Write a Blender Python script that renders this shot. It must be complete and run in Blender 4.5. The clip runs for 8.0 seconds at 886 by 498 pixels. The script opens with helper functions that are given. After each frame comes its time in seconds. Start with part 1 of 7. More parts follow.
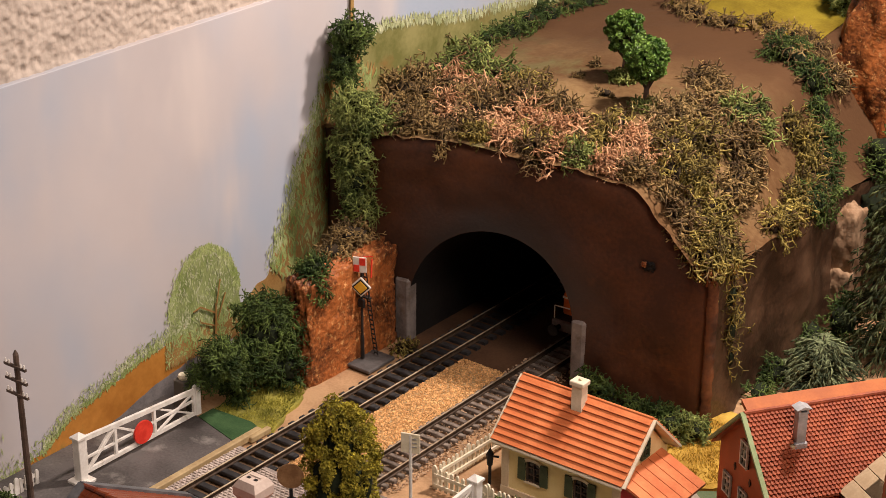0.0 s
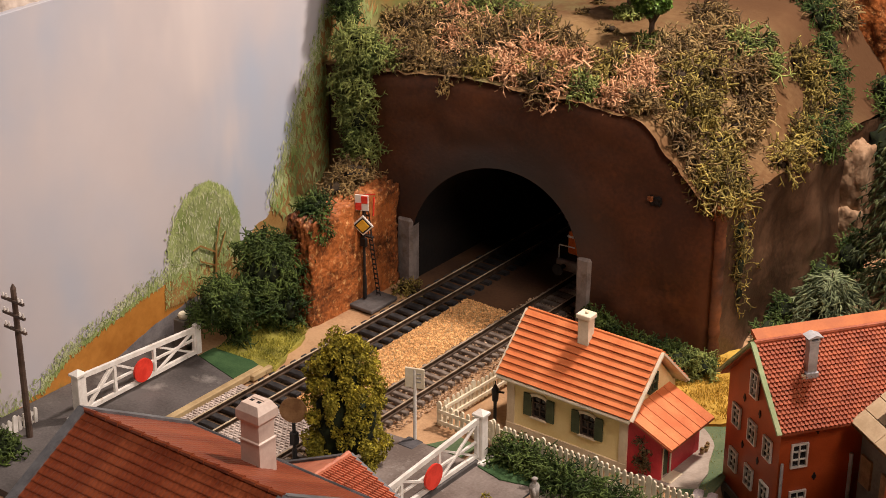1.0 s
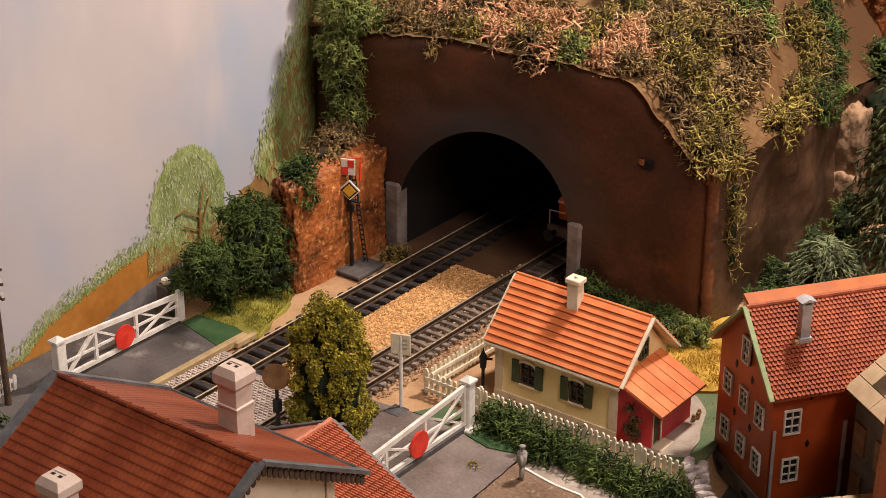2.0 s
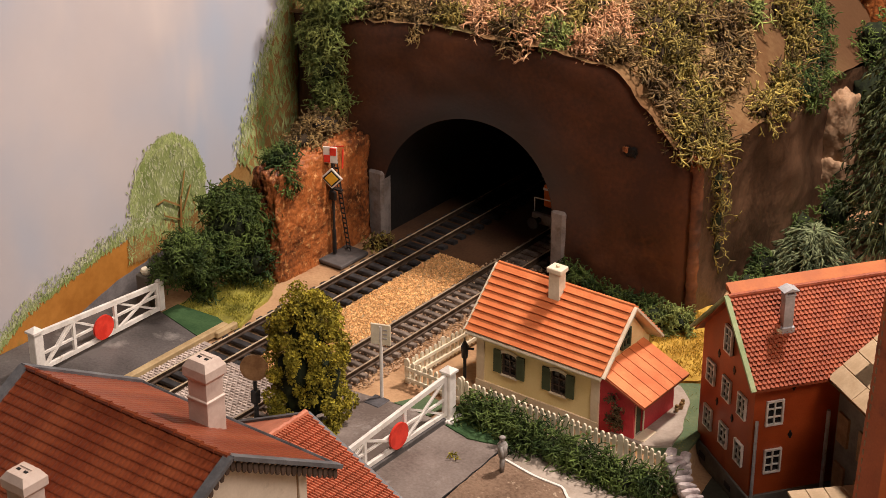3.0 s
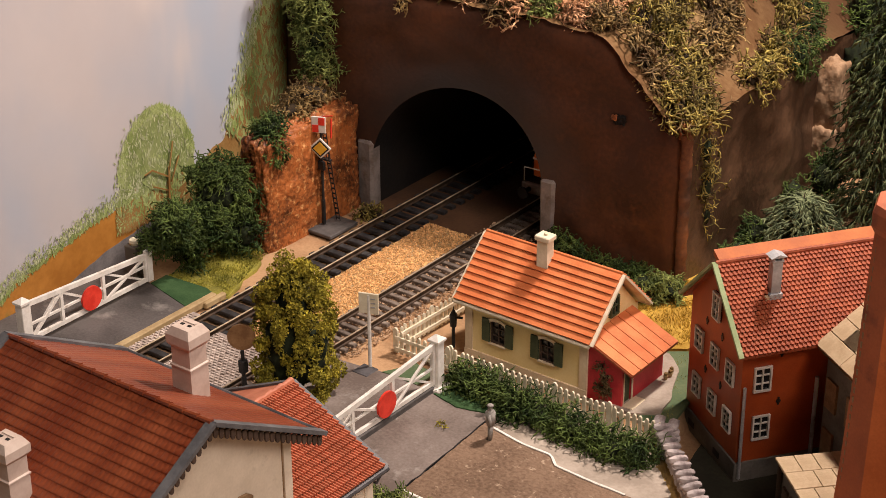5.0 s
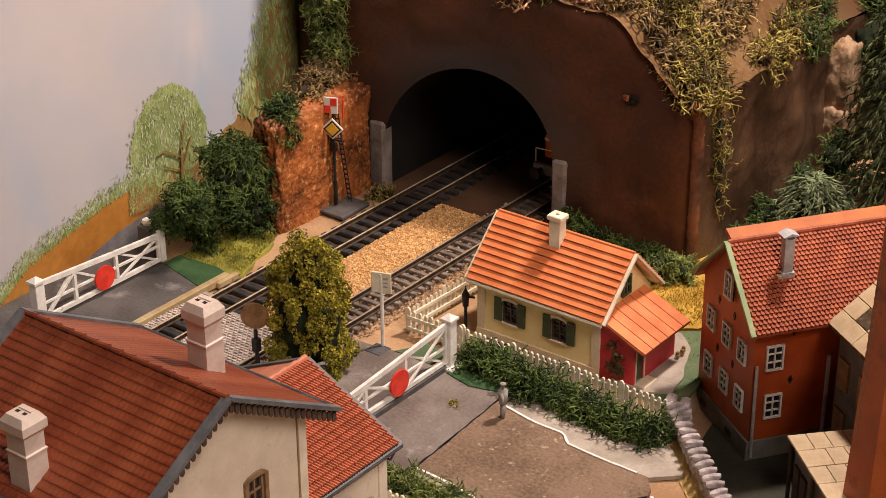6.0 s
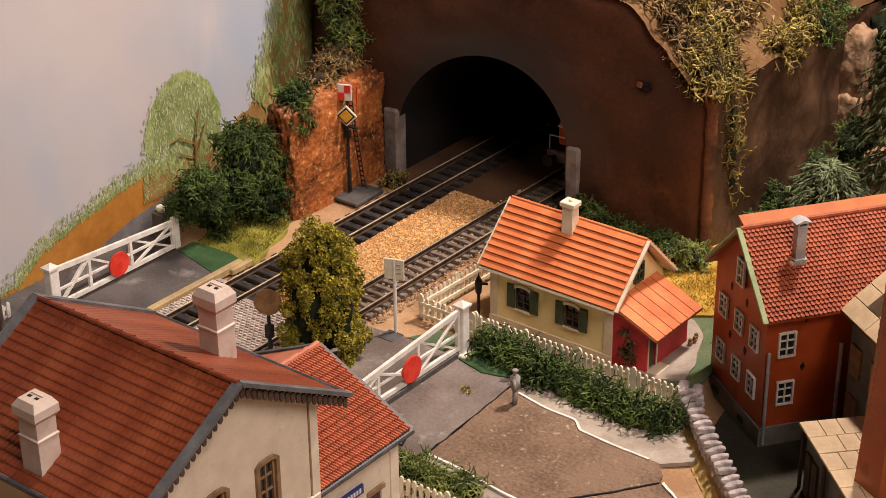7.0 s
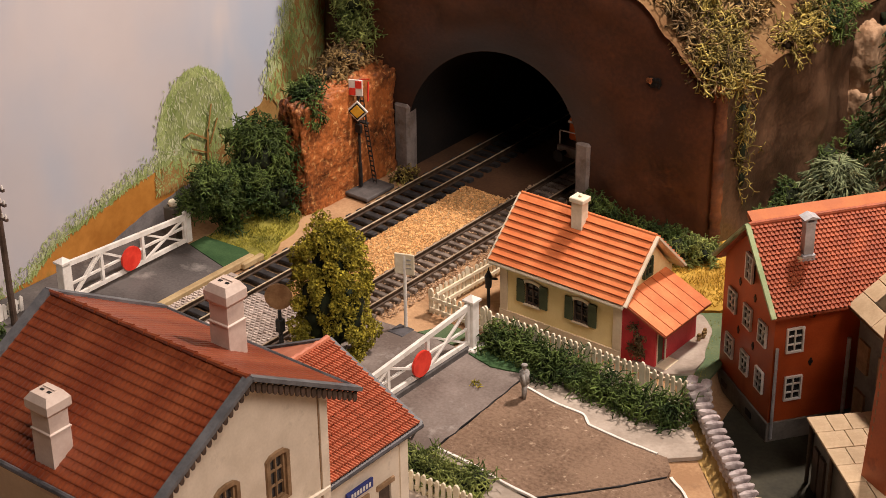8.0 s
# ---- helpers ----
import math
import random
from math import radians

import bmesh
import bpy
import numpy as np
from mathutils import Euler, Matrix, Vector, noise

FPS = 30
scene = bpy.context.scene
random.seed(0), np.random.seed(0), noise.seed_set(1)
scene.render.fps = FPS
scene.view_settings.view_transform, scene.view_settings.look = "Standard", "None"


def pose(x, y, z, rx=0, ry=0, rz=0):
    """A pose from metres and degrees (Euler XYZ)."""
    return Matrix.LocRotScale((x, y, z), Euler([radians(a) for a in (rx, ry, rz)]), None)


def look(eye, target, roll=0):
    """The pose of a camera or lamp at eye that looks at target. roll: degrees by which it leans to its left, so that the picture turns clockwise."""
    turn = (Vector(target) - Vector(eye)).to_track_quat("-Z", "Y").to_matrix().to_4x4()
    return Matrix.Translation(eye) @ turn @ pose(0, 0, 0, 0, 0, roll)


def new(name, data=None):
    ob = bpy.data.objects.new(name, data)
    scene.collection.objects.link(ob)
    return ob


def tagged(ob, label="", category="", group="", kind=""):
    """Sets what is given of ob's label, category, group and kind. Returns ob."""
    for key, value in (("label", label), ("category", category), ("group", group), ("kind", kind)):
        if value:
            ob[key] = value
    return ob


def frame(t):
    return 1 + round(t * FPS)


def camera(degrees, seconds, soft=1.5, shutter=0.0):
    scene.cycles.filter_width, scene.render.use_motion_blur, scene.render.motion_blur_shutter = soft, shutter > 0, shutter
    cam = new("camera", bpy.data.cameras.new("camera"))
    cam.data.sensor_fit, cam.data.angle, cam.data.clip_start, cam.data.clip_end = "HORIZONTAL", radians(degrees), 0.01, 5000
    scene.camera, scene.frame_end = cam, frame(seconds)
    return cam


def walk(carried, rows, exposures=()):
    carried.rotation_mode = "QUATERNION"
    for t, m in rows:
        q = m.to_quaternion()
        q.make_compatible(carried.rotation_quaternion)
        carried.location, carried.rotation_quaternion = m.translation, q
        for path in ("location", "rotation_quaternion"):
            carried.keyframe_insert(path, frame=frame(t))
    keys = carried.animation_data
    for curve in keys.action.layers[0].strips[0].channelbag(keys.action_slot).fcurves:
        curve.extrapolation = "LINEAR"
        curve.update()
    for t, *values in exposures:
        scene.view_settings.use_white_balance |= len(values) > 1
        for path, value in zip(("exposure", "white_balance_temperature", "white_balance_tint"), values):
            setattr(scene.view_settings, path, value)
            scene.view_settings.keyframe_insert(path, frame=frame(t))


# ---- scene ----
cam = camera(27.0, 8.0, soft=0.5)
PATH = [
    (0.0, (0.5478, -0.7981, 0.5129), (37.22, -23.78, 0.38)),
    (0.5, (0.5460, -0.8002, 0.4958), (37.30, -23.87, 0.22)),
    (1.0, (0.5425, -0.7965, 0.4855), (37.13, -24.48, 0.19)),
    (1.5, (0.5382, -0.7897, 0.4764), (37.03, -24.95, 0.25)),
    (3.0, (0.5416, -0.7662, 0.4706), (37.20, -25.75, -0.02)),
    (3.5, (0.5435, -0.7645, 0.4688), (37.19, -25.97, -0.10)),
    (4.0, (0.5447, -0.7617, 0.4657), (37.21, -26.16, -0.21)),
    (4.5, (0.5461, -0.7605, 0.4662), (37.18, -26.32, -0.25)),
    (6.0, (0.5464, -0.7668, 0.4630), (37.46, -26.84, -0.37)),
    (6.5, (0.5480, -0.7647, 0.4628), (37.82, -27.08, -0.53)),
    (7.0, (0.5498, -0.7661, 0.4627), (38.13, -27.19, -0.64)),
    (7.5, (0.5517, -0.7660, 0.4631), (38.44, -27.28, -0.74)),
    (8.0, (0.5532, -0.7684, 0.4656), (38.57, -27.39, -0.73)),
]
walk(cam, [(t, Matrix.Translation(eye) @ pose(0, 0, 0, 0, 0, a) @ pose(0, 0, 0, 90 + b, 0, 0) @ pose(0, 0, 0, 0, 0, c)) for t, eye, (a, b, c) in PATH], [(0.0, -0.20), (1.5, -0.15), (4.0, -0.14), (6.0, -0.10), (8.0, -0.09)])

# ---- light: a warm lamp hung close over the hill, an added fill lamp right of the camera, and the room's own dim light ----
world = bpy.data.worlds.new("room_air")
world.use_nodes = True
world.node_tree.nodes["Background"].inputs[0].default_value = (1.0, 0.86, 0.72, 1)
world.node_tree.nodes["Background"].inputs[1].default_value = 0.009
scene.world = world


def disk_lamp(name, eye, target, size, watts, colour):
    data = bpy.data.lights.new(name, "AREA")
    data.shape, data.size, data.energy, data.color = "DISK", size, watts, colour
    ob = new(name, data)
    ob.matrix_world = look(eye, target)
    return ob


disk_lamp("lamp_layout", (0.205, 0.150, 0.61), (0.05, -0.14, 0), 0.06, 6.8, (1.0, 0.832, 0.742))
# unseen broad fill, added to lift the shadows and the walls facing +x
disk_lamp("lamp_fill", (1.30, -0.62, 1.52), (0.05, -0.15, 0), 0.9, 28, (1.0, 0.832, 0.75))
scene.view_settings.exposure = -0.12

# ---- helpers for meshes ----
def part(name, bm, material, parent=None, label="", smooth=False, kind=""):
    """One mesh object from a bmesh, under a thing or a part."""
    me = bpy.data.meshes.new(name)
    bm.normal_update()
    bm.to_mesh(me)
    bm.free()
    if material:
        me.materials.append(material)
    if smooth:
        for p in me.polygons:
            p.use_smooth = True
    ob = new(name, me)
    if parent:
        ob.parent = parent
    return tagged(ob, label, kind=kind)


def shared(name, me, parent, m):
    """One more object on a mesh that alike pieces share."""
    ob = new(name, me)
    ob.parent = parent
    ob.matrix_basis = m
    return ob


def mesh_of(name, bm, material):
    me = bpy.data.meshes.new(name)
    bm.normal_update()
    bm.to_mesh(me)
    bm.free()
    me.materials.append(material)
    return me


def thing(name, at=(0, 0, 0), turn=0.0, label="", category="", group="", kind=""):
    ob = new(name)
    ob.empty_display_size = 0.01
    ob.matrix_basis = pose(*at, 0, 0, turn)
    return tagged(ob, label, category, group, kind)


def box(bm, x0, x1, y0, y1, z0, z1, bevel=0.0, m=None):
    made = bmesh.ops.create_cube(bm, size=1.0)
    vs = made["verts"]
    for v in vs:
        v.co = Vector(((x0 + x1) / 2 + v.co.x * (x1 - x0), (y0 + y1) / 2 + v.co.y * (y1 - y0), (z0 + z1) / 2 + v.co.z * (z1 - z0)))
    if bevel:
        es = list({e for v in vs for e in v.link_edges})
        out = bmesh.ops.bevel(bm, geom=es, offset=bevel, segments=1, affect="EDGES")
        vs = list({v for f in out["faces"] for v in f.verts} | {v for v in vs if v.is_valid})
    if m is not None:
        bmesh.ops.transform(bm, matrix=m, verts=[v for v in vs if v.is_valid])
    return vs


def slab(bm, a, b, w, h, up=(0, 0, 1)):
    """A bar from a to b, w wide and h high."""
    a, b = Vector(a), Vector(b)
    d = (b - a)
    n = d.normalized()
    s = n.cross(Vector(up))
    s = s.normalized() if s.length > 1e-6 else Vector((1, 0, 0))
    u = s.cross(n)
    m = Matrix((s, n, u)).transposed().to_4x4()
    m.translation = (a + b) / 2
    box(bm, -w / 2, w / 2, -d.length / 2, d.length / 2, -h / 2, h / 2, 0, m)


def prism(bm, poly, axis, lo, hi):
    """A polygon in the two other axes, drawn out along axis from lo to hi."""
    def put(p, v):
        return (v, p[0], p[1]) if axis == "x" else (p[0], v, p[1]) if axis == "y" else (p[0], p[1], v)
    a = [bm.verts.new(put(p, lo)) for p in poly]
    b = [bm.verts.new(put(p, hi)) for p in poly]
    fs = [bm.faces.new(a), bm.faces.new(b[::-1])]
    for i in range(len(poly)):
        j = (i + 1) % len(poly)
        fs.append(bm.faces.new((a[j], a[i], b[i], b[j])))
    bmesh.ops.recalc_face_normals(bm, faces=fs)


def rod(bm, a, b, r0, r1=None, seg=8, caps=True):
    r1 = r0 if r1 is None else r1
    a, b = Vector(a), Vector(b)
    q = (b - a).to_track_quat("Z", "Y").to_matrix()
    ra = [bm.verts.new(a + q @ Vector((r0 * math.cos(k * math.tau / seg), r0 * math.sin(k * math.tau / seg), 0))) for k in range(seg)]
    rb = [bm.verts.new(b + q @ Vector((r1 * math.cos(k * math.tau / seg), r1 * math.sin(k * math.tau / seg), 0))) for k in range(seg)]
    for k in range(seg):
        bm.faces.new((ra[k], ra[(k + 1) % seg], rb[(k + 1) % seg], rb[k]))
    if caps:
        bm.faces.new(ra[::-1])
        bm.faces.new(rb)


def ball(bm, c, r, sub=1, squash=(1, 1, 1)):
    vs = bmesh.ops.create_icosphere(bm, subdivisions=sub, radius=1.0)["verts"]
    for v in vs:
        v.co = Vector(c) + Vector((v.co.x * r * squash[0], v.co.y * r * squash[1], v.co.z * r * squash[2]))
    return vs


def raw(name, verts, faces, material, parent=None, label="", kind="", smooth=False):
    """One mesh object from lists of vertices and faces."""
    me = bpy.data.meshes.new(name)
    me.from_pydata(verts, [], faces)
    me.materials.append(material)
    if smooth:
        me.polygons.foreach_set("use_smooth", [True] * len(me.polygons))
    me.update()
    ob = new(name, me)
    if parent:
        ob.parent = parent
    return tagged(ob, label, kind=kind)


# ---- materials ----
def material(name, low, high, scale=300.0, rough=0.7, bump=0.25, fine=None, metal=0.0, stain=None, island=0.0, per_object=0.0, spec=0.3, grain=0.35, coat=0.0):
    """Two tones mixed by noise at a coarse and a fine scale, a third for stains, relief from the fine one."""
    mat = bpy.data.materials.new(name)
    mat.use_nodes = True
    nt = mat.node_tree
    n, l = nt.nodes, nt.links
    p = n["Principled BSDF"]
    co = n.new("ShaderNodeTexCoord")
    big, small = n.new("ShaderNodeTexNoise"), n.new("ShaderNodeTexNoise")
    fine = fine or scale * 6
    for node, s, d in ((big, scale, 4), (small, fine, 3)):
        node.inputs["Scale"].default_value, node.inputs["Detail"].default_value = s, d
        l.new(co.outputs["Object"], node.inputs["Vector"])
    add = n.new("ShaderNodeMath")
    add.operation = "MULTIPLY_ADD"
    l.new(small.outputs[0], add.inputs[0])
    add.inputs[1].default_value = grain
    l.new(big.outputs[0], add.inputs[2])
    ramp = n.new("ShaderNodeValToRGB")
    ramp.color_ramp.elements[0].position, ramp.color_ramp.elements[1].position = 0.42 + grain * 0.3, 0.62 + grain * 0.62
    ramp.color_ramp.elements[0].color, ramp.color_ramp.elements[1].color = (*low, 1), (*high, 1)
    l.new(add.outputs[0], ramp.inputs[0])
    colour = ramp.outputs[0]
    if stain:
        tone, size, much = stain
        third = n.new("ShaderNodeTexNoise")
        third.inputs["Scale"].default_value, third.inputs["Detail"].default_value = size, 6
        third.inputs["Roughness"].default_value = 0.65
        l.new(co.outputs["Object"], third.inputs["Vector"])
        edge = n.new("ShaderNodeMapRange")
        edge.inputs["From Min"].default_value, edge.inputs["From Max"].default_value = 0.66 - 0.25 * much, 0.78 - 0.2 * much
        l.new(third.outputs[0], edge.inputs["Value"])
        mix = n.new("ShaderNodeMix")
        mix.data_type = "RGBA"
        l.new(edge.outputs[0], mix.inputs["Factor"])
        l.new(colour, mix.inputs["A"])
        mix.inputs["B"].default_value = (*tone, 1)
        colour = mix.outputs["Result"]
    if island or per_object:
        src = n.new("ShaderNodeNewGeometry").outputs["Random Per Island"] if island else n.new("ShaderNodeObjectInfo").outputs["Random"]
        span = island or per_object
        rng = n.new("ShaderNodeMapRange")
        rng.inputs["To Min"].default_value, rng.inputs["To Max"].default_value = 1 - span, 1 + span
        l.new(src, rng.inputs["Value"])
        hsv = n.new("ShaderNodeHueSaturation")
        l.new(rng.outputs[0], hsv.inputs["Value"])
        l.new(colour, hsv.inputs["Color"])
        colour = hsv.outputs[0]
    l.new(colour, p.inputs["Base Color"])
    rr = n.new("ShaderNodeMapRange")
    rr.inputs["To Min"].default_value, rr.inputs["To Max"].default_value = max(0.05, rough - 0.12), min(1, rough + 0.12)
    l.new(big.outputs[0], rr.inputs["Value"])
    l.new(rr.outputs[0], p.inputs["Roughness"])
    p.inputs["Metallic"].default_value = metal
    p.inputs["Specular IOR Level"].default_value = spec
    p.inputs["Coat Weight"].default_value = coat
    if bump:
        b = n.new("ShaderNodeBump")
        b.inputs["Strength"].default_value, b.inputs["Distance"].default_value = bump, 0.6 / fine
        l.new(add.outputs[0], b.inputs["Height"])
        l.new(b.outputs[0], p.inputs["Normal"])
    return mat


M = {}
M["rock"] = material("rock", (0.085, 0.030, 0.013), (0.24, 0.090, 0.034), 22, 0.75, 0.5, 420, stain=((0.035, 0.022, 0.016), 18, 0.5))
M["red_rock"] = material("red_rock", (0.075, 0.025, 0.010), (0.38, 0.120, 0.032), 45, 0.5, 1.0, 420, stain=((0.66, 0.34, 0.13), 300, 0.42), grain=0.7)
M["side_rock"] = material("side_rock", (0.040, 0.021, 0.012), (0.125, 0.068, 0.038), 26, 0.42, 0.6, 480, stain=((0.06, 0.03, 0.018), 24, 0.4))
M["tan_rock"] = material("tan_rock", (0.26, 0.15, 0.078), (0.43, 0.285, 0.175), 50, 0.85, 0.9, 420, stain=((0.25, 0.11, 0.05), 30, 0.3))
M["pillar"] = material("pillar", (0.13, 0.108, 0.095), (0.24, 0.205, 0.185), 90, 0.7, 0.4, 700, stain=((0.13, 0.09, 0.06), 60, 0.3))
# near-black that stands for shade in the tunnel and the chipped hole
M["shade_black"] = material("shade_black", (0.004, 0.003, 0.0025), (0.010, 0.007, 0.005), 40, 0.9, 0.4, 400)
M["plateau"] = material("plateau", (0.115, 0.055, 0.018), (0.24, 0.150, 0.065), 13, 0.9, 0.4, 300, stain=((0.17, 0.165, 0.065), 16, 0.45))
M["soil"] = material("soil", (0.30, 0.17, 0.085), (0.48, 0.30, 0.16), 30, 0.9, 0.5, 600, stain=((0.20, 0.12, 0.07), 25, 0.3))
# brown dust, dimmed so that the tunnel's shade is in the colour
M["shaded_dust"] = material("shaded_dust", (0.055, 0.026, 0.012), (0.105, 0.052, 0.025), 30, 0.9, 0.4, 600)
M["meadow"] = material("meadow", (0.17, 0.12, 0.008), (0.28, 0.215, 0.018), 40, 0.95, 0.8, 800)
M["ochre"] = material("ochre", (0.28, 0.17, 0.05), (0.48, 0.32, 0.11), 70, 0.85, 0.9, 600, stain=((0.13, 0.10, 0.06), 60, 0.3))
M["road"] = material("road", (0.118, 0.090, 0.075), (0.265, 0.222, 0.195), 20, 0.75, 0.25, 700, stain=((0.33, 0.30, 0.27), 60, 0.25), grain=0.25)
M["dark_road"] = material("dark_road", (0.060, 0.053, 0.050), (0.13, 0.116, 0.11), 28, 0.7, 0.25, 700, stain=((0.26, 0.24, 0.22), 34, 0.28))
M["gravel_road"] = material("gravel_road", (0.125, 0.076, 0.046), (0.225, 0.147, 0.096), 34, 0.85, 1.0, 520, stain=((0.52, 0.40, 0.28), 300, 0.22), grain=0.8)
M["path"] = material("path", (0.29, 0.24, 0.19), (0.43, 0.365, 0.30), 60, 0.9, 0.3, 600, stain=((0.33, 0.27, 0.21), 40, 0.3))
M["grass_paint"] = material("grass_paint", (0.075, 0.12, 0.055), (0.16, 0.20, 0.10), 26, 0.8, 0.3, 600, stain=((0.26, 0.23, 0.13), 30, 0.3))
M["dark_mat"] = material("dark_mat", (0.020, 0.058, 0.018), (0.050, 0.105, 0.038), 60, 0.9, 0.4, 900)
M["straw"] = material("straw", (0.36, 0.21, 0.03), (0.58, 0.38, 0.07), 60, 0.95, 0.8, 800, stain=((0.24, 0.19, 0.05), 90, 0.25))
M["lawn"] = material("lawn", (0.16, 0.15, 0.03), (0.38, 0.34, 0.06), 60, 0.95, 0.8, 800)
M["dark_ground"] = material("dark_ground", (0.022, 0.021, 0.013), (0.050, 0.046, 0.029), 40, 0.8, 0.3, 500, stain=((0.085, 0.080, 0.05), 30, 0.2))
M["kerb"] = material("kerb", (0.34, 0.24, 0.12), (0.48, 0.36, 0.19), 80, 0.7, 0.3, 700)
M["ballast"] = material("ballast", (0.47, 0.245, 0.088), (0.76, 0.46, 0.20), 400, 0.85, 0.4, 1500, island=0.35)
M["grey_ballast"] = material("grey_ballast", (0.31, 0.20, 0.12), (0.52, 0.36, 0.23), 400, 0.85, 0.4, 1500, island=0.4)
M["black_sleeper"] = material("black_sleeper", (0.018, 0.017, 0.018), (0.05, 0.047, 0.047), 300, 0.55, 0.3, 1500, per_object=0.25)
M["grey_sleeper"] = material("grey_sleeper", (0.10, 0.076, 0.060), (0.23, 0.185, 0.15), 300, 0.75, 0.4, 1500, per_object=0.25)
M["rail"] = material("rail", (0.48, 0.38, 0.25), (0.72, 0.60, 0.42), 260, 0.45, 0.1, 1500, metal=0.25)
M["worn_rail"] = material("worn_rail", (0.30, 0.225, 0.15), (0.48, 0.38, 0.27), 260, 0.5, 0.1, 1500, metal=0.2)
M["rusty_rail"] = material("rusty_rail", (0.034, 0.021, 0.013), (0.085, 0.056, 0.036), 260, 0.6, 0.2, 1500, metal=0.3)
M["white_paint"] = material("white_paint", (0.66, 0.62, 0.56), (0.82, 0.79, 0.73), 150, 0.5, 0.15, 900, stain=((0.45, 0.39, 0.31), 130, 0.25))
M["ivory"] = material("ivory", (0.66, 0.58, 0.42), (0.80, 0.73, 0.57), 150, 0.5, 0.1, 900)
M["red_paint"] = material("red_paint", (0.62, 0.035, 0.02), (0.78, 0.06, 0.035), 200, 0.4, 0.05, 900)
M["cream_wall"] = material("cream_wall", (0.76, 0.61, 0.28), (0.85, 0.71, 0.37), 80, 0.55, 0.12, 900, stain=((0.52, 0.40, 0.17), 40, 0.2))
M["pale_wall"] = material("pale_wall", (0.68, 0.585, 0.455), (0.80, 0.70, 0.56), 70, 0.6, 0.15, 900, stain=((0.48, 0.40, 0.30), 50, 0.25))
M["quoin"] = material("quoin", (0.60, 0.49, 0.33), (0.72, 0.61, 0.44), 120, 0.6, 0.15, 900)
M["orange_tile"] = material("orange_tile", (0.55, 0.148, 0.050), (0.67, 0.222, 0.082), 90, 0.5, 0.15, 900, per_object=0.07, spec=0.22)
M["rear_orange"] = material("rear_orange", (0.36, 0.105, 0.034), (0.46, 0.150, 0.052), 90, 0.6, 0.15, 900, spec=0.15)
M["station_tile"] = material("station_tile", (0.165, 0.030, 0.010), (0.27, 0.064, 0.021), 70, 0.40, 0.35, 700, per_object=0.05, spec=0.5, stain=((0.33, 0.11, 0.055), 260, 0.10))
M["annex_tile"] = material("annex_tile", (0.44, 0.130, 0.066), (0.60, 0.215, 0.120), 120, 0.5, 0.25, 900, per_object=0.14)
M["red_tile"] = material("red_tile", (0.27, 0.062, 0.028), (0.40, 0.110, 0.050), 110, 0.6, 0.25, 900, island=0.12, spec=0.2)
M["brick_red"] = material("brick_red", (0.29, 0.046, 0.009), (0.42, 0.077, 0.017), 60, 0.45, 0.2, 1300, spec=0.4, stain=((0.24, 0.035, 0.010), 30, 0.3))
M["shed_red"] = material("shed_red", (0.42, 0.025, 0.035), (0.58, 0.05, 0.06), 90, 0.5, 0.2, 900, stain=((0.13, 0.035, 0.03), 70, 0.25))
M["chimney_red"] = material("chimney_red", (0.36, 0.08, 0.02), (0.50, 0.125, 0.035), 40, 0.4, 0.15, 900, spec=0.45, stain=((0.18, 0.035, 0.015), 45, 0.3))
M["plinth"] = material("plinth", (0.12, 0.11, 0.095), (0.20, 0.185, 0.16), 80, 0.8, 0.3, 700)
M["green_shutter"] = material("green_shutter", (0.045, 0.062, 0.030), (0.085, 0.105, 0.055), 150, 0.55, 0.2, 1200)
M["green_trim"] = material("green_trim", (0.26, 0.34, 0.16), (0.40, 0.46, 0.25), 120, 0.6, 0.2, 900)
M["grey_trim"] = material("grey_trim", (0.095, 0.095, 0.10), (0.165, 0.165, 0.17), 120, 0.5, 0.15, 900)
M["dark_trim"] = material("dark_trim", (0.05, 0.048, 0.05), (0.10, 0.095, 0.10), 120, 0.5, 0.15, 900)
M["zinc"] = material("zinc", (0.33, 0.33, 0.34), (0.52, 0.52, 0.53), 120, 0.45, 0.2, 900, metal=0.3, stain=((0.16, 0.14, 0.13), 90, 0.35))
M["brown_wood"] = material("brown_wood", (0.20, 0.12, 0.06), (0.34, 0.22, 0.12), 140, 0.6, 0.3, 900)
M["dark_wood"] = material("dark_wood", (0.055, 0.035, 0.025), (0.12, 0.08, 0.06), 140, 0.6, 0.3, 900)
M["tan_slab"] = material("tan_slab", (0.44, 0.32, 0.19), (0.60, 0.46, 0.295), 60, 0.7, 0.25, 700, per_object=0.05, stain=((0.40, 0.29, 0.17), 60, 0.25))
M["mauve_stone"] = material("mauve_stone", (0.26, 0.21, 0.205), (0.52, 0.46, 0.44), 120, 0.85, 0.6, 800, per_object=0.2)
M["black"] = material("black", (0.010, 0.010, 0.010), (0.028, 0.026, 0.025), 200, 0.5, 0.1, 1200)
M["grey_plate"] = material("grey_plate", (0.062, 0.057, 0.055), (0.115, 0.105, 0.10), 200, 0.6, 0.15, 1200)
M["pink_chimney"] = material("pink_chimney", (0.60, 0.47, 0.39), (0.72, 0.60, 0.51), 100, 0.55, 0.1, 900)
M["glass_dark"] = material("glass_dark", (0.012, 0.012, 0.013), (0.03, 0.028, 0.028), 200, 0.15, 0.0, 900, spec=0.5)
M["grey_figure"] = material("grey_figure", (0.22, 0.20, 0.18), (0.36, 0.34, 0.31), 500, 0.6, 0.15, 1800)
M["yellow_paint"] = material("yellow_paint", (0.66, 0.36, 0.03), (0.78, 0.46, 0.05), 200, 0.45, 0.05, 900)
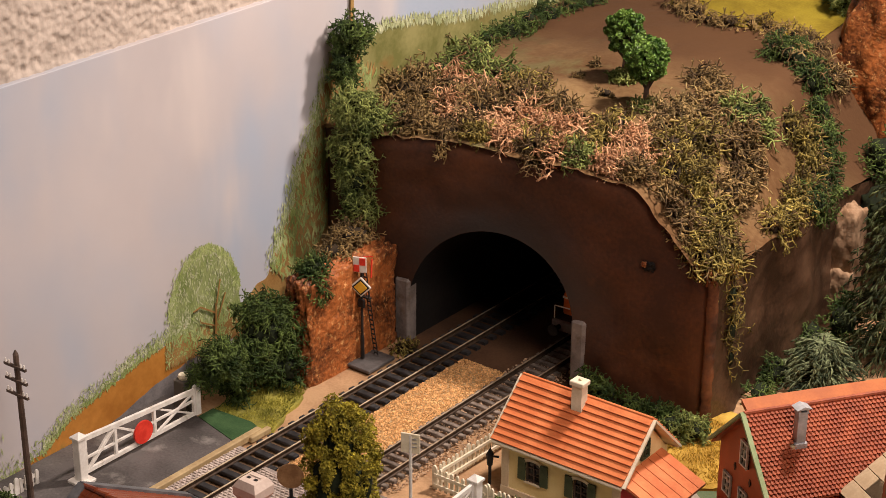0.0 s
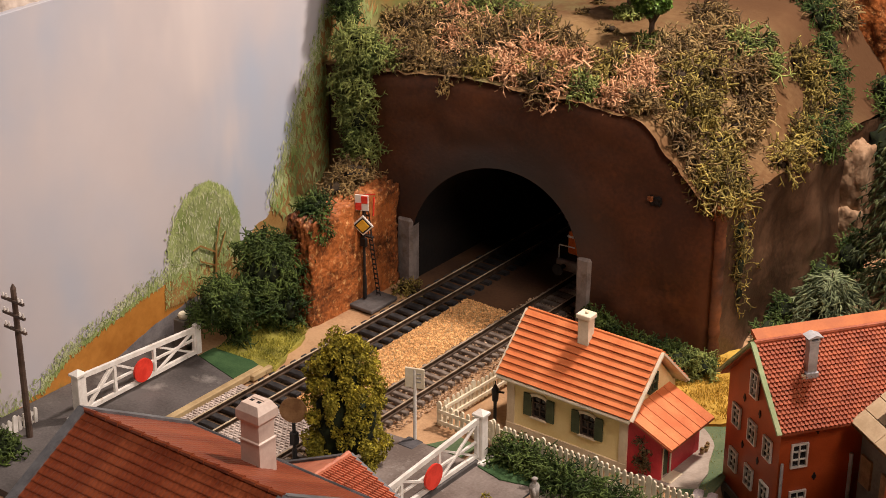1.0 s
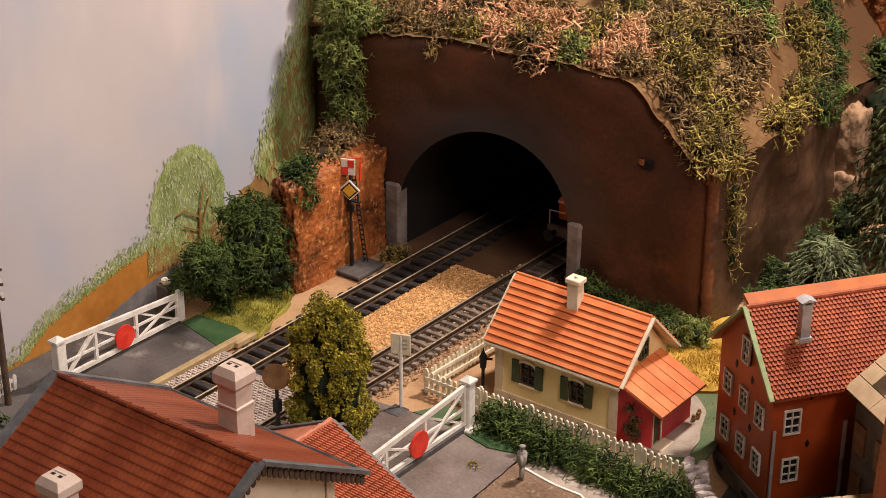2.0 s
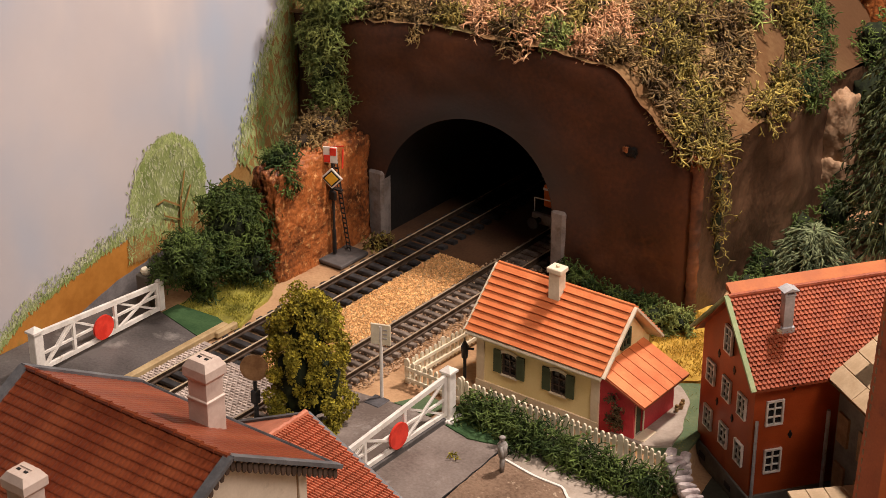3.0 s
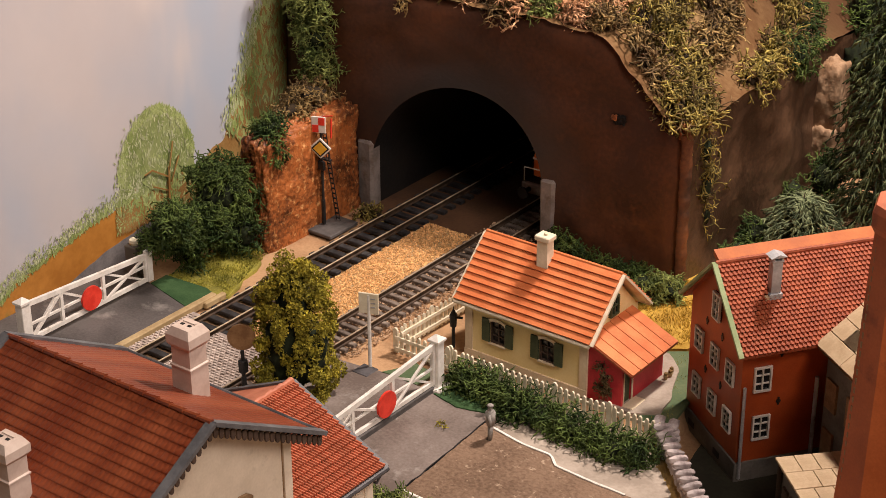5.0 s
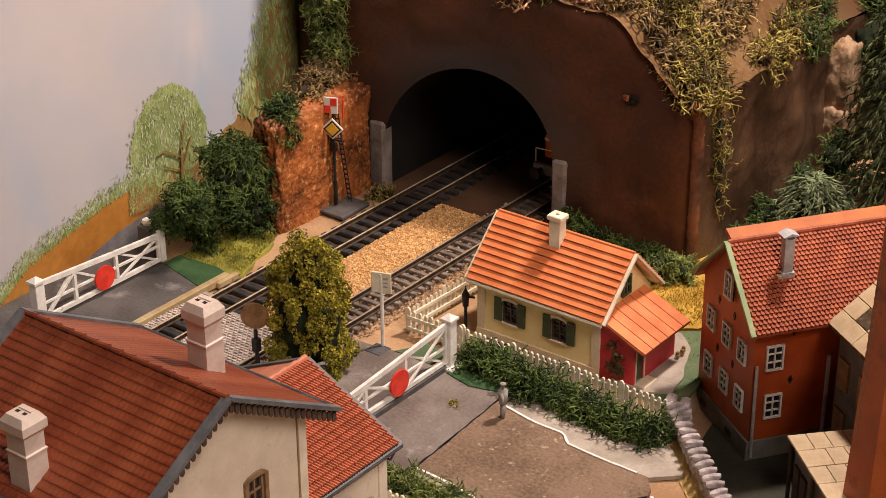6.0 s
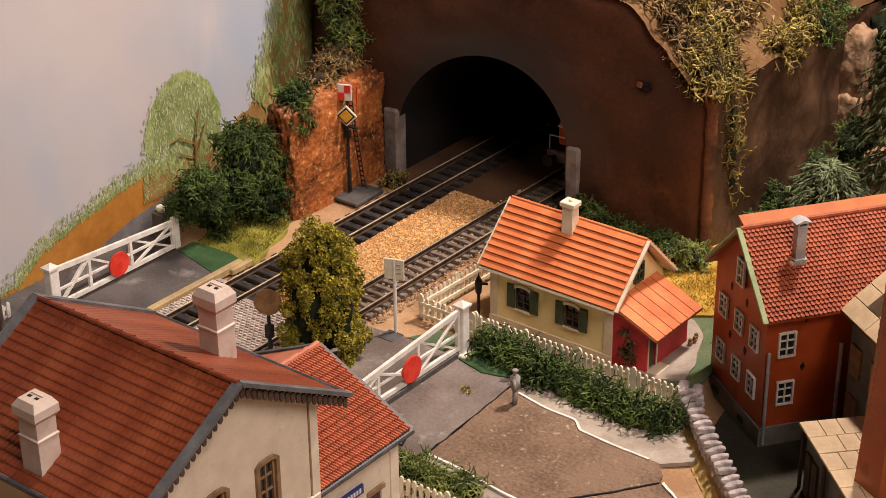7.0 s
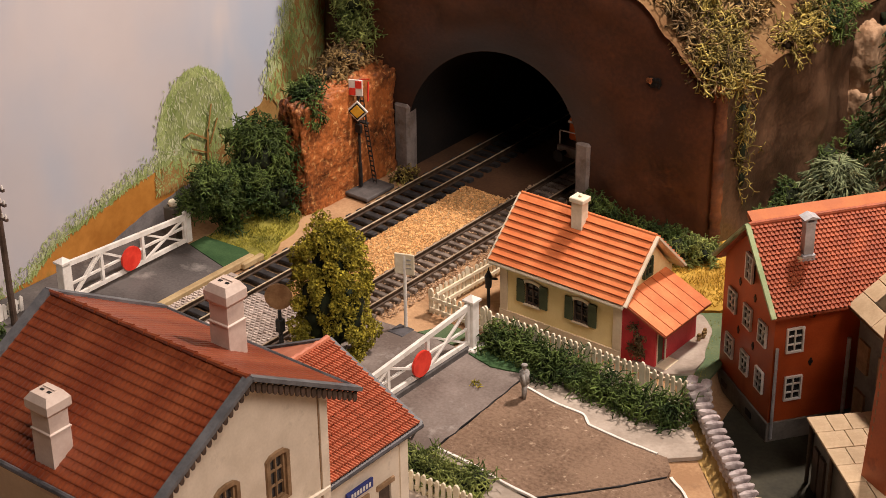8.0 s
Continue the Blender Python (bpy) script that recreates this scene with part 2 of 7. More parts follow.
M["blue_sign"] = material("blue_sign", (0.02, 0.03, 0.16), (0.03, 0.05, 0.24), 200, 0.4, 0.05, 900)
M["loco_orange"] = material("loco_orange", (0.58, 0.12, 0.02), (0.70, 0.18, 0.035), 120, 0.4, 0.05, 900)
M["loco_brown"] = material("loco_brown", (0.07, 0.045, 0.035), (0.12, 0.08, 0.06), 120, 0.55, 0.1, 900)
M["wagon_red"] = material("wagon_red", (0.32, 0.05, 0.025), (0.44, 0.08, 0.04), 120, 0.5, 0.05, 900)
M["wagon_green"] = material("wagon_green", (0.10, 0.19, 0.14), (0.17, 0.27, 0.20), 120, 0.5, 0.05, 900)
M["rust"] = material("rust", (0.17, 0.085, 0.035), (0.30, 0.17, 0.08), 160, 0.6, 0.2, 900)
M["plaster"] = material("plaster", (0.43, 0.36, 0.30), (0.52, 0.44, 0.37), 60, 0.9, 0.9, 500)
M["room_wall"] = material("room_wall", (0.15, 0.125, 0.10), (0.21, 0.18, 0.145), 2, 0.9, 0.0, 60)
M["room_floor"] = material("room_floor", (0.12, 0.09, 0.07), (0.18, 0.14, 0.11), 3, 0.7, 0.0, 60)
# moss, leaves and needles vary strand by strand
M["moss_olive"] = material("moss_olive", (0.075, 0.055, 0.014), (0.38, 0.30, 0.075), 70, 0.85, 0.0, 900, island=0.55)
M["moss_dark"] = material("moss_dark", (0.07, 0.042, 0.018), (0.20, 0.13, 0.055), 70, 0.85, 0.0, 900, island=0.5)
M["moss_straw"] = material("moss_straw", (0.13, 0.085, 0.032), (0.38, 0.27, 0.11), 70, 0.85, 0.0, 900, island=0.45)
M["moss_green"] = material("moss_green", (0.062, 0.090, 0.019), (0.28, 0.32, 0.088), 70, 0.85, 0.0, 900, island=0.45)
M["moss_brown"] = material("moss_brown", (0.075, 0.046, 0.017), (0.34, 0.23, 0.088), 70, 0.85, 0.0, 900, island=0.45)
M["moss_pink"] = material("moss_pink", (0.33, 0.155, 0.070), (0.72, 0.43, 0.24), 70, 0.85, 0.0, 900, island=0.35)
M["bush_green"] = material("bush_green", (0.016, 0.038, 0.007), (0.115, 0.165, 0.036), 70, 0.8, 0.0, 900, island=0.5)
M["leaf_thuja"] = material("leaf_thuja", (0.13, 0.115, 0.008), (0.44, 0.37, 0.040), 110, 0.8, 0.0, 900, island=0.4)
M["leaf_glossy"] = material("leaf_glossy", (0.035, 0.090, 0.012), (0.17, 0.28, 0.050), 110, 0.45, 0.0, 900, island=0.45)
M["needle"] = material("needle", (0.012, 0.024, 0.009), (0.15, 0.18, 0.075), 110, 0.7, 0.0, 900, island=0.5)
M["needle_pale"] = material("needle_pale", (0.026, 0.042, 0.018), (0.23, 0.27, 0.135), 110, 0.7, 0.0, 900, island=0.45)
# paint strokes on the sky board
M["stroke_pale"] = material("stroke_pale", (0.33, 0.37, 0.18), (0.50, 0.52, 0.33), 90, 0.6, 0.0, 900, island=0.3)
M["stroke_green"] = material("stroke_green", (0.20, 0.26, 0.075), (0.36, 0.41, 0.17), 60, 0.6, 0.0, 900, island=0.3)
M["meadow_paint"] = material("meadow_paint", (0.15, 0.15, 0.045), (0.28, 0.26, 0.10), 30, 0.6, 0.0, 300, stain=((0.24, 0.13, 0.04), 26, 0.35))
M["stroke_orange"] = material("stroke_orange", (0.33, 0.13, 0.02), (0.48, 0.21, 0.04), 30, 0.6, 0.0, 300, stain=((0.20, 0.16, 0.04), 30, 0.3))
M["stroke_brown"] = material("stroke_brown", (0.24, 0.12, 0.035), (0.36, 0.23, 0.08), 40, 0.6, 0.0, 900)
M["stroke_grey"] = material("stroke_grey", (0.11, 0.10, 0.10), (0.20, 0.185, 0.18), 60, 0.7, 0.0, 900)


def sky_board():
    """Pinkish sky paint with soft upright bluish washes."""
    mat = material("sky_board", (0.47, 0.435, 0.435), (0.535, 0.495, 0.492), 5, 0.6, 0.05, 200, grain=0.05)
    n, l = mat.node_tree.nodes, mat.node_tree.links
    p = n["Principled BSDF"]
    colour = p.inputs["Base Color"].links[0].from_socket
    co = n["Texture Coordinate"]
    for scale, seed, low, high, tone in (((1, 4.5, 2.6), 0.31, 0.34, 0.66, (0.36, 0.425, 0.52)), ((1, 11.0, 4.0), 1.7, 0.52, 0.80, (0.57, 0.52, 0.50))):
        m = n.new("ShaderNodeMapping")
        m.inputs["Scale"].default_value = scale
        m.inputs["Location"].default_value = (0, seed, seed * 0.6)
        l.new(co.outputs["Object"], m.inputs["Vector"])
        w = n.new("ShaderNodeTexNoise")
        w.inputs["Scale"].default_value, w.inputs["Detail"].default_value = 2.0, 3
        l.new(m.outputs[0], w.inputs["Vector"])
        r = n.new("ShaderNodeMapRange")
        r.interpolation_type = "SMOOTHSTEP"
        r.inputs["From Min"].default_value, r.inputs["From Max"].default_value = low, high
        l.new(w.outputs[0], r.inputs["Value"])
        mix = n.new("ShaderNodeMix")
        mix.data_type = "RGBA"
        l.new(r.outputs[0], mix.inputs["Factor"])
        l.new(colour, mix.inputs["A"])
        mix.inputs["B"].default_value = (*tone, 1)
        colour = mix.outputs["Result"]
    l.new(colour, p.inputs["Base Color"])
    return mat


M["sky"] = sky_board()


def plateau_paint():
    """Hilltop paint: greenish tan by the small trees, brown towards the far side."""
    mat = M["plateau"]
    n, l = mat.node_tree.nodes, mat.node_tree.links
    p = n["Principled BSDF"]
    old = p.inputs["Base Color"].links[0].from_socket
    co = n["Texture Coordinate"]
    sep = n.new("ShaderNodeSeparateXYZ")
    l.new(co.outputs["Object"], sep.inputs[0])
    w = n.new("ShaderNodeTexNoise")
    w.inputs["Scale"].default_value, w.inputs["Detail"].default_value = 24, 4
    l.new(co.outputs["Object"], w.inputs["Vector"])
    add = n.new("ShaderNodeMath")
    add.operation = "MULTIPLY_ADD"
    l.new(w.outputs[0], add.inputs[0])
    add.inputs[1].default_value = 0.10
    l.new(sep.outputs["Y"], add.inputs[2])
    r = n.new("ShaderNodeMapRange")
    r.inputs["From Min"].default_value, r.inputs["From Max"].default_value = 0.15, 0.25
    l.new(add.outputs[0], r.inputs["Value"])
    mix = n.new("ShaderNodeMix")
    mix.data_type = "RGBA"
    l.new(r.outputs[0], mix.inputs["Factor"])
    l.new(old, mix.inputs["A"])
    mix.inputs["B"].default_value = (0.085, 0.040, 0.015, 1)
    l.new(mix.outputs["Result"], p.inputs["Base Color"])


plateau_paint()


def portal_paint():
    """Brown hill paint with airbrushed soot round and above the arch."""
    mat = material("portal_paint", (0.042, 0.015, 0.007), (0.105, 0.036, 0.013), 16, 0.6, 0.4, 420, stain=((0.18, 0.060, 0.016), 13, 0.40))
    n, l = mat.node_tree.nodes, mat.node_tree.links
    p = n["Principled BSDF"]
    old = p.inputs["Base Color"].links[0].from_socket
    sep = n.new("ShaderNodeSeparateXYZ")
    l.new(n["Texture Coordinate"].outputs["Object"], sep.inputs[0])

    def maths(op, a, b=None):
        node = n.new("ShaderNodeMath")
        node.operation = op
        for k, v in ((0, a), (1, b)):
            if v is None:
                continue
            if isinstance(v, (int, float)):
                node.inputs[k].default_value = v
            else:
                l.new(v, node.inputs[k])
        return node.outputs[0]
    x = maths("DIVIDE", maths("ADD", sep.outputs["X"], 0.026), 0.0565)
    z = maths("DIVIDE", maths("MAXIMUM", maths("SUBTRACT", sep.outputs["Z"], 0.030), 0.0), 0.057)
    r = maths("SQRT", maths("ADD", maths("MULTIPLY", x, x), maths("MULTIPLY", z, z)))
    w = n.new("ShaderNodeTexNoise")
    w.inputs["Scale"].default_value, w.inputs["Detail"].default_value = 45, 3
    l.new(n["Texture Coordinate"].outputs["Object"], w.inputs["Vector"])
    r = maths("ADD", r, maths("MULTIPLY", maths("SUBTRACT", w.outputs[0], 0.5), 0.22))
    fade = n.new("ShaderNodeMapRange")
    fade.inputs["From Min"].default_value, fade.inputs["From Max"].default_value = 1.04, 1.62
    fade.inputs["To Min"].default_value, fade.inputs["To Max"].default_value = 0.92, 0.0
    l.new(r, fade.inputs["Value"])
    high = n.new("ShaderNodeMapRange")
    high.inputs["From Min"].default_value, high.inputs["From Max"].default_value = 0.025, 0.06
    l.new(sep.outputs["Z"], high.inputs["Value"])
    mix = n.new("ShaderNodeMix")
    mix.data_type = "RGBA"
    l.new(maths("MULTIPLY", fade.outputs[0], high.outputs[0]), mix.inputs["Factor"])
    l.new(old, mix.inputs["A"])
    mix.inputs["B"].default_value = (0.030, 0.025, 0.023, 1)
    l.new(mix.outputs["Result"], p.inputs["Base Color"])
    return mat


M["portal"] = portal_paint()


# ---- the room round the layout ----
def room():
    bm = bmesh.new()
    box(bm, -3.1, 3.1, -3.1, 3.1, -0.95, -0.9)
    tagged(part("room_floor", bm, M["room_floor"]), "plain brown floor of the exhibition room", "floor", kind="structure")
    bm = bmesh.new()
    box(bm, -3.1, 3.1, -3.1, 3.1, 1.8, 1.85)
    tagged(part("ceiling", bm, M["room_wall"]), "plain pale ceiling of the exhibition room", "ceiling", kind="structure")
    for name, a in (("wall_west", (-3.1, -3.05, -3.1, 3.1)), ("wall_east", (3.05, 3.1, -3.1, 3.1)), ("wall_north", (-3.05, 3.05, 3.05, 3.1)), ("wall_south", (-3.05, 3.05, -3.1, -3.05))):
        bm = bmesh.new()
        box(bm, *a, -0.9, 1.8)
        tagged(part(name, bm, M["room_wall"]), "plain beige wall of the exhibition room", "wall", kind="structure")


room()
WALL = -0.152          # the painted sky board stands here, along the tracks
BOARD_TOP = 0.216


def layout_table():
    table = thing("layout_table", (0.2, 0, -0.9), 0, "wooden table carrying the model railway layout", "table")
    bm = bmesh.new()
    box(bm, -0.42, 0.25, -0.66, 0.75, 0.862, 0.881)
    part("tabletop", bm, M["brown_wood"], table)
    for x in (-0.38, 0.21):
        for y in (-0.62, 0.7):
            bm = bmesh.new()
            box(bm, x - 0.02, x + 0.02, y - 0.02, y + 0.02, 0, 0.862, 0.002)
            part("leg", bm, M["brown_wood"], table)


layout_table()


def wobble(p, s, seed=0.0):
    return noise.noise(Vector(p) * s + Vector((seed, seed * 1.7, -seed)))


def sheet(name, outline, z, mat, label, category, thick=0.0008, parent=None, kind="structure", step=0.004, rough=0.0):
    """A flat patch with a slightly uneven outline, lying on what is beneath it."""
    pts = []
    for i, a in enumerate(outline):
        b = outline[(i + 1) % len(outline)]
        d = math.hypot(b[0] - a[0], b[1] - a[1])
        k = max(1, int(d / step)) if rough else 1
        for j in range(k):
            q = (a[0] + (b[0] - a[0]) * j / k, a[1] + (b[1] - a[1]) * j / k)
            w = wobble((q[0], q[1], z), 130, 3.0) * rough, wobble((q[0], q[1], z), 130, 9.0) * rough
            pts.append((q[0] + w[0], q[1] + w[1]))
    bm = bmesh.new()
    prism(bm, pts, "z", z - thick, z)
    ob = part(name, bm, mat, parent)
    return tagged(ob, label, category, kind=kind) if not parent else ob


def smooth(v):
    v = min(1.0, max(0.0, v))
    return v * v * (3 - 2 * v)


YARD = -0.0125         # the factory yard lies lower than the road


def yard_drop(x, y):
    a = (x - 0.189) * 0.69 + (y + 0.121) * 0.72
    b = (x - 0.181) * 0.97 + (y + 0.122) * 0.2
    return 0.0125 * smooth(min(a, b) / 0.006) * smooth((-0.012 - y) / 0.02)


def ground():
    """One sandy sheet, gently uneven, under everything on the layout."""
    nx, ny = 160, 300
    x0, x1, y0, y1 = -0.158, 0.45, -0.66, 0.75
    vs, fs = [], []
    for j in range(ny + 1):
        for i in range(nx + 1):
            x, y = x0 + (x1 - x0) * i / nx, y0 + (y1 - y0) * j / ny
            vs.append((x, y, -0.0012 + 0.0005 * wobble((x, y, 0), 60) - yard_drop(x, y)))
    for j in range(ny):
        for i in range(nx):
            a = j * (nx + 1) + i
            fs.append((a, a + 1, a + nx + 2, a + nx + 1))
    k = len(vs)
    vs += [(x0, y0, -0.0185), (x1, y0, -0.0185), (x1, y1, -0.0185), (x0, y1, -0.0185)]
    fs.append((k + 3, k + 2, k + 1, k))
    tagged(raw("ground", vs, fs, M["soil"], smooth=True), "sandy brown scatter ground of the model layout", "ground", kind="structure")


ground()
sheet("road", [(-0.1515, -0.31), (-0.082, -0.31), (-0.082, -0.150), (-0.118, -0.150), (-0.1515, -0.142)], 0.0030, M["dark_road"], "worn dark grey level-crossing road beside the gate", "road", 0.004)
sheet("road", [(0.014, -0.262), (0.1125, -0.262), (0.1132, -0.2221), (0.1094, -0.1535), (0.1050, -0.1480), (0.078, -0.148), (0.045, -0.146), (0.014, -0.150)], 0.0012, M["road"], "worn grey crossing road with pale stains", "road", 0.002, rough=0.0010)
sheet("pavement", [(-0.118, -0.150), (-0.084, -0.158), (-0.080, -0.139), (-0.090, -0.136), (-0.118, -0.138)], 0.0034, M["dark_mat"], "dark green turf mat beside the road", "turf", 0.004)
sheet("lawn", [(-0.118, -0.137), (-0.090, -0.137), (-0.080, -0.141), (-0.077, -0.132), (-0.084, -0.112), (-0.090, -0.092), (-0.12, -0.088)], 0.0010, M["lawn"], "yellow-green scatter grass below the bush", "grass", 0.002, rough=0.002)
sheet("field", [(0.085, -0.045), (0.135, -0.048), (0.150, -0.036), (0.162, -0.006), (0.165, 0.045), (0.116, 0.045), (0.10, 0.02), (0.06, 0.01)], 0.0012, M["straw"], "golden straw field behind the crossing house", "field", 0.002, rough=0.001)
sheet("lawn", [(0.140, -0.046), (0.152, -0.036), (0.163, -0.012), (0.172, -0.050), (0.178, -0.085), (0.183, -0.116), (0.162, -0.104)], 0.0006, M["grass_paint"], "grey-green painted lawn beside the shed", "lawn", 0.0015, rough=0.001)
sheet("path", [(0.1425, -0.106), (0.160, -0.107), (0.172, -0.099), (0.170, -0.085), (0.163, -0.070), (0.157, -0.055), (0.146, -0.046), (0.136, -0.046)], 0.0016, M["path"], "pale trodden path round the red shed", "path", 0.002, rough=0.001)
sheet("yard", [(0.196, -0.119), (0.246, -0.168), (0.33, -0.25), (0.44, -0.25), (0.44, -0.04), (0.30, -0.04), (0.22, -0.05), (0.190, -0.083)], YARD, M["dark_ground"], "dark green-grey ground of the factory yard", "yard", 0.002, rough=0.001)
sheet("pavement", [(0.078, -0.1475), (0.105, -0.1475), (0.1100, -0.1535), (0.1179, -0.1582), (0.1503, -0.1605), (0.1577, -0.1658), (0.1736, -0.1673), (0.2010, -0.1672), (0.2120, -0.1560), (0.206, -0.145), (0.185, -0.122), (0.125, -0.122), (0.07, -0.13)], 0.0011, M["path"], "pale strip of ground under the hedge", "pavement", 0.002, rough=0.0005)
sheet("lawn", [(0.074, -0.136), (0.074, -0.148), (0.090, -0.152), (0.106, -0.148), (0.095, -0.132)], 0.0018, M["dark_mat"], "dark green turf patch by the gate post", "turf", 0.002, rough=0.001)
sheet("lawn", [(0.041, -0.147), (0.062, -0.147), (0.063, -0.132), (0.049, -0.130)], 0.0016, M["grass_paint"], "faded green turf patch behind the gate", "turf", 0.001, rough=0.0015)
sheet("road", [(0.1100, -0.1545), (0.1179, -0.1588), (0.1503, -0.1611), (0.1577, -0.1664), (0.1736, -0.1679), (0.2006, -0.1678), (0.2072, -0.1749), (0.2085, -0.1806), (0.1950, -0.2001), (0.1805, -0.2181), (0.1715, -0.2287), (0.1396, -0.2250), (0.1140, -0.2230)], 0.0018, M["gravel_road"], "brown gravel road patch with pale flecks", "road", 0.002, rough=0.0008)
sheet("road", [(0.2090, -0.1811), (0.1955, -0.2008), (0.1810, -0.2188), (0.1720, -0.2292), (0.1900, -0.2335), (0.2500, -0.2500), (0.2500, -0.2120), (0.2241, -0.1900), (0.2130, -0.1815)], 0.0015, M["gravel_road"], "brown gravel road beyond the seam", "road", 0.002, rough=0.0006)
sheet("path", [(0.1135, -0.2240), (0.1396, -0.2262), (0.1703, -0.2302), (0.1900, -0.2345), (0.2500, -0.2510), (0.2500, -0.34), (0.102, -0.34), (0.108, -0.2420)], 0.0011, M["path"], "pale trodden ground beside the station wing", "path", 0.002, rough=0.0008)


def painted_line(name, pts, z, w):
    """A thin white painted edge line following the road."""
    bm = bmesh.new()
    fine = []
    for a, b in zip(pts, pts[1:]):
        for k in range(6):
            q = Vector((a[0] + (b[0] - a[0]) * k / 6, a[1] + (b[1] - a[1]) * k / 6))
            fine.append(q + Vector((wobble((q.x, q.y, 1), 90), wobble((q.x, q.y, 5), 90))) * 0.0008)
    rows = []
    for i, q in enumerate(fine):
        d = (fine[min(i + 1, len(fine) - 1)] - fine[max(i - 1, 0)]).normalized()
        s = Vector((-d.y, d.x)) * w / 2 * (1 + 0.35 * wobble((q.x, q.y, 2), 300))
        rows.append((bm.verts.new((q.x + s.x, q.y + s.y, z)), bm.verts.new((q.x - s.x, q.y - s.y, z)), bm.verts.new((q.x - s.x, q.y - s.y, z - 0.0012)), bm.verts.new((q.x + s.x, q.y + s.y, z - 0.0012))))
    for r, s in zip(rows, rows[1:]):
        for k in range(4):
            bm.faces.new((r[k], r[(k + 1) % 4], s[(k + 1) % 4], s[k]))
    bmesh.ops.recalc_face_normals(bm, faces=bm.faces[:])
    tagged(part(name, bm, M["white_paint"]), "thin white painted edge line of the road", "road marking", kind="structure")


painted_line("road_marking", [(0.1165, -0.1575), (0.1350, -0.1602), (0.1503, -0.1611), (0.1528, -0.1622), (0.1577, -0.1664), (0.1736, -0.1679), (0.2006, -0.1676)], 0.0024, 0.0012)
painted_line("road_marking", [(0.1143, -0.2235), (0.1227, -0.2240), (0.1396, -0.2252), (0.1569, -0.2275), (0.1703, -0.2291), (0.1900, -0.2325)], 0.0024, 0.0012)
painted_line("road_marking", [(0.2105, -0.1800), (0.2175, -0.1845), (0.2241, -0.1891), (0.2360, -0.1990)], 0.0024, 0.0012)


def crack(pts, w):
    """A dark uneven joint between two road surfaces."""
    bm = bmesh.new()
    for a, b in zip(pts, pts[1:]):
        for k in range(5):
            p, q = Vector(a).lerp(Vector(b), k / 5), Vector(a).lerp(Vector(b), (k + 1.02) / 5)
            p, q = [v + Vector((wobble((v.x, v.y, 0), 160), wobble((v.x, v.y, 4), 160))) * 0.0007 for v in (p, q)]
            slab(bm, (p.x, p.y, 0.0014), (q.x, q.y, 0.0014), w * (1 + 0.5 * wobble((p.x, p.y, 2), 300)), 0.0016)
    tagged(part("road_seam", bm, M["black"]), "narrow dark seam between two road surfaces", "seam", kind="structure")


def road_seam():
    crack([(0.1098, -0.1530), (0.1118, -0.1900), (0.1134, -0.2225), (0.1110, -0.2400)], 0.0005)
    crack([(0.2088, -0.1809), (0.1952, -0.2005), (0.1807, -0.2185), (0.1717, -0.2290)], 0.0006)


road_seam()


# ---- the painted sky board and the wall behind it ----
def backdrop():
    bm = bmesh.new()
    box(bm, WALL - 0.006, WALL, -0.66, 0.75, -0.0185, BOARD_TOP, 0.0003)
    board = tagged(part("backdrop", bm, M["sky"]), "painted sky board with pinkish clouds behind the layout", "backdrop", kind="structure")
    nx, nz = 460, 80
    vs, fs = [], []
    for j in range(nz + 1):
        for i in range(nx + 1):
            y, z = -0.46 + 0.46 * i / nx, 0.205 + 0.08 * j / nz
            r = 0.0012 * noise.turbulence(Vector((0, y, z)) * 90, 4, True) + 0.0011 * wobble((0, y, z), 330) + 0.0008 * wobble((3, y, z), 170)
            vs.append((WALL - 0.0045 + r, y, z))
    for j in range(nz):
        for i in range(nx):
            a = j * (nx + 1) + i
            fs.append((a, a + 1, a + nx + 2, a + nx + 1))
    tagged(raw("wall_rough", vs, fs, M["plaster"], smooth=True), "rough crumbly whitish plaster wall above the board", "wall", kind="structure")
    return board


BOARD = backdrop()


def strokes(name, count, where, size, mat, lift, lean=0.3, seed=1):
    """Dabs of paint on the board: small pointed flat strokes. where(rng) gives y, z."""
    rng = random.Random(seed)
    vs, fs = [], []
    for _ in range(count):
        y, z = where(rng)
        s = size * rng.uniform(0.5, 1.3)
        a = math.pi / 2 + rng.gauss(0, lean)
        d, n = (math.cos(a) * s, math.sin(a) * s), (-math.sin(a) * s * 0.22, math.cos(a) * s * 0.22)
        x = WALL + lift * 0.35 + rng.uniform(0, 0.00012)
        k = len(vs)
        vs += [(x, y - d[0], z - d[1]), (x, y + n[0], z + n[1]), (x, y + d[0], z + d[1]), (x, y - n[0], z - n[1])]
        fs.append((k, k + 1, k + 2, k + 3))
    return raw(name, vs, fs, mat, BOARD, kind="stuff")


def painted_patch(name, outline, mat, lift, rough=0.003, seed=0.0):
    bm = bmesh.new()
    pts = []
    for i, a in enumerate(outline):
        b = outline[(i + 1) % len(outline)]
        for j in range(10):
            q = (a[0] + (b[0] - a[0]) * j / 10, a[1] + (b[1] - a[1]) * j / 10)
            pts.append((q[0] + wobble((q[0], q[1], 0), 120, seed + 2) * rough, q[1] + wobble((q[0], q[1], 0), 120, seed + 6) * rough))
    prism(bm, pts, "x", WALL - 0.0004, WALL + lift * 0.35)
    return part(name, bm, mat, BOARD)


def along(pts, t):
    """A point at the share t along a polyline."""
    n = len(pts) - 1
    i = min(int(t * n), n - 1)
    f = t * n - i
    return pts[i][0] + (pts[i + 1][0] - pts[i][0]) * f, pts[i][1] + (pts[i + 1][1] - pts[i][1]) * f


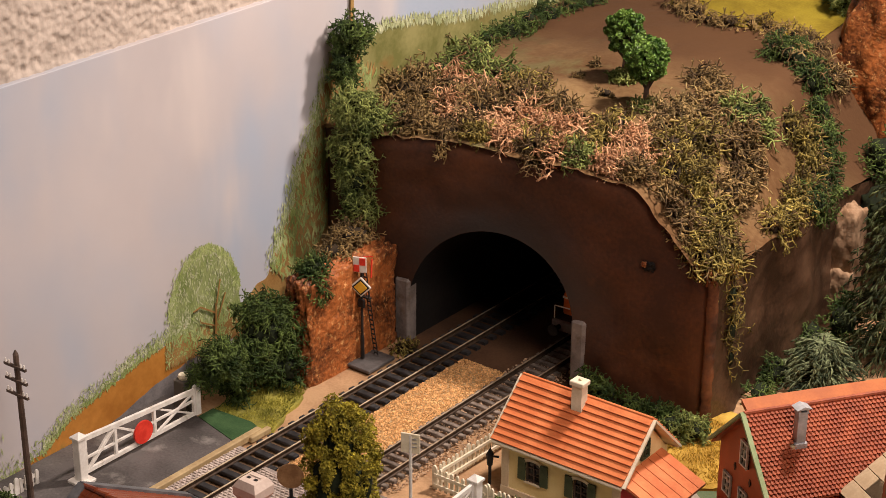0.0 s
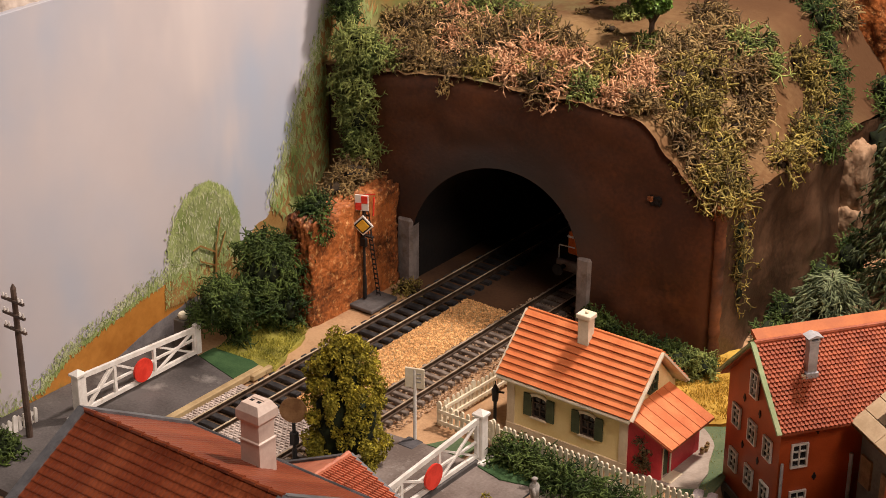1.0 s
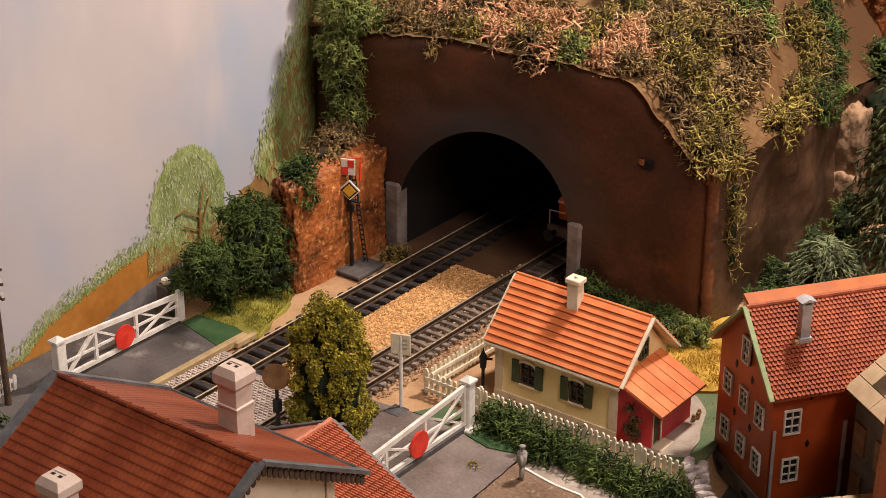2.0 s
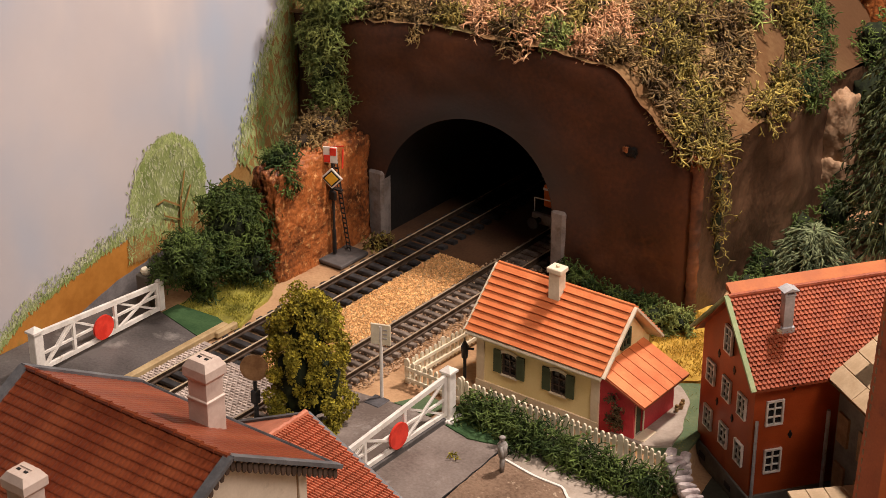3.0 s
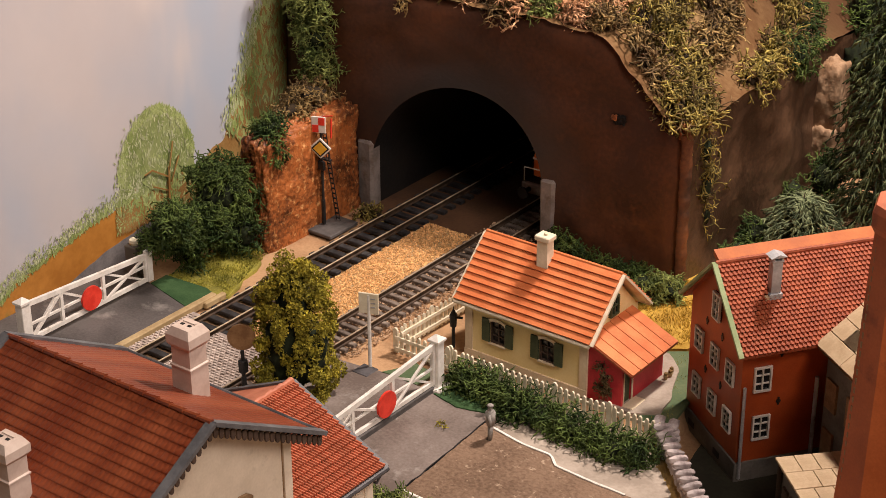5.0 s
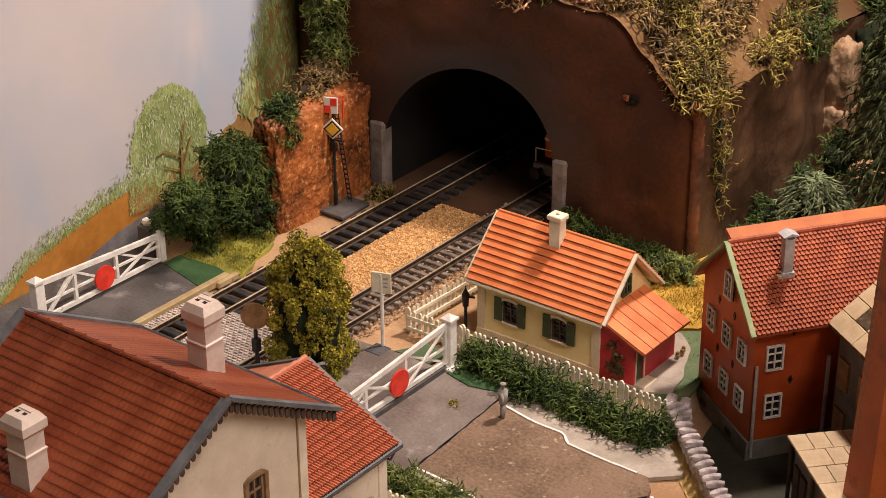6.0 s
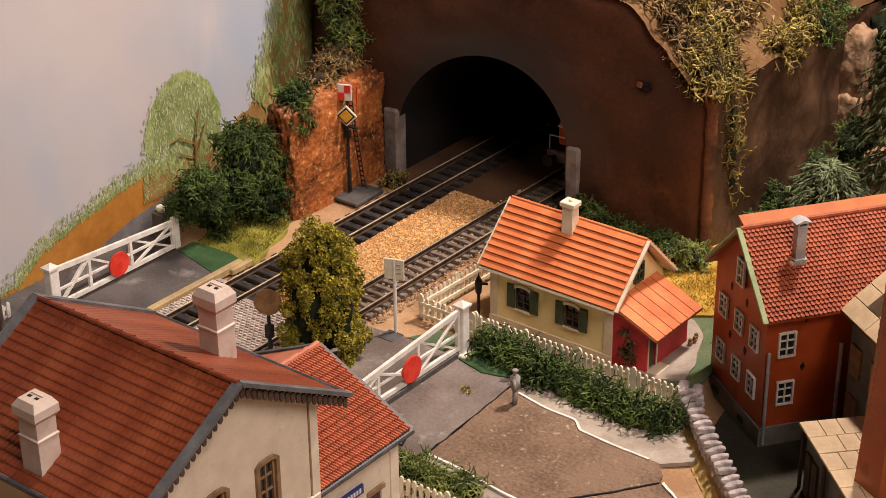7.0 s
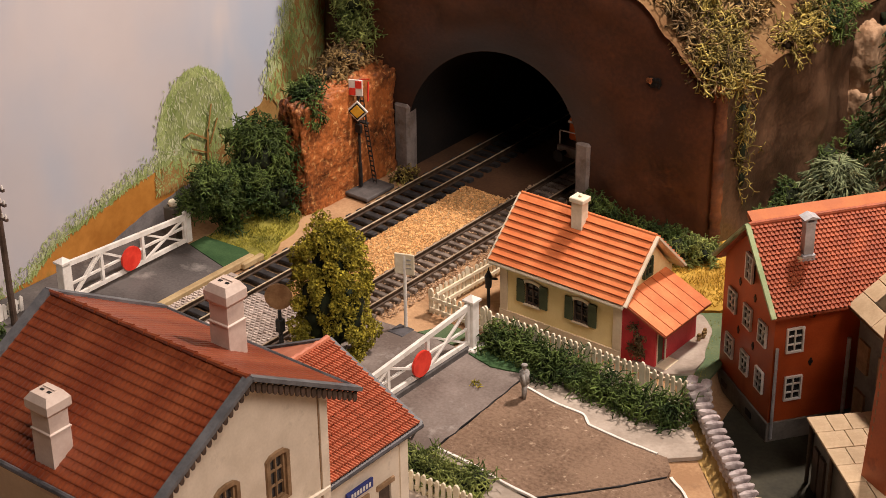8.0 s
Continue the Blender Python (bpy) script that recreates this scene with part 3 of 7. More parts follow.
def painted_landscape():
    ridge = [(-0.300, -0.004), (-0.235, 0.006), (-0.215, 0.018), (-0.185, 0.026), (-0.160, 0.032), (-0.135, 0.036), (-0.120, 0.036)]
    painted_patch("painted_hill", ridge + [(-0.10, 0.0), (-0.30, -0.01)], M["stroke_orange"], 0.0006, 0.003)
    painted_patch("painted_road", [(-0.31, -0.011), (-0.24, -0.006), (-0.19, 0.001), (-0.150, 0.012), (-0.115, 0.018), (-0.10, 0.0), (-0.12, -0.011)], M["stroke_grey"], 0.0010, 0.001)

    def on_ridge(r):
        y, z = along(ridge, r.random())
        return y, z + r.uniform(-0.002, 0.010) * r.random()
    strokes("painted_bushes", 1300, on_ridge, 0.0018, M["stroke_green"], 0.0012, 0.5, 3)
    strokes("painted_bushes", 700, lambda r: (lambda q: (q[0], q[1] + 0.003))(on_ridge(r)), 0.0014, M["stroke_pale"], 0.0016, 0.5, 4)
    # the painted round tree by the road
    crown = [(-0.137, 0.022), (-0.134, 0.050), (-0.125, 0.072), (-0.110, 0.083), (-0.094, 0.081), (-0.082, 0.064), (-0.078, 0.040), (-0.082, 0.020)]
    painted_patch("painted_tree", crown, M["stroke_green"], 0.0009, 0.004, 1.0)

    def in_crown(r):
        while True:
            y, z = r.uniform(-0.140, -0.074), r.uniform(0.012, 0.088)
            if ((y + 0.108) / 0.031) ** 2 + ((z - 0.048) / 0.037) ** 2 < r.uniform(0.4, 1.15):
                return y, z
    strokes("painted_leaves", 500, in_crown, 0.0018, M["stroke_green"], 0.0012, 0.35, 5)
    def crown_rim(r):
        a = r.uniform(0.0, math.pi)
        return -0.107 + 0.0275 * math.cos(a) * r.uniform(0.88, 1.08), 0.047 + 0.0355 * math.sin(a) * r.uniform(0.90, 1.05)
    strokes("painted_leaves", 900, crown_rim, 0.0020, M["stroke_pale"], 0.0014, 0.6, 16)
    strokes("painted_leaves", 700, crown_rim, 0.0022, M["stroke_green"], 0.0016, 0.6, 19)
    strokes("painted_leaves", 700, in_crown, 0.0016, M["stroke_pale"], 0.0016, 0.45, 6)
    bm = bmesh.new()
    for a, b, w in (((-0.101, 0.022), (-0.099, 0.046), 0.0014), ((-0.099, 0.044), (-0.095, 0.060), 0.0009), ((-0.100, 0.040), (-0.112, 0.048), 0.0010), ((-0.112, 0.048), (-0.118, 0.047), 0.0008), ((-0.101, 0.032), (-0.112, 0.038), 0.0008), ((-0.098, 0.036), (-0.091, 0.050), 0.0008)):
        slab(bm, (WALL + 0.0018, *a), (WALL + 0.0018, *b), w, 0.0004, (1, 0, 0))
    part("painted_trunk", bm, M["stroke_brown"], BOARD)
    strokes("painted_leaves", 900, lambda r: (r.uniform(-0.140, -0.076), 0.020 + abs(r.gauss(0, 0.009))), 0.0026, M["stroke_green"], 0.0020, 0.6, 20)
    strokes("painted_leaves", 500, lambda r: (r.uniform(-0.140, -0.076), 0.018 + abs(r.gauss(0, 0.008))), 0.0022, M["stroke_brown"], 0.0022, 0.6, 21)
    # the painted slope that climbs to the hilltop
    edge = [(-0.085, 0.030), (-0.070, 0.040), (-0.052, 0.047), (-0.044, 0.060), (-0.030, 0.083), (-0.022, 0.104), (-0.008, 0.128), (0.002, 0.150), (0.014, 0.165), (0.030, 0.176)]
    painted_patch("painted_slope", edge + [(0.06, 0.15), (0.03, 0.0), (-0.085, 0.0)], M["stroke_brown"], 0.0007, 0.002, 2.0)
    painted_patch("painted_slope", [(-0.040, 0.060), (-0.030, 0.080), (-0.022, 0.104), (-0.008, 0.128), (0.004, 0.150), (0.012, 0.120), (-0.012, 0.075), (-0.03, 0.052)], M["stroke_green"], 0.0013, 0.003, 3.0)

    def on_edge(r):
        y, z = along(edge, r.uniform(0.30, 1.0))
        return y + r.gauss(0.001, 0.0035), z + r.gauss(-0.002, 0.004)
    strokes("painted_leaves", 1500, on_edge, 0.0026, M["stroke_green"], 0.0018, 0.35, 7)
    strokes("painted_leaves", 1100, lambda r: (lambda q: (q[0] - 0.003, q[1] + 0.001))(on_edge(r)), 0.0019, M["stroke_pale"], 0.0022, 0.35, 8)

    def on_slope(r):
        y, z = along(edge, r.uniform(0.25, 0.95))
        w = r.random()
        return y + 0.030 * w, z - 0.022 * w
    strokes("painted_grass", 900, on_slope, 0.0042, M["stroke_brown"], 0.0024, 0.4, 17)
    strokes("painted_grass", 700, on_slope, 0.0038, M["stroke_green"], 0.0026, 0.4, 18)
    # painted meadow along the hilltop
    top = [(0.030, 0.150), (0.035, 0.172), (0.060, 0.178), (0.090, 0.174), (0.120, 0.168), (0.150, 0.163), (0.20, 0.160), (0.26, 0.152), (0.32, 0.150)]
    painted_patch("painted_meadow", top + [(0.32, 0.12), (0.03, 0.12)], M["meadow_paint"], 0.0008, 0.002, 4.0)
    strokes("painted_grass", 900, lambda r: (lambda q: (q[0], q[1] + r.uniform(-0.003, 0.003)))(along(top, r.uniform(0.1, 0.95))), 0.0026, M["stroke_pale"], 0.0014, 0.25, 9)
    # painted tree at the board's near end
    strokes("painted_leaves", 500, lambda r: (r.gauss(-0.290, 0.008), abs(r.gauss(0.012, 0.016))), 0.0030, M["stroke_green"], 0.0014, 0.5, 10)
    strokes("painted_leaves", 250, lambda r: (r.gauss(-0.290, 0.009), abs(r.gauss(0.016, 0.016))), 0.0026, M["stroke_pale"], 0.0018, 0.5, 11)
    # the painted mast that rises from the hilltop
    bm = bmesh.new()
    slab(bm, (WALL + 0.002, 0.0275, 0.170), (WALL + 0.002, 0.0285, BOARD_TOP), 0.0028, 0.0006, (1, 0, 0))
    part("painted_mast", bm, M["stroke_brown"], BOARD)


painted_landscape()


# ---- the hill with its tunnel ----
def lerp_table(tab, x):
    for (a, va), (b, vb) in zip(tab, tab[1:]):
        if x <= b:
            return va + (vb - va) * max(0.0, (x - a) / (b - a))
    return tab[-1][1]


FRONT_TOP = [(-0.152, 0.128), (-0.101, 0.1325), (-0.073, 0.1350), (-0.038, 0.1372), (-0.008, 0.1375), (0.020, 0.1365), (0.056, 0.1365), (0.0635, 0.1325), (0.072, 0.124), (0.0771, 0.117), (0.0873, 0.1075), (0.0953, 0.0995), (0.105, 0.0925), (0.112, 0.0895)]


def face_y(x):
    return 0.012 + 0.085 * x


ARCH_X, ARCH_W, SPRING, ARCH_H = -0.0315, 0.0565, 0.030, 0.057


def arch(k, n, grow=0.0):
    """Point k of n along the opening's outline, from the left foot over the crown to the right foot."""
    side = n // 5
    if k < side:
        return ARCH_X - ARCH_W - grow, SPRING * k / side
    if k > n - side:
        return ARCH_X + ARCH_W + grow, SPRING * (n - k) / side
    a = math.pi * (1 - (k - side) / (n - 2 * side))
    return ARCH_X + 0.008 * math.sin(a) + (ARCH_W + grow) * math.cos(a), SPRING + (ARCH_H + grow) * math.sin(a)


def hill():
    hill_ob = thing("tunnel_hill", (0, 0, 0), 0, "brown plaster hill with a dark tunnel mouth and mossy top", "hill", kind="structure")
    n, rings = 80, 22
    # front face, spun between the opening and the outline
    outer = []
    for k in range(n + 1):
        t = k / n
        if t < 0.25:
            outer.append((-0.150, lerp_table(FRONT_TOP, -0.150) * t / 0.25))
        elif t < 0.72:
            x = -0.150 + (0.1105 + 0.150) * (t - 0.25) / 0.47
            outer.append((x, lerp_table(FRONT_TOP, x)))
        else:
            outer.append((0.1105, 0.0885 * (1 - (t - 0.72) / 0.28)))
    vs, fs = [], []
    for r in range(rings + 1):
        s = r / rings
        for k in range(n + 1):
            a, o = arch(k, n), outer[k]
            x, z = a[0] + (o[0] - a[0]) * s, a[1] + (o[1] - a[1]) * s
            lump = 0.0035 * wobble((x, 0, z), 26) + 0.0012 * wobble((x, 0, z), 90)
            soft = 0.006 * max(0, s - 0.9) ** 1 * 10 * 0.6
            vs.append((x, face_y(x) + lump * min(1, s * 4) + soft, z))
    for r in range(rings):
        for k in range(n):
            a = r * (n + 1) + k
            fs.append((a, a + n + 1, a + n + 2, a + 1))
    raw("hill_face", vs, fs, M["portal"], hill_ob, "dark brown painted plaster face", smooth=True)
    # tunnel lining, coloured near-black in place of the shade inside
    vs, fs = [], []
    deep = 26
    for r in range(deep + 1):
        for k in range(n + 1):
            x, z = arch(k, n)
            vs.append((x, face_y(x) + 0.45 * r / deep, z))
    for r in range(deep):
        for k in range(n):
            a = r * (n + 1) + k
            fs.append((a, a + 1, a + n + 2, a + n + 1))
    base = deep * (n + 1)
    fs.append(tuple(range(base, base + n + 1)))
    raw("tunnel_lining", vs, fs, M["shade_black"], hill_ob, "tunnel lining with the inner shade painted black", smooth=True)
    for x0, x1, h in ((-0.0985, -0.0866, 0.0415), (0.0248, 0.0345, 0.0450)):
        bm = bmesh.new()
        box(bm, x0, x1, face_y(x0) - 0.0012, face_y(x0) + 0.008, -0.001, h, 0.0016)
        for v in bm.verts:
            v.co += Vector((wobble(v.co, 200), wobble(v.co, 200, 4), 0)) * 0.0006
        part("pillar", bm, M["pillar"], hill_ob, "grey stone pillar at the arch's foot")
    # right flank
    nx, nz = 110, 34
    vs, fs = [], []
    for j in range(nz + 1):
        for i in range(nx + 1):
            y = 0.0235 + 0.30 * i / nx
            top = 0.0895 + 0.0015 * wobble((0, y, 0), 60)
            z = top * j / nz
            ramp = smooth((y - 0.0235) / 0.03)
            x = 0.1107 + ramp * (0.002 - 0.004 * j / nz + 0.0030 * wobble((0, y, z), 30) + 0.003 * math.sin(y * 60)) + 0.0009 * wobble((0, y, z), 110)
            vs.append((x, y, z))
    for j in range(nz):
        for i in range(nx):
            a = j * (nx + 1) + i
            fs.append((a, a + 1, a + nx + 2, a + nx + 1))
    raw("hill_flank", vs, fs, M["side_rock"], hill_ob, "streaky brown-grey plaster flank", smooth=True)
    # hilltop
    nx, ny = 80, 90
    vs, fs = [], []
    for j in range(ny + 1):
        for i in range(nx + 1):
            x = -0.152 + 0.262 * i / nx
            v = j / ny
            y0 = face_y(x) - 0.001
            y = y0 + (0.46 - y0) * v
            z = lerp_table(FRONT_TOP, x) + hill_rise(x, y) + 0.0025 * wobble((x, y, 0), 28) + 0.0008 * wobble((x, y, 0), 120)
            rag = max(0.0, 1 - j / 2)
            vs.append((x, y + rag * 0.0030 * wobble((x, 0, 0), 140), z + 0.0005 + rag * 0.0012 * wobble((x, 3, 0), 170)))
    for j in range(ny):
        for i in range(nx):
            a = j * (nx + 1) + i
            fs.append((a, a + 1, a + nx + 2, a + nx + 1))
    raw("hilltop", vs, fs, M["plateau"], hill_ob, "sandy tan hilltop ground", smooth=True)
    # yellow meadow behind the hedge row
    vs, fs = [], []
    for j in range(25):
        for i in range(41):
            x, y = -0.072 + 0.122 * i / 40, 0.252 + 0.16 * j / 24 + 0.003 * wobble((i, 0, 0), 0.3) + 0.018 * max(0.0, (18 - i) / 18)
            vs.append((x, y, top_z(x, y) + 0.0016 + 0.0025 * wobble((x, y, 0), 28)))
    for j in range(24):
        for i in range(40):
            a = j * 41 + i
            fs.append((a, a + 1, a + 42, a + 41))
    raw("meadow", vs, fs, M["meadow"], hill_ob, "yellow-green scatter meadow", smooth=True)
    return hill_ob


def hill_rise(x, y):
    rise = 0.085 * max(0, y - 0.02) if y < 0.26 else 0.0204 + 0.16 * (y - 0.26)
    return rise * (1 - smooth((x - 0.045) / 0.06))


def top_z(x, y):
    return lerp_table(FRONT_TOP, x) + hill_rise(x, y)


HILL = hill()


def lump_rock(name, centre, size, mat, label, seed, parent=None, category="rock", squared=0.7, rough=0.16, sub=5, crag=0.02, lean=0.0):
    """A craggy boulder: a squared-off ball with ridged relief."""
    bm = bmesh.new()
    vs = bmesh.ops.create_icosphere(bm, subdivisions=sub, radius=1.0)["verts"]
    for v in vs:
        p = v.co.copy()
        m = max(abs(p.x), abs(p.y), abs(p.z))
        p = p.lerp(p / m, squared)
        r = 1 + rough * noise.turbulence(p * 1.6 + Vector((seed, 0, 0)), 4, True) - rough * 0.6 + 0.05 * wobble(p, 6, seed) + crag * (wobble(p, 13, seed + 2) + 0.6 * wobble(p, 27, seed + 5))
        v.co = Vector(centre) + Vector((p.x * size[0], p.y * size[1], p.z * size[2])) * r
        v.co.x += lean * (v.co.z - centre[2])
    return tagged(part(name, bm, mat, parent, smooth=True), label, "" if parent else category, kind="" if parent else "structure")


lump_rock("rock_face", (-0.1045, -0.0395, 0.030), (0.0105, 0.0425, 0.0375), M["red_rock"], "orange-brown craggy rock face beside the tunnel", 2.0, squared=0.85, rough=0.12, sub=6, crag=0.035)
lump_rock("rock", (0.1095, 0.193, 0.052), (0.011, 0.010, 0.029), M["tan_rock"], "tan upright rock behind the hill", 7.0)
lump_rock("rock", (0.1115, 0.190, 0.020), (0.010, 0.010, 0.022), M["tan_rock"], "tan upright rock behind the hill", 9.0)
lump_rock("cliff", (0.112, 0.285, 0.190), (0.048, 0.030, 0.105), M["red_rock"], "tall rust-coloured cliff behind the hill", 4.0, rough=0.22, sub=6, crag=0.025, lean=0.22)
# no hole is cut: a near-black lump stands for its shade
lump_rock("plaster_chip", (0.0716, 0.0185, 0.0895), (0.0040, 0.0012, 0.0028), M["shade_black"], "chipped hole in the plaster, its shade a near-black lump", 5.0, HILL, rough=0.5)
lump_rock("plaster_chip", (0.0690, 0.0178, 0.0905), (0.0018, 0.0010, 0.0016), M["red_rock"], "broken red-brown plaster edge", 6.0, HILL, rough=0.4)
lump_rock("plaster_chip", (0.1090, 0.0235, 0.0905), (0.0026, 0.0022, 0.0050), M["red_rock"], "broken red-brown plaster corner", 8.0, HILL, rough=0.4)
for k, (z, y) in enumerate(((0.071, 0.0240), (0.044, 0.0245), (0.037, 0.0238))):
    lump_rock("plaster_chip", (0.1106, y, z), (0.0006, 0.0006, 0.0007 + 0.0007 * (k % 2)), M["tan_rock"], "pale chip in the plaster corner", 20.0 + k, HILL, sub=2)


def corner_strip():
    """The lighter broken edge where face and flank meet."""
    vs, fs = [], []
    nz = 46
    for j in range(nz + 1):
        z = -0.001 + 0.090 * j / nz
        for i, (x, y) in enumerate(((0.1060, 0.0250), (0.1092, 0.0206), (0.1122, 0.0222), (0.1128, 0.0262))):
            w = 0.0009 * wobble((i, 0, z), 210, 2.0) + 0.0006 * wobble((i, 0, z), 520, 5.0)
            vs.append((x + w, y - abs(w) * 0.6, z))
    for j in range(nz):
        for i in range(3):
            a = j * 4 + i
            fs.append((a, a + 1, a + 5, a + 4))
    raw("hill_edge", vs, fs, M["rock"], HILL, "chipped red-brown plaster edge", smooth=True)


corner_strip()
lump_rock("rock", (0.118, 0.40, 0.075), (0.10, 0.14, 0.075), M["side_rock"], "dark rocky slope behind the conifers", 12.0)


# ---- tracks ----
def track(name, x, y0, y1, pitch, sleeper_w, sleeper_l, mat, rail_mat, label, tunnel_to):
    tr = thing(name, (x, 0, 0), 0, label, "railway track", "tracks")
    bm = bmesh.new()
    box(bm, -sleeper_l / 2, sleeper_l / 2, -sleeper_w / 2, sleeper_w / 2, 0, 0.0022, 0.0003)
    me = mesh_of("sleeper", bm, mat)
    y = y0
    rng = random.Random(int(abs(x) * 1e4))
    while y < tunnel_to:
        shared("sleeper", me, tr, pose(rng.gauss(0, 0.0002), y, 0, 0, 0, rng.gauss(0, 0.5)))
        y += pitch
    for s in (-1, 1):
        bm = bmesh.new()
        prism(bm, [(s * 0.00825 + a, b) for a, b in ((-0.0011, 0.0022), (0.0011, 0.0022), (0.0009, 0.0026), (0.00025, 0.0029), (0.00025, 0.0041), (0.0006, 0.0043), (0.0006, 0.005), (-0.0006, 0.005), (-0.0006, 0.0043), (-0.00025, 0.0041), (-0.00025, 0.0029), (-0.0009, 0.0026))], "y", y0, tunnel_to)
        rail = part("rail", bm, M["rusty_rail"], tr)
        bm = bmesh.new()
        box(bm, s * 0.00825 - 0.00045, s * 0.00825 + 0.00045, y0, tunnel_to, 0.0049, 0.0052)
        part("rail_head", bm, rail_mat, rail, "worn bright running surface")
    return tr


TRACK_A = track("track", -0.060, -0.42, 0.2, 0.0088, 0.0042, 0.0285, M["black_sleeper"], M["rail"], "model railway track with black sleepers and bright rails", 0.40)
TRACK_B = track("track", 0.0, -0.42, 0.2, 0.0068, 0.0030, 0.0265, M["grey_sleeper"], M["worn_rail"], "model railway track with weathered grey-brown sleepers", 0.40)


def pebbles(name, count, area, size, mat, label, seed, z=0.0):
    """Loose stones, each a small chipped solid."""
    rng = random.Random(seed)
    shape = [Vector(v) for v in ((0, 0, 1), (0.9, 0, 0), (0, 0.9, 0), (-0.9, 0, 0), (0, -0.9, 0), (0, 0, -0.7))]
    tri = [(0, 1, 2), (0, 2, 3), (0, 3, 4), (0, 4, 1), (5, 2, 1), (5, 3, 2), (5, 4, 3), (5, 1, 4)]
    vs, fs = [], []
    for _ in range(count):
        x, y = area(rng)
        s = size * rng.uniform(0.6, 1.4)
        q = Euler((rng.uniform(-0.7, 0.7), rng.uniform(-0.7, 0.7), rng.uniform(0, 6.3))).to_matrix()
        k = len(vs)
        for v in shape:
            w = q @ Vector((v.x * s * 1.2, v.y * s * rng.uniform(0.6, 1), v.z * s * 0.8))
            vs.append((x + w.x, y + w.y, z + s * 0.3 + w.z))
        fs += [tuple(k + i for i in t) for t in tri]
    return tagged(raw(name, vs, fs, mat), label, "gravel", kind="stuff")


sheet("ballast_bed", [(-0.045, -0.167), (-0.0135, -0.167), (-0.0135, 0.003), (-0.045, -0.004)], 0.0012, M["kerb"], "sandy bed under the loose ballast", "ballast", 0.002, rough=0.0008)
pebbles("ballast", 9500, lambda r: (r.uniform(-0.0445, -0.0130), r.uniform(-0.166, 0.003)), 0.00074, M["ballast"], "loose light tan ballast between the tracks", 5, 0.0012)
pebbles("track_ballast", 3600, lambda r: (r.uniform(-0.016, 0.019), r.uniform(-0.26, 0.03)), 0.0008, M["grey_ballast"], "brown-grey ballast between the sleepers", 6, 0.0002)
# the floor's dark tone carries the shade from the portal inwards
sheet("tunnel_floor", [(-0.088, -0.006), (-0.045, -0.006), (-0.0135, 0.001), (0.025, 0.004), (0.025, 0.44), (-0.088, 0.44)], 0.0002, M["shaded_dust"], "brown dusty floor inside the tunnel, darkened for its shade", "floor", 0.001)


def crossing():
    """Kerb beam, stone setts and boards where the road crosses the rails."""
    bm = bmesh.new()
    box(bm, -0.0830, -0.0790, -0.30, -0.139, 0, 0.0046, 0.0006)
    tagged(part("kerb", bm, M["kerb"]), "tan wooden kerb beam along the track", "kerb", kind="structure")
    bm = bmesh.new()
    box(bm, -0.080, -0.0768, -0.150, -0.134, 0, 0.0036, 0.0005)
    tagged(part("kerb", bm, M["kerb"]), "short tan kerb end beside the turf", "kerb", kind="structure")
    for name, x0, x1, y0, y1 in (("setts", -0.0765, -0.0700, -0.34, -0.16), ("setts", -0.0500, -0.0105, -0.34, -0.168), ("setts", -0.0065, 0.0065, -0.34, -0.205)):
        floor_ob = thing(name, (0, 0, 0), 0, "grey stone setts of the level crossing", "setts", kind="structure")
        vs, fs = [], []
        rng = random.Random(int(-x0 * 1e5))
        w, d = 0.0031, 0.0021
        j, y = 0, y0
        while y + d <= y1:
            x = x0 - (0.5 * w if j % 2 else 0)
            while x < x1 - 0.0006:
                a, b = max(x, x0) + 0.0002, min(x + w, x1) - 0.0002
                if b - a > 0.0006:
                    h = 0.0040 + rng.uniform(-0.0003, 0.0003)
                    c = 0.0003
                    k = len(vs)
                    vs += [(a, y, 0), (b, y, 0), (b, y + d - 0.0004, 0), (a, y + d - 0.0004, 0), (a + c, y + c, h), (b - c, y + c, h), (b - c, y + d - 0.0004 - c, h), (a + c, y + d - 0.0004 - c, h)]
                    fs += [(k + 4, k + 5, k + 6, k + 7), (k, k + 1, k + 5, k + 4), (k + 1, k + 2, k + 6, k + 5), (k + 2, k + 3, k + 7, k + 6), (k + 3, k, k + 4, k + 7)]
                x += w
            y += d
            j += 1
        raw("sett", vs, fs, M["sett"], floor_ob, kind="stuff")
        bm = bmesh.new()
        box(bm, x0, x1, y0, y1, 0, 0.0034)
        part("grout", bm, M["grout"], floor_ob)


M["grout"] = material("grout", (0.30, 0.245, 0.215), (0.42, 0.355, 0.315), 200, 0.9, 0.3, 1500)
M["sett"] = material("sett", (0.40, 0.325, 0.275), (0.60, 0.51, 0.44), 200, 0.75, 0.3, 1500, island=0.25)
crossing()


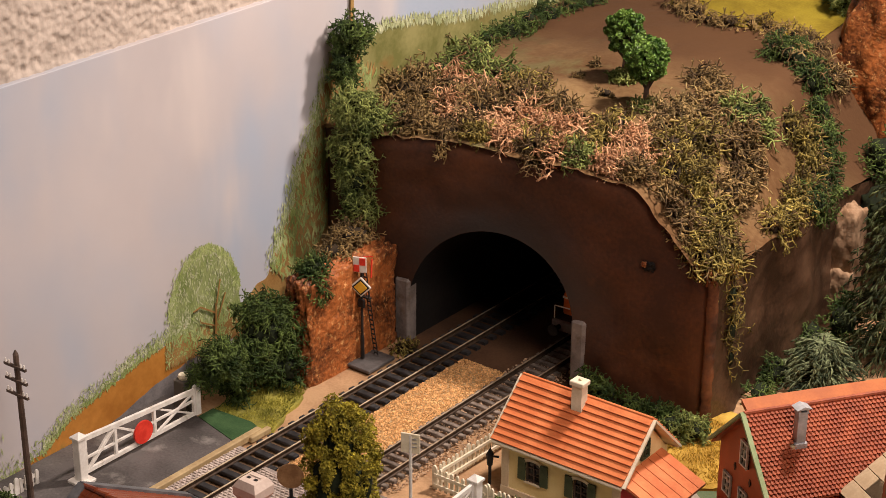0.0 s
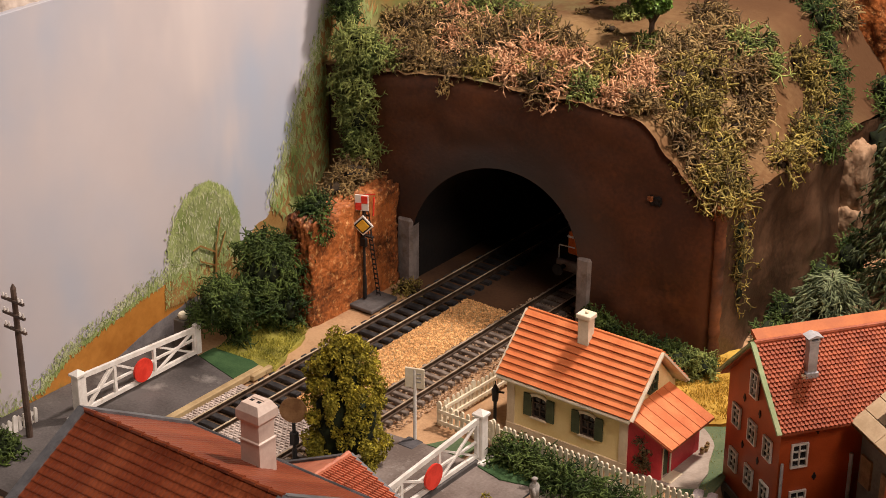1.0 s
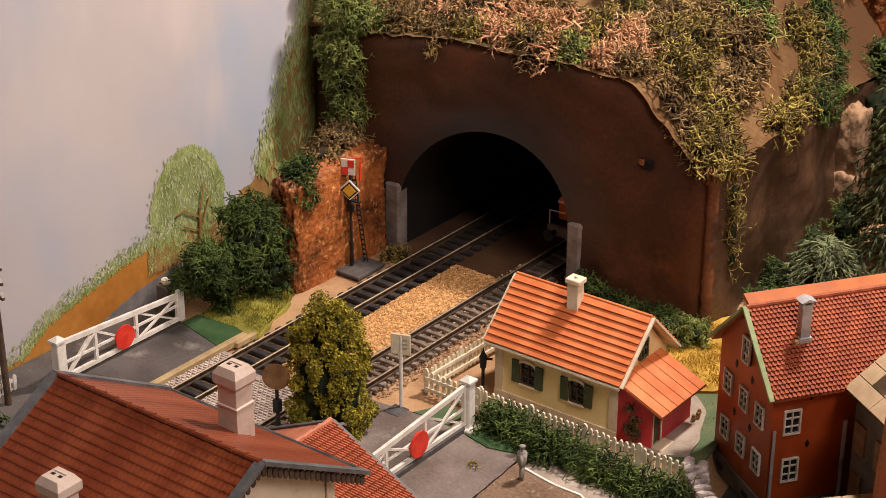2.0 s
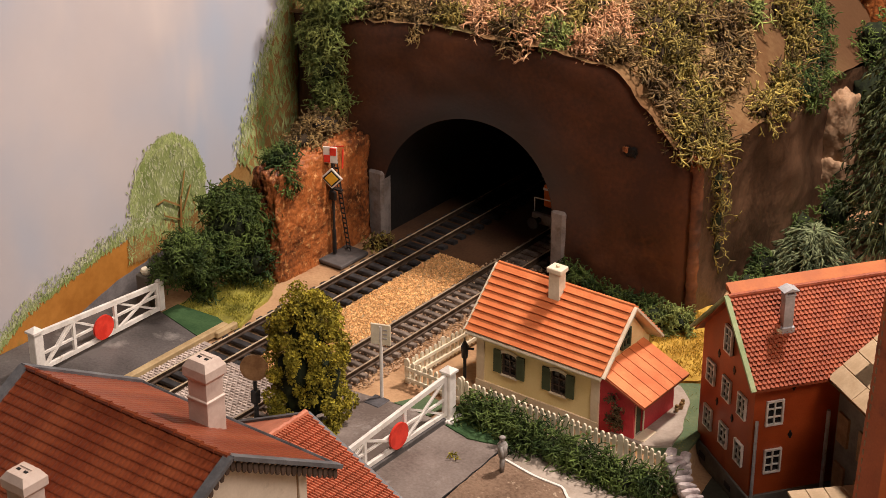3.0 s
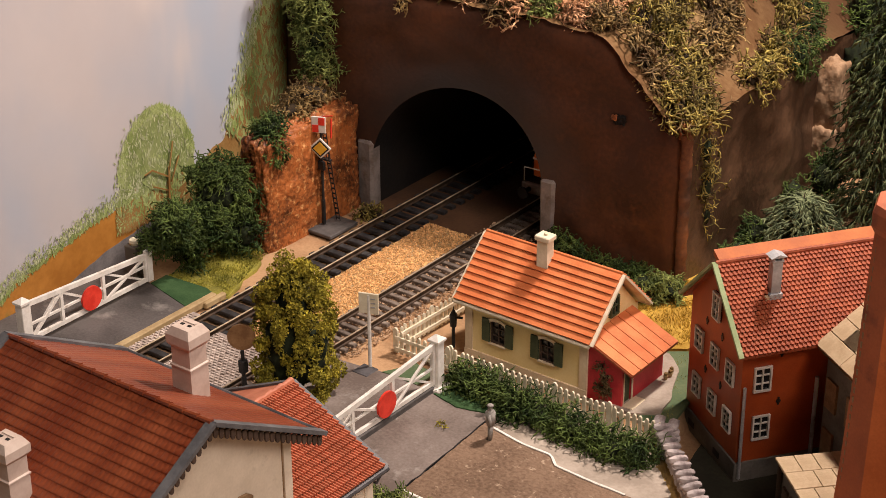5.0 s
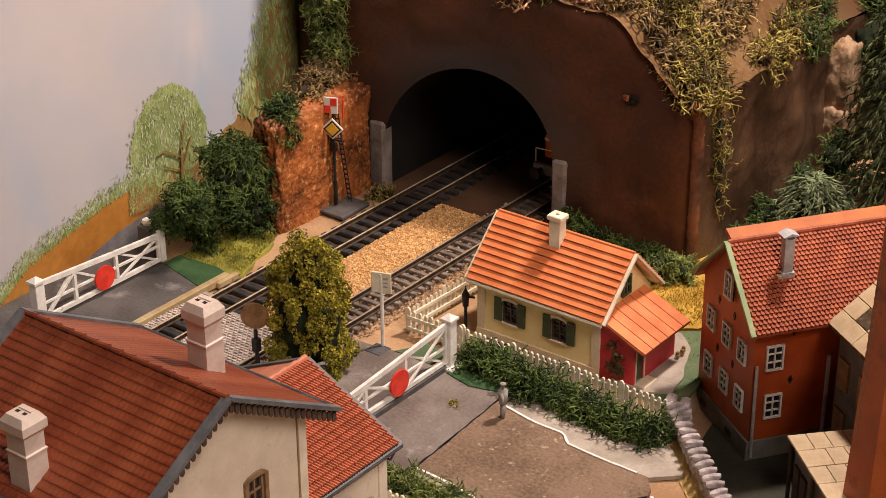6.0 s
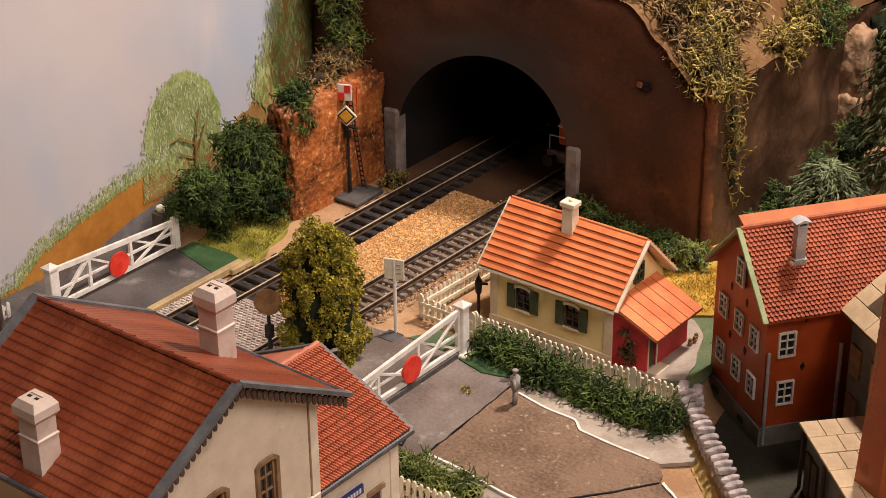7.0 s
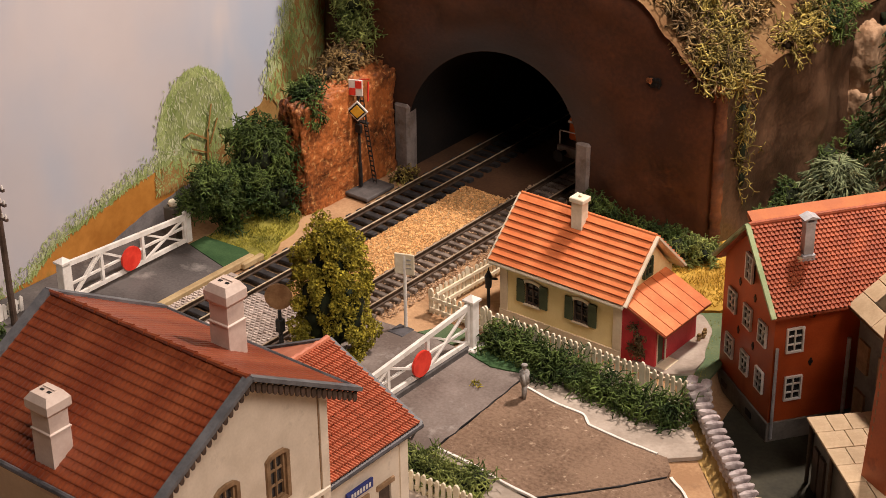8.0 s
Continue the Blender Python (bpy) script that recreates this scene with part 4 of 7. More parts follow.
# ---- buildings ----
def hole_wall(bm, u0, u1, z0, z1, holes, put, thick):
    """A wall in a plane, cut into cells round rectangular holes. put(u, z, d) places a corner at depth d."""
    us = sorted({u0, u1, *[v for h in holes for v in (h[0], h[1])]})
    zs = sorted({z0, z1, *[v for h in holes for v in (h[2], h[3])]})
    for a, b in zip(us, us[1:]):
        for c, d in zip(zs, zs[1:]):
            if any(h[0] <= (a + b) / 2 <= h[1] and h[2] <= (c + d) / 2 <= h[3] for h in holes):
                continue
            vs = [bm.verts.new(put(u, z, t)) for t in (0, thick) for u, z in ((a, c), (b, c), (b, d), (a, d))]
            for q in ((0, 1, 2, 3), (7, 6, 5, 4), (0, 4, 5, 1), (1, 5, 6, 2), (2, 6, 7, 3), (3, 7, 4, 0)):
                bm.faces.new([vs[i] for i in q])
    bmesh.ops.remove_doubles(bm, verts=bm.verts[:], dist=1e-6)
    bmesh.ops.recalc_face_normals(bm, faces=bm.faces[:])


def wall_window(house, m, w, h, depth, bars_v, bars_h, frame_mat, arch_top=0.0, bar=0.0006, label="", name="window"):
    """A window standing in a wall: dark pane, frame and glazing bars. m puts x along the wall, y outward, z up, origin at the sill's middle."""
    bm = bmesh.new()
    box(bm, -w / 2, w / 2, -depth - 0.0006, -depth, 0, h)
    win = part(name, bm, M["glass_dark"], house, label)
    win.matrix_basis = m
    bm = bmesh.new()
    t = bar * 1.5
    for a in ((-w / 2, w / 2, 0, t), (-w / 2, w / 2, h - t, h), (-w / 2, -w / 2 + t, t, h - t), (w / 2 - t, w / 2, t, h - t)):
        box(bm, a[0], a[1], -depth, -depth + 0.0012, a[2], a[3])
    part("window_frame", bm, frame_mat, win)
    for k in range(1, bars_v + 1):
        x = -w / 2 + w * k / (bars_v + 1)
        bm = bmesh.new()
        box(bm, x - bar / 2, x + bar / 2, -depth, -depth + 0.0009, t, h - t)
        part("glazing_bar", bm, frame_mat, win)
    for k in range(1, bars_h + 1):
        z = h * k / (bars_h + 1)
        bm = bmesh.new()
        box(bm, -w / 2 + t, w / 2 - t, -depth, -depth + 0.0008, z - bar / 2, z + bar / 2)
        part("glazing_bar", bm, frame_mat, win)
    return win


def course_roof(roof, ridge, eave_drop, run, length, courses, mat, flip, thick=0.0011, lap=0.0006, name="tile_course", ribs=0):
    """One slope of a roof in overlapping courses that run along x. ridge: y and z of the ridge; flip: +1 slopes to +y, -1 to -y."""
    a = math.atan2(eave_drop, run)
    slope = math.hypot(run, eave_drop)
    d = slope / courses
    bm = bmesh.new()
    prism(bm, [(0, 0), (d * 1.06, lap), (d * 1.06, lap + thick), (0, thick * 0.6)], "x", -length / 2, length / 2)
    if ribs:
        for k in range(ribs):
            x = -length / 2 + length * (k + 0.5) / ribs
            box(bm, x - 0.0004, x + 0.0004, d * 0.1, d * 1.06, thick * 0.6, thick + lap + 0.0004)
    me = mesh_of(name, bm, mat)
    for k in range(courses):
        m = pose(0, ridge[0], ridge[1], 0, 0, 0 if flip > 0 else 180) @ pose(0, 0, 0, -math.degrees(a), 0, 0) @ pose(0, d * k, 0)
        shared(name, me, roof, m)


def soft_courses(roof, top, eave_drop, run, length, courses, tiles, mat, flip):
    """One slope of worn flat tiles: each course a strip with a rounded nose and shallow joints, every second one shifted."""
    a = math.degrees(math.atan2(eave_drop, run))
    d = math.hypot(run, eave_drop) / courses
    w = length / tiles
    shape = [(0.0, 0.00002), (0.55, 0.00022), (0.85, 0.00033), (0.98, 0.00031), (1.03, 0.00018), (1.05, -0.0001)]
    meshes = []
    for shift in (0.0, 0.5):
        vs, fs = [], []
        cuts = []
        for k in range(tiles + 1):
            x = -length / 2 + (k - shift) * w
            cuts += [(x + 0.06 * w, 0.0), (x + 0.16 * w, 1.0), (x + 0.94 * w, 1.0), (x + w, 0.35)]
        cuts = [c for c in cuts if -length / 2 <= c[0] <= length / 2]
        cuts = [(-length / 2, 1.0)] + cuts + [(length / 2, 1.0)]
        for x, up in cuts:
            for t, z in shape:
                vs.append((x, t * d, z - (1 - up) * 0.00012))
        n = len(shape)
        for c in range(len(cuts) - 1):
            for q in range(n - 1):
                i = c * n + q
                fs.append((i, i + n, i + n + 1, i + 1))
        me = bpy.data.meshes.new("tile_course")
        me.from_pydata(vs, [], fs)
        me.materials.append(mat)
        me.polygons.foreach_set("use_smooth", [True] * len(me.polygons))
        me.update()
        meshes.append(me)
    for k in range(courses):
        shared("tile_course", meshes[k % 2], roof, pose(0, 0, top, 0, 0, 0 if flip > 0 else 180) @ pose(0, 0, 0, -a, 0, 0) @ pose(0, d * k, 0))


def tile_roof(roof, origin, along_v, down_v, up_v, cols, rows, w, d, mat, name="tile", lip=0.0012):
    """Single tiles, each a shallow pan with a raised roll, set on a slope."""
    bm = bmesh.new()
    pts = [(0.01 * w, 0.0001), (0.20 * w, 0.0001), (0.26 * w, 0.0012), (0.42 * w, 0.0012), (0.48 * w, 0.0001), (0.70 * w, 0.0001), (0.76 * w, 0.0012), (0.94 * w, 0.0012), (0.99 * w, 0.0001), (0.99 * w, -0.0004), (0.01 * w, -0.0004)]
    a = [bm.verts.new((p[0], 0, p[1] * 0.7)) for p in pts]
    b = [bm.verts.new((p[0], d * 1.08, p[1] + lip)) for p in pts]
    bm.faces.new(a)
    bm.faces.new(b[::-1])
    for i in range(len(pts)):
        j = (i + 1) % len(pts)
        bm.faces.new((a[j], a[i], b[i], b[j]))
    bmesh.ops.recalc_face_normals(bm, faces=bm.faces[:])
    me = mesh_of(name, bm, mat)
    base = Matrix((along_v, down_v, up_v)).transposed().to_4x4()
    base.translation = origin
    for r in range(rows):
        for c in range(cols):
            shared(name, me, roof, base @ pose(c * w, r * d, 0))


def crossing_house():
    """The keeper's cottage: origin at the ground under the middle of its front wall; front faces -y."""
    h = thing("crossing_house", (0.098, -0.105, 0), 0, "small cream railway cottage with an orange tiled roof", "house")
    W, D, H, R = 0.036, 0.046, 0.0335, 0.0590
    wins = [(-0.0165, 0.012), (0.0130, 0.012)]
    ww, wh = 0.0088, 0.0125
    bm = bmesh.new()
    hole_wall(bm, -W, W, 0, H, [(x - ww / 2, x + ww / 2, z, z + wh) for x, z in wins], lambda u, z, t: (u, t, z), 0.0018)
    part("wall", bm, M["cream_wall"], h, "cream painted front wall")
    bm = bmesh.new()
    box(bm, -W, W, D - 0.0018, D, 0, H)
    part("wall", bm, M["cream_wall"], h)
    for s in (-1, 1):
        bm = bmesh.new()
        prism(bm, [(0, 0), (D, 0), (D, H), (D / 2, R - 0.002), (0, H)], "x", s * W - 0.0009 - s * 0.0009, s * W + 0.0009 - s * 0.0009)
        for v in bm.verts:
            v.co.y = min(max(v.co.y, 0.0018), D - 0.0018) if v.co.z < H + 1e-5 else v.co.y
        part("gable", bm, M["cream_wall"], h)
    for x in (-W, W):
        bm = bmesh.new()
        prism(bm, [(x - 0.0006, -0.0006), (x + (0.004 if x < 0 else 0.0006), -0.0006), (x + (0.004 if x < 0 else 0.0006), 0.002), (x - 0.0006, 0.002)] if x < 0 else [(x - 0.004, -0.0006), (x + 0.0006, -0.0006), (x + 0.0006, 0.002), (x - 0.004, 0.002)], "z", 0, H - 0.0006)
        part("quoin", bm, M["quoin"], h, "sandy corner pilaster")
    bm = bmesh.new()
    box(bm, -W - 0.0008, W + 0.0008, -0.0010, 0.0, 0, 0.004)
    part("plinth", bm, M["quoin"], h)
    for x, z in wins:
        wall_window(h, pose(x, 0, z) @ pose(0, 0, 0, 0, 0, 180), ww, wh, 0.0010, 1, 2, M["dark_wood"], bar=0.0005)
        bm = bmesh.new()
        arc = [(x + math.cos(a) * 0.0062, z + wh - 0.0012 + math.sin(a) * 0.0030) for a in [math.pi * k / 10 for k in range(11)]]
        arc_in = [(x + math.cos(a) * 0.0046, z + wh - 0.0014 + math.sin(a) * 0.0016) for a in [math.pi * k / 10 for k in range(11)]]
        prism(bm, arc + arc_in[::-1], "y", -0.0011, 0.0004)
        part("lintel", bm, M["ivory"], h, "cream curved window lintel")
        bm = bmesh.new()
        box(bm, x - 0.0052, x + 0.0052, -0.0014, 0.0002, z - 0.0010, z, 0.0002)
        part("window_sill", bm, M["quoin"], h)
        for s in (-1, 1):
            bm = bmesh.new()
            box(bm, -0.0024, 0.0024, -0.0010, 0, 0, wh + 0.0004, 0.0002)
            sh = part("shutter", bm, M["green_shutter"], h, "dark green louvred shutter")
            sh.matrix_basis = pose(x + s * (ww / 2 + 0.0026), -0.0002, z)
    # roof with its courses, verge boards and gutter
    roof = thing("roof", (0, D / 2, 0))
    roof.parent = h
    bm = bmesh.new()
    prism(bm, [(-D / 2 - 0.004, H - 0.0022), (0, R - 0.0012), (D / 2 + 0.004, H - 0.0022), (D / 2 + 0.004, H - 0.0004), (0, R), (-D / 2 - 0.004, H - 0.0004)], "x", -W - 0.0045, W + 0.0045)
    part("roof_deck", bm, M["ivory"], roof)
    run, drop = D / 2 + 0.0045, R - H + 0.0012
    for s in (-1, 1):
        course_roof(roof, (0, R + 0.0002), drop, run, 2 * W + 0.0085, 10, M["orange_tile"], s, 0.0010, 0.0007)
    bm = bmesh.new()
    rod(bm, (-W - 0.0042, 0, R + 0.0004), (W + 0.0042, 0, R + 0.0004), 0.0010)
    part("ridge_tile", bm, M["orange_tile"], roof)
    for s in (-1, 1):
        bm = bmesh.new()
        for f in (-1, 1):
            slab(bm, (s * (W + 0.0048), 0, R - 0.0004), (s * (W + 0.0048), f * run, R - drop - 0.0004), 0.0011, 0.0022, (1, 0, 0))
        part("verge_board", bm, M["ivory"], roof, "cream verge board")
    for f in (-1, 1):
        bm = bmesh.new()
        rod(bm, (-W - 0.004, f * (run + 0.0004), H - 0.0022), (W + 0.004, f * (run + 0.0004), H - 0.0022), 0.0011)
        part("gutter", bm, M["ivory"], roof, "chipped cream gutter")
    chim = part("chimney", (lambda b: (box(b, -0.0031, 0.0031, -0.0028, 0.0028, -0.006, 0.0095), box(b, -0.0042, 0.0042, -0.0037, 0.0037, 0.0095, 0.0122, 0.0004), b)[2])(bmesh.new()), M["ivory"], h, "cream square chimney")
    chim.matrix_basis = pose(-0.0015, D / 2 - 0.0050, R - 0.001)
    bm = bmesh.new()
    rod(bm, (0, 0, 0), (0.0005, 0, 0.0012), 0.0010)
    pot = part("chimney_pot", bm, M["quoin"], chim)
    pot.matrix_basis = pose(0, 0, 0.012)
    # gable window
    wall_window(h, pose(W + 0.0001, D / 2 - 0.001, 0.036) @ pose(0, 0, 0, 0, 0, -90), 0.0075, 0.0105, -0.0004, 1, 1, M["green_shutter"])
    # the red lean-to against the gable
    shed = thing("shed", (W, 0.0, 0))
    shed.parent = h
    tagged(shed, "weathered red lean-to with an orange roof")
    bm = bmesh.new()
    prism(bm, [(0, 0), (0.020, 0), (0.020, 0.022), (0, 0.0305)], "y", 0.0005, 0.0016)
    part("wall", bm, M["shed_red"], shed)
    bm = bmesh.new()
    prism(bm, [(0, 0), (0.020, 0), (0.020, 0.022), (0, 0.0305)], "y", 0.0374, 0.0385)
    part("wall", bm, M["shed_red"], shed)
    bm = bmesh.new()
    hole_wall(bm, 0.0016, 0.0374, 0, 0.022, [(0.0022, 0.0092, 0.0012, 0.0185)], lambda u, z, t: (0.0200 - t, u, z), 0.0012)
    part("wall", bm, M["shed_red"], shed)
    bm = bmesh.new()
    box(bm, 0.0185, 0.0189, 0.0022, 0.0092, 0.0012, 0.0185)
    part("door", bm, M["green_shutter"], shed, "dark green plank door")
    bm = bmesh.new()
    for a in ((0.0018, 0.0022), (0.0092, 0.0100)):
        box(bm, 0.0198, 0.0205, a[0], a[1], 0, 0.0192)
    part("door_frame", bm, M["ivory"], shed)
    bm = bmesh.new()
    box(bm, 0.0200, 0.0260, 0.0010, 0.0130, 0, 0.0020, 0.0003)
    part("doorstep", bm, M["quoin"], shed, "worn stone doorstep")
    bm = bmesh.new()
    prism(bm, [(-0.001, 0.0334), (0.0268, 0.0216), (0.0268, 0.0207), (-0.001, 0.0322)], "y", -0.002, 0.0405)
    lean = part("shed_roof", bm, M["red_tile"], shed, "orange boarded lean-to roof")
    for k in range(6):
        y = -0.0018 + k * 0.00705
        bm = bmesh.new()
        prism(bm, [(-0.001, 0.0342), (0.0270, 0.0223), (0.0268, 0.0216), (-0.001, 0.0334)], "y", y + 0.0003, y + 0.0068)
        part("roof_board", bm, M["orange_tile"], lean)
    return h


crossing_house()


def station_chimney(parent, m, tall, name="chimney"):
    """Square stack with a flared collar, a band and a grooved cap."""
    bm = bmesh.new()
    ring = [(0.0055, -0.014), (0.0055, tall * 0.44), (0.0059, tall * 0.44 + 0.0003), (0.0059, tall * 0.47), (0.0052, tall * 0.47 + 0.0004), (0.0052, tall * 0.72), (0.0066, tall * 0.78), (0.0066, tall * 0.90), (0.0046, tall)]
    rows = [[bm.verts.new((sx * r * 0.9, sy * r * 0.85, z)) for sx, sy in ((-1, -1), (1, -1), (1, 1), (-1, 1))] for r, z in ring]
    for a, b in zip(rows, rows[1:]):
        for k in range(4):
            bm.faces.new((a[k], a[(k + 1) % 4], b[(k + 1) % 4], b[k]))
    bm.faces.new(rows[-1])
    ob = part(name, bm, M["pink_chimney"], parent, "pale pinkish chimney stack with a flared collar")
    ob.matrix_basis = m
    for x in (-0.0018, 0.0018):
        bm = bmesh.new()
        box(bm, x - 0.0008, x + 0.0008, -0.0010, 0.0002, tall - 0.0004, tall + 0.0002)
        part("flue", bm, M["black"], ob)
    bm = bmesh.new()
    box(bm, -0.003, 0.003, 0.0012, 0.0020, tall - 0.0004, tall + 0.0004)
    part("cap_ridge", bm, M["pink_chimney"], ob)
    return ob


def station():
    """Two-storey station: ridge along x, gable towards +x. Origin on the ground at the gable wall, under the ridge."""
    s = thing("station_building", (0.148, -0.379, 0), 0, "large cream station building with a red tiled roof", "station")
    L, HW, EZ, RZ = 0.093, 0.046, 0.1000, 0.129
    drop_per = (RZ - 0.098) / 0.0545
    holes = [(-0.0120 + 0.0300 - 0.0045, -0.0120 + 0.0300 + 0.0045, 0.065, 0.0845), (-0.013, -0.004, 0.065, 0.0845), (-0.0345, -0.0255, 0.065, 0.0845), (0.0135, 0.0225, 0.012, 0.036), (-0.013, -0.004, 0.012, 0.036), (-0.0345, -0.0255, 0.012, 0.036)]
    bm = bmesh.new()
    hole_wall(bm, -HW, HW, 0, EZ, holes, lambda u, z, t: (-t, u, z), 0.002)
    part("wall", bm, M["pale_wall"], s, "cream gable wall")
    bm = bmesh.new()
    prism(bm, [(-HW, EZ), (HW, EZ), (0, RZ - 0.002)], "x", -0.002, 0)
    part("gable", bm, M["pale_wall"], s)
    for y in (-HW, HW):
        bm = bmesh.new()
        box(bm, -L, -0.002, min(y, y - math.copysign(0.002, y)), max(y, y - math.copysign(0.002, y)), 0, EZ)
        part("wall", bm, M["pale_wall"], s)
    bm = bmesh.new()
    box(bm, -L - 0.002, -L, -HW, HW, 0, EZ)
    part("wall", bm, M["pale_wall"], s)
    for y in (-HW, HW):
        bm = bmesh.new()
        box(bm, -0.004, 0.0007, y - (0.0002 if y < 0 else 0.0040), y + (0.0040 if y < 0 else 0.0002), 0, EZ)
        part("quoin", bm, M["pale_wall"], s)
        bm = bmesh.new()
        q = y - math.copysign(0.0044, y)
        box(bm, -0.001, 0.0003, q - 0.0002, q + 0.0002, 0.0, EZ)
        part("wall_groove", bm, M["brown_wood"], s)
    bm = bmesh.new()
    box(bm, -0.002, 0.0012, -HW, HW, 0.054, 0.0565, 0.0004)
    part("string_course", bm, M["pale_wall"], s)
    for a, b, z0, z1 in holes:
        y = (a + b) / 2
        wall_window(s, pose(0, y, z0) @ pose(0, 0, 0, 0, 0, -90), b - a, z1 - z0, 0.0012, 1, 2, M["brown_wood"], bar=0.0007)
        bm = bmesh.new()
        half, rise = 0.0062, 0.0022
        outline = [(-half, z0 - 0.001), (half, z0 - 0.001), (half, z1), (half * 0.6, z1 + rise * 0.8), (0, z1 + rise), (-half * 0.6, z1 + rise * 0.8), (-half, z1)]
        inner = [(-0.0044, z0), (0.0044, z0), (0.0044, z1 - 0.0004), (0.0026, z1 + 0.0002), (0, z1 + 0.0004), (-0.0026, z1 + 0.0002), (-0.0044, z1 - 0.0004)]
        n = len(outline)
        vo = [[bm.verts.new((xx, y + p[0], p[1])) for p in ring] for xx in (-0.0004, 0.0012) for ring in (outline, inner)]
        for k in range(n):
            j = (k + 1) % n
            bm.faces.new((vo[2][k], vo[2][j], vo[3][j], vo[3][k]))
            bm.faces.new((vo[0][k], vo[2][k], vo[2][j], vo[0][j]))
            bm.faces.new((vo[1][k], vo[1][j], vo[3][j], vo[3][k]))
        bmesh.ops.recalc_face_normals(bm, faces=bm.faces[:])
        part("window_surround", bm, M["brown_wood"], s, "worn brown stone window surround")
    # roof
    roof = thing("roof", (-L / 2 + 0.001, 0, 0))
    roof.parent = s
    full = L + 0.011
    run, drop = 0.0565, 0.0565 * drop_per
    bm = bmesh.new()
    prism(bm, [(-run, RZ - drop - 0.0012), (0, RZ - 0.0012), (run, RZ - drop - 0.0012), (run, RZ - drop), (0, RZ), (-run, RZ - drop)], "x", -full / 2, full / 2)
    part("roof_deck", bm, M["dark_trim"], roof)
    soft_courses(roof, RZ + 0.0001, drop, run, full, 17, 46, M["station_tile"], -1)
    soft_courses(roof, RZ + 0.0001, drop, run, full, 17, 46, M["station_tile"], 1)
    bm = bmesh.new()
    for k in range(16):
        x = -full / 2 + full * k / 16
        rod(bm, (x + 0.0002, 0, RZ + 0.0004), (x + full / 16 + 0.0006, 0, RZ + 0.0007), 0.0010, 0.0013, 8)
    part("ridge_tile", bm, M["station_tile"], roof)
    for e in (-1, 1):
        x = e * (full / 2 + 0.0006)
        for f in (-1, 1):
            bm = bmesh.new()
            slab(bm, (x, 0, RZ + 0.0006), (x, f * (run + 0.001), RZ - drop + 0.0002), 0.0016, 0.0040, (1, 0, 0))
            verge = part("verge_board", bm, M["grey_trim"], roof, "grey verge board with a row of hanging teeth")
            bm = bmesh.new()
            n = 20
            for k in range(n):
                t = (k + 0.5) / n
                y, z = f * run * t, RZ - drop * t - 0.0016
                prism(bm, [(y - 0.0010, z + 0.0004), (y + 0.0010, z + 0.0004), (y + 0.0010, z - 0.0026), (y + 0.0005, z - 0.0036), (y - 0.0005, z - 0.0036), (y - 0.0010, z - 0.0026)], "x", x - 0.0005, x + 0.0003)
            part("hanging_teeth", bm, M["dark_wood"], verge, "brown-grey fretwork teeth")
    for f in (-1, 1):
        bm = bmesh.new()
        rod(bm, (-full / 2, f * (run + 0.0010), RZ - drop - 0.0006), (full / 2, f * (run + 0.0010), RZ - drop - 0.0006), 0.0012)
        part("gutter", bm, M["dark_trim"], roof)
    station_chimney(s, pose(-0.0375, 0.0345, RZ - 0.0345 * drop_per - 0.001), 0.030)
    station_chimney(s, pose(-0.0445, -0.0475, RZ - 0.0475 * drop_per - 0.001), 0.0275)
    # the lower wing beyond the main block
    a = thing("station_wing", (0, 0.046, 0))
    a.parent = s
    Y1, XE, XR, EZ2, RZ2 = 0.0545, -0.006, -0.0500, 0.0535, 0.0765
    bm = bmesh.new()
    hole_wall(bm, 0, Y1, 0, EZ2, [(0.016, 0.028, 0, 0.031), (0.036, 0.044, 0.012, 0.031)], lambda u, z, t: (XE - t, u, z), 0.002)
    part("wall", bm, M["pale_wall"], a)
    bm = bmesh.new()
    prism(bm, [(XE, 0), (XE, EZ2), (XR, RZ2 - 0.002), (2 * XR - XE, EZ2), (2 * XR - XE, 0)], "y", Y1 - 0.002, Y1)
    part("gable", bm, M["pale_wall"], a)
    bm = bmesh.new()
    box(bm, XE - 0.0045, XE + 0.0008, Y1 - 0.0052, Y1 - 0.0002, 0, EZ2)
    part("quoin", bm, M["pale_wall"], a)
    for y, w in ((0.022, 0.012), (0.040, 0.008)):
        bm = bmesh.new()
        box(bm, XE - 0.0016, XE - 0.0010, y - w / 2, y + w / 2, 0 if w > 0.01 else 0.012, 0.031)
        part("door" if w > 0.01 else "window", bm, M["dark_wood"], a)
        bm = bmesh.new()
        box(bm, XE - 0.0004, XE + 0.0010, y - w / 2 - 0.0016, y + w / 2 + 0.0016, 0.031, 0.0335, 0.0003)
        part("lintel", bm, M["brown_wood"], a)
    bm = bmesh.new()
    box(bm, XE + 0.0006, XE + 0.0018, 0.015, 0.031, 0.0365, 0.0410, 0.0002)
    board = part("name_board", bm, M["blue_sign"], a, "small dark blue name board with white marks")
    bm = bmesh.new()
    for k in range(7):
        y = 0.0172 + k * 0.0018
        box(bm, XE + 0.0018, XE + 0.0020, y, y + 0.0011, 0.0377, 0.0398)
    part("name_bars", bm, M["white_paint"], board)
    wing_roof = thing("roof", (0, 0, 0))
    wing_roof.parent = a
    run2 = XE + 0.004 - XR
    slope_len = math.hypot(run2, RZ2 - EZ2)
    down = Vector((run2, 0, -(RZ2 - EZ2))).normalized()
    up = Vector((RZ2 - EZ2, 0, run2)).normalized()
    bm = bmesh.new()
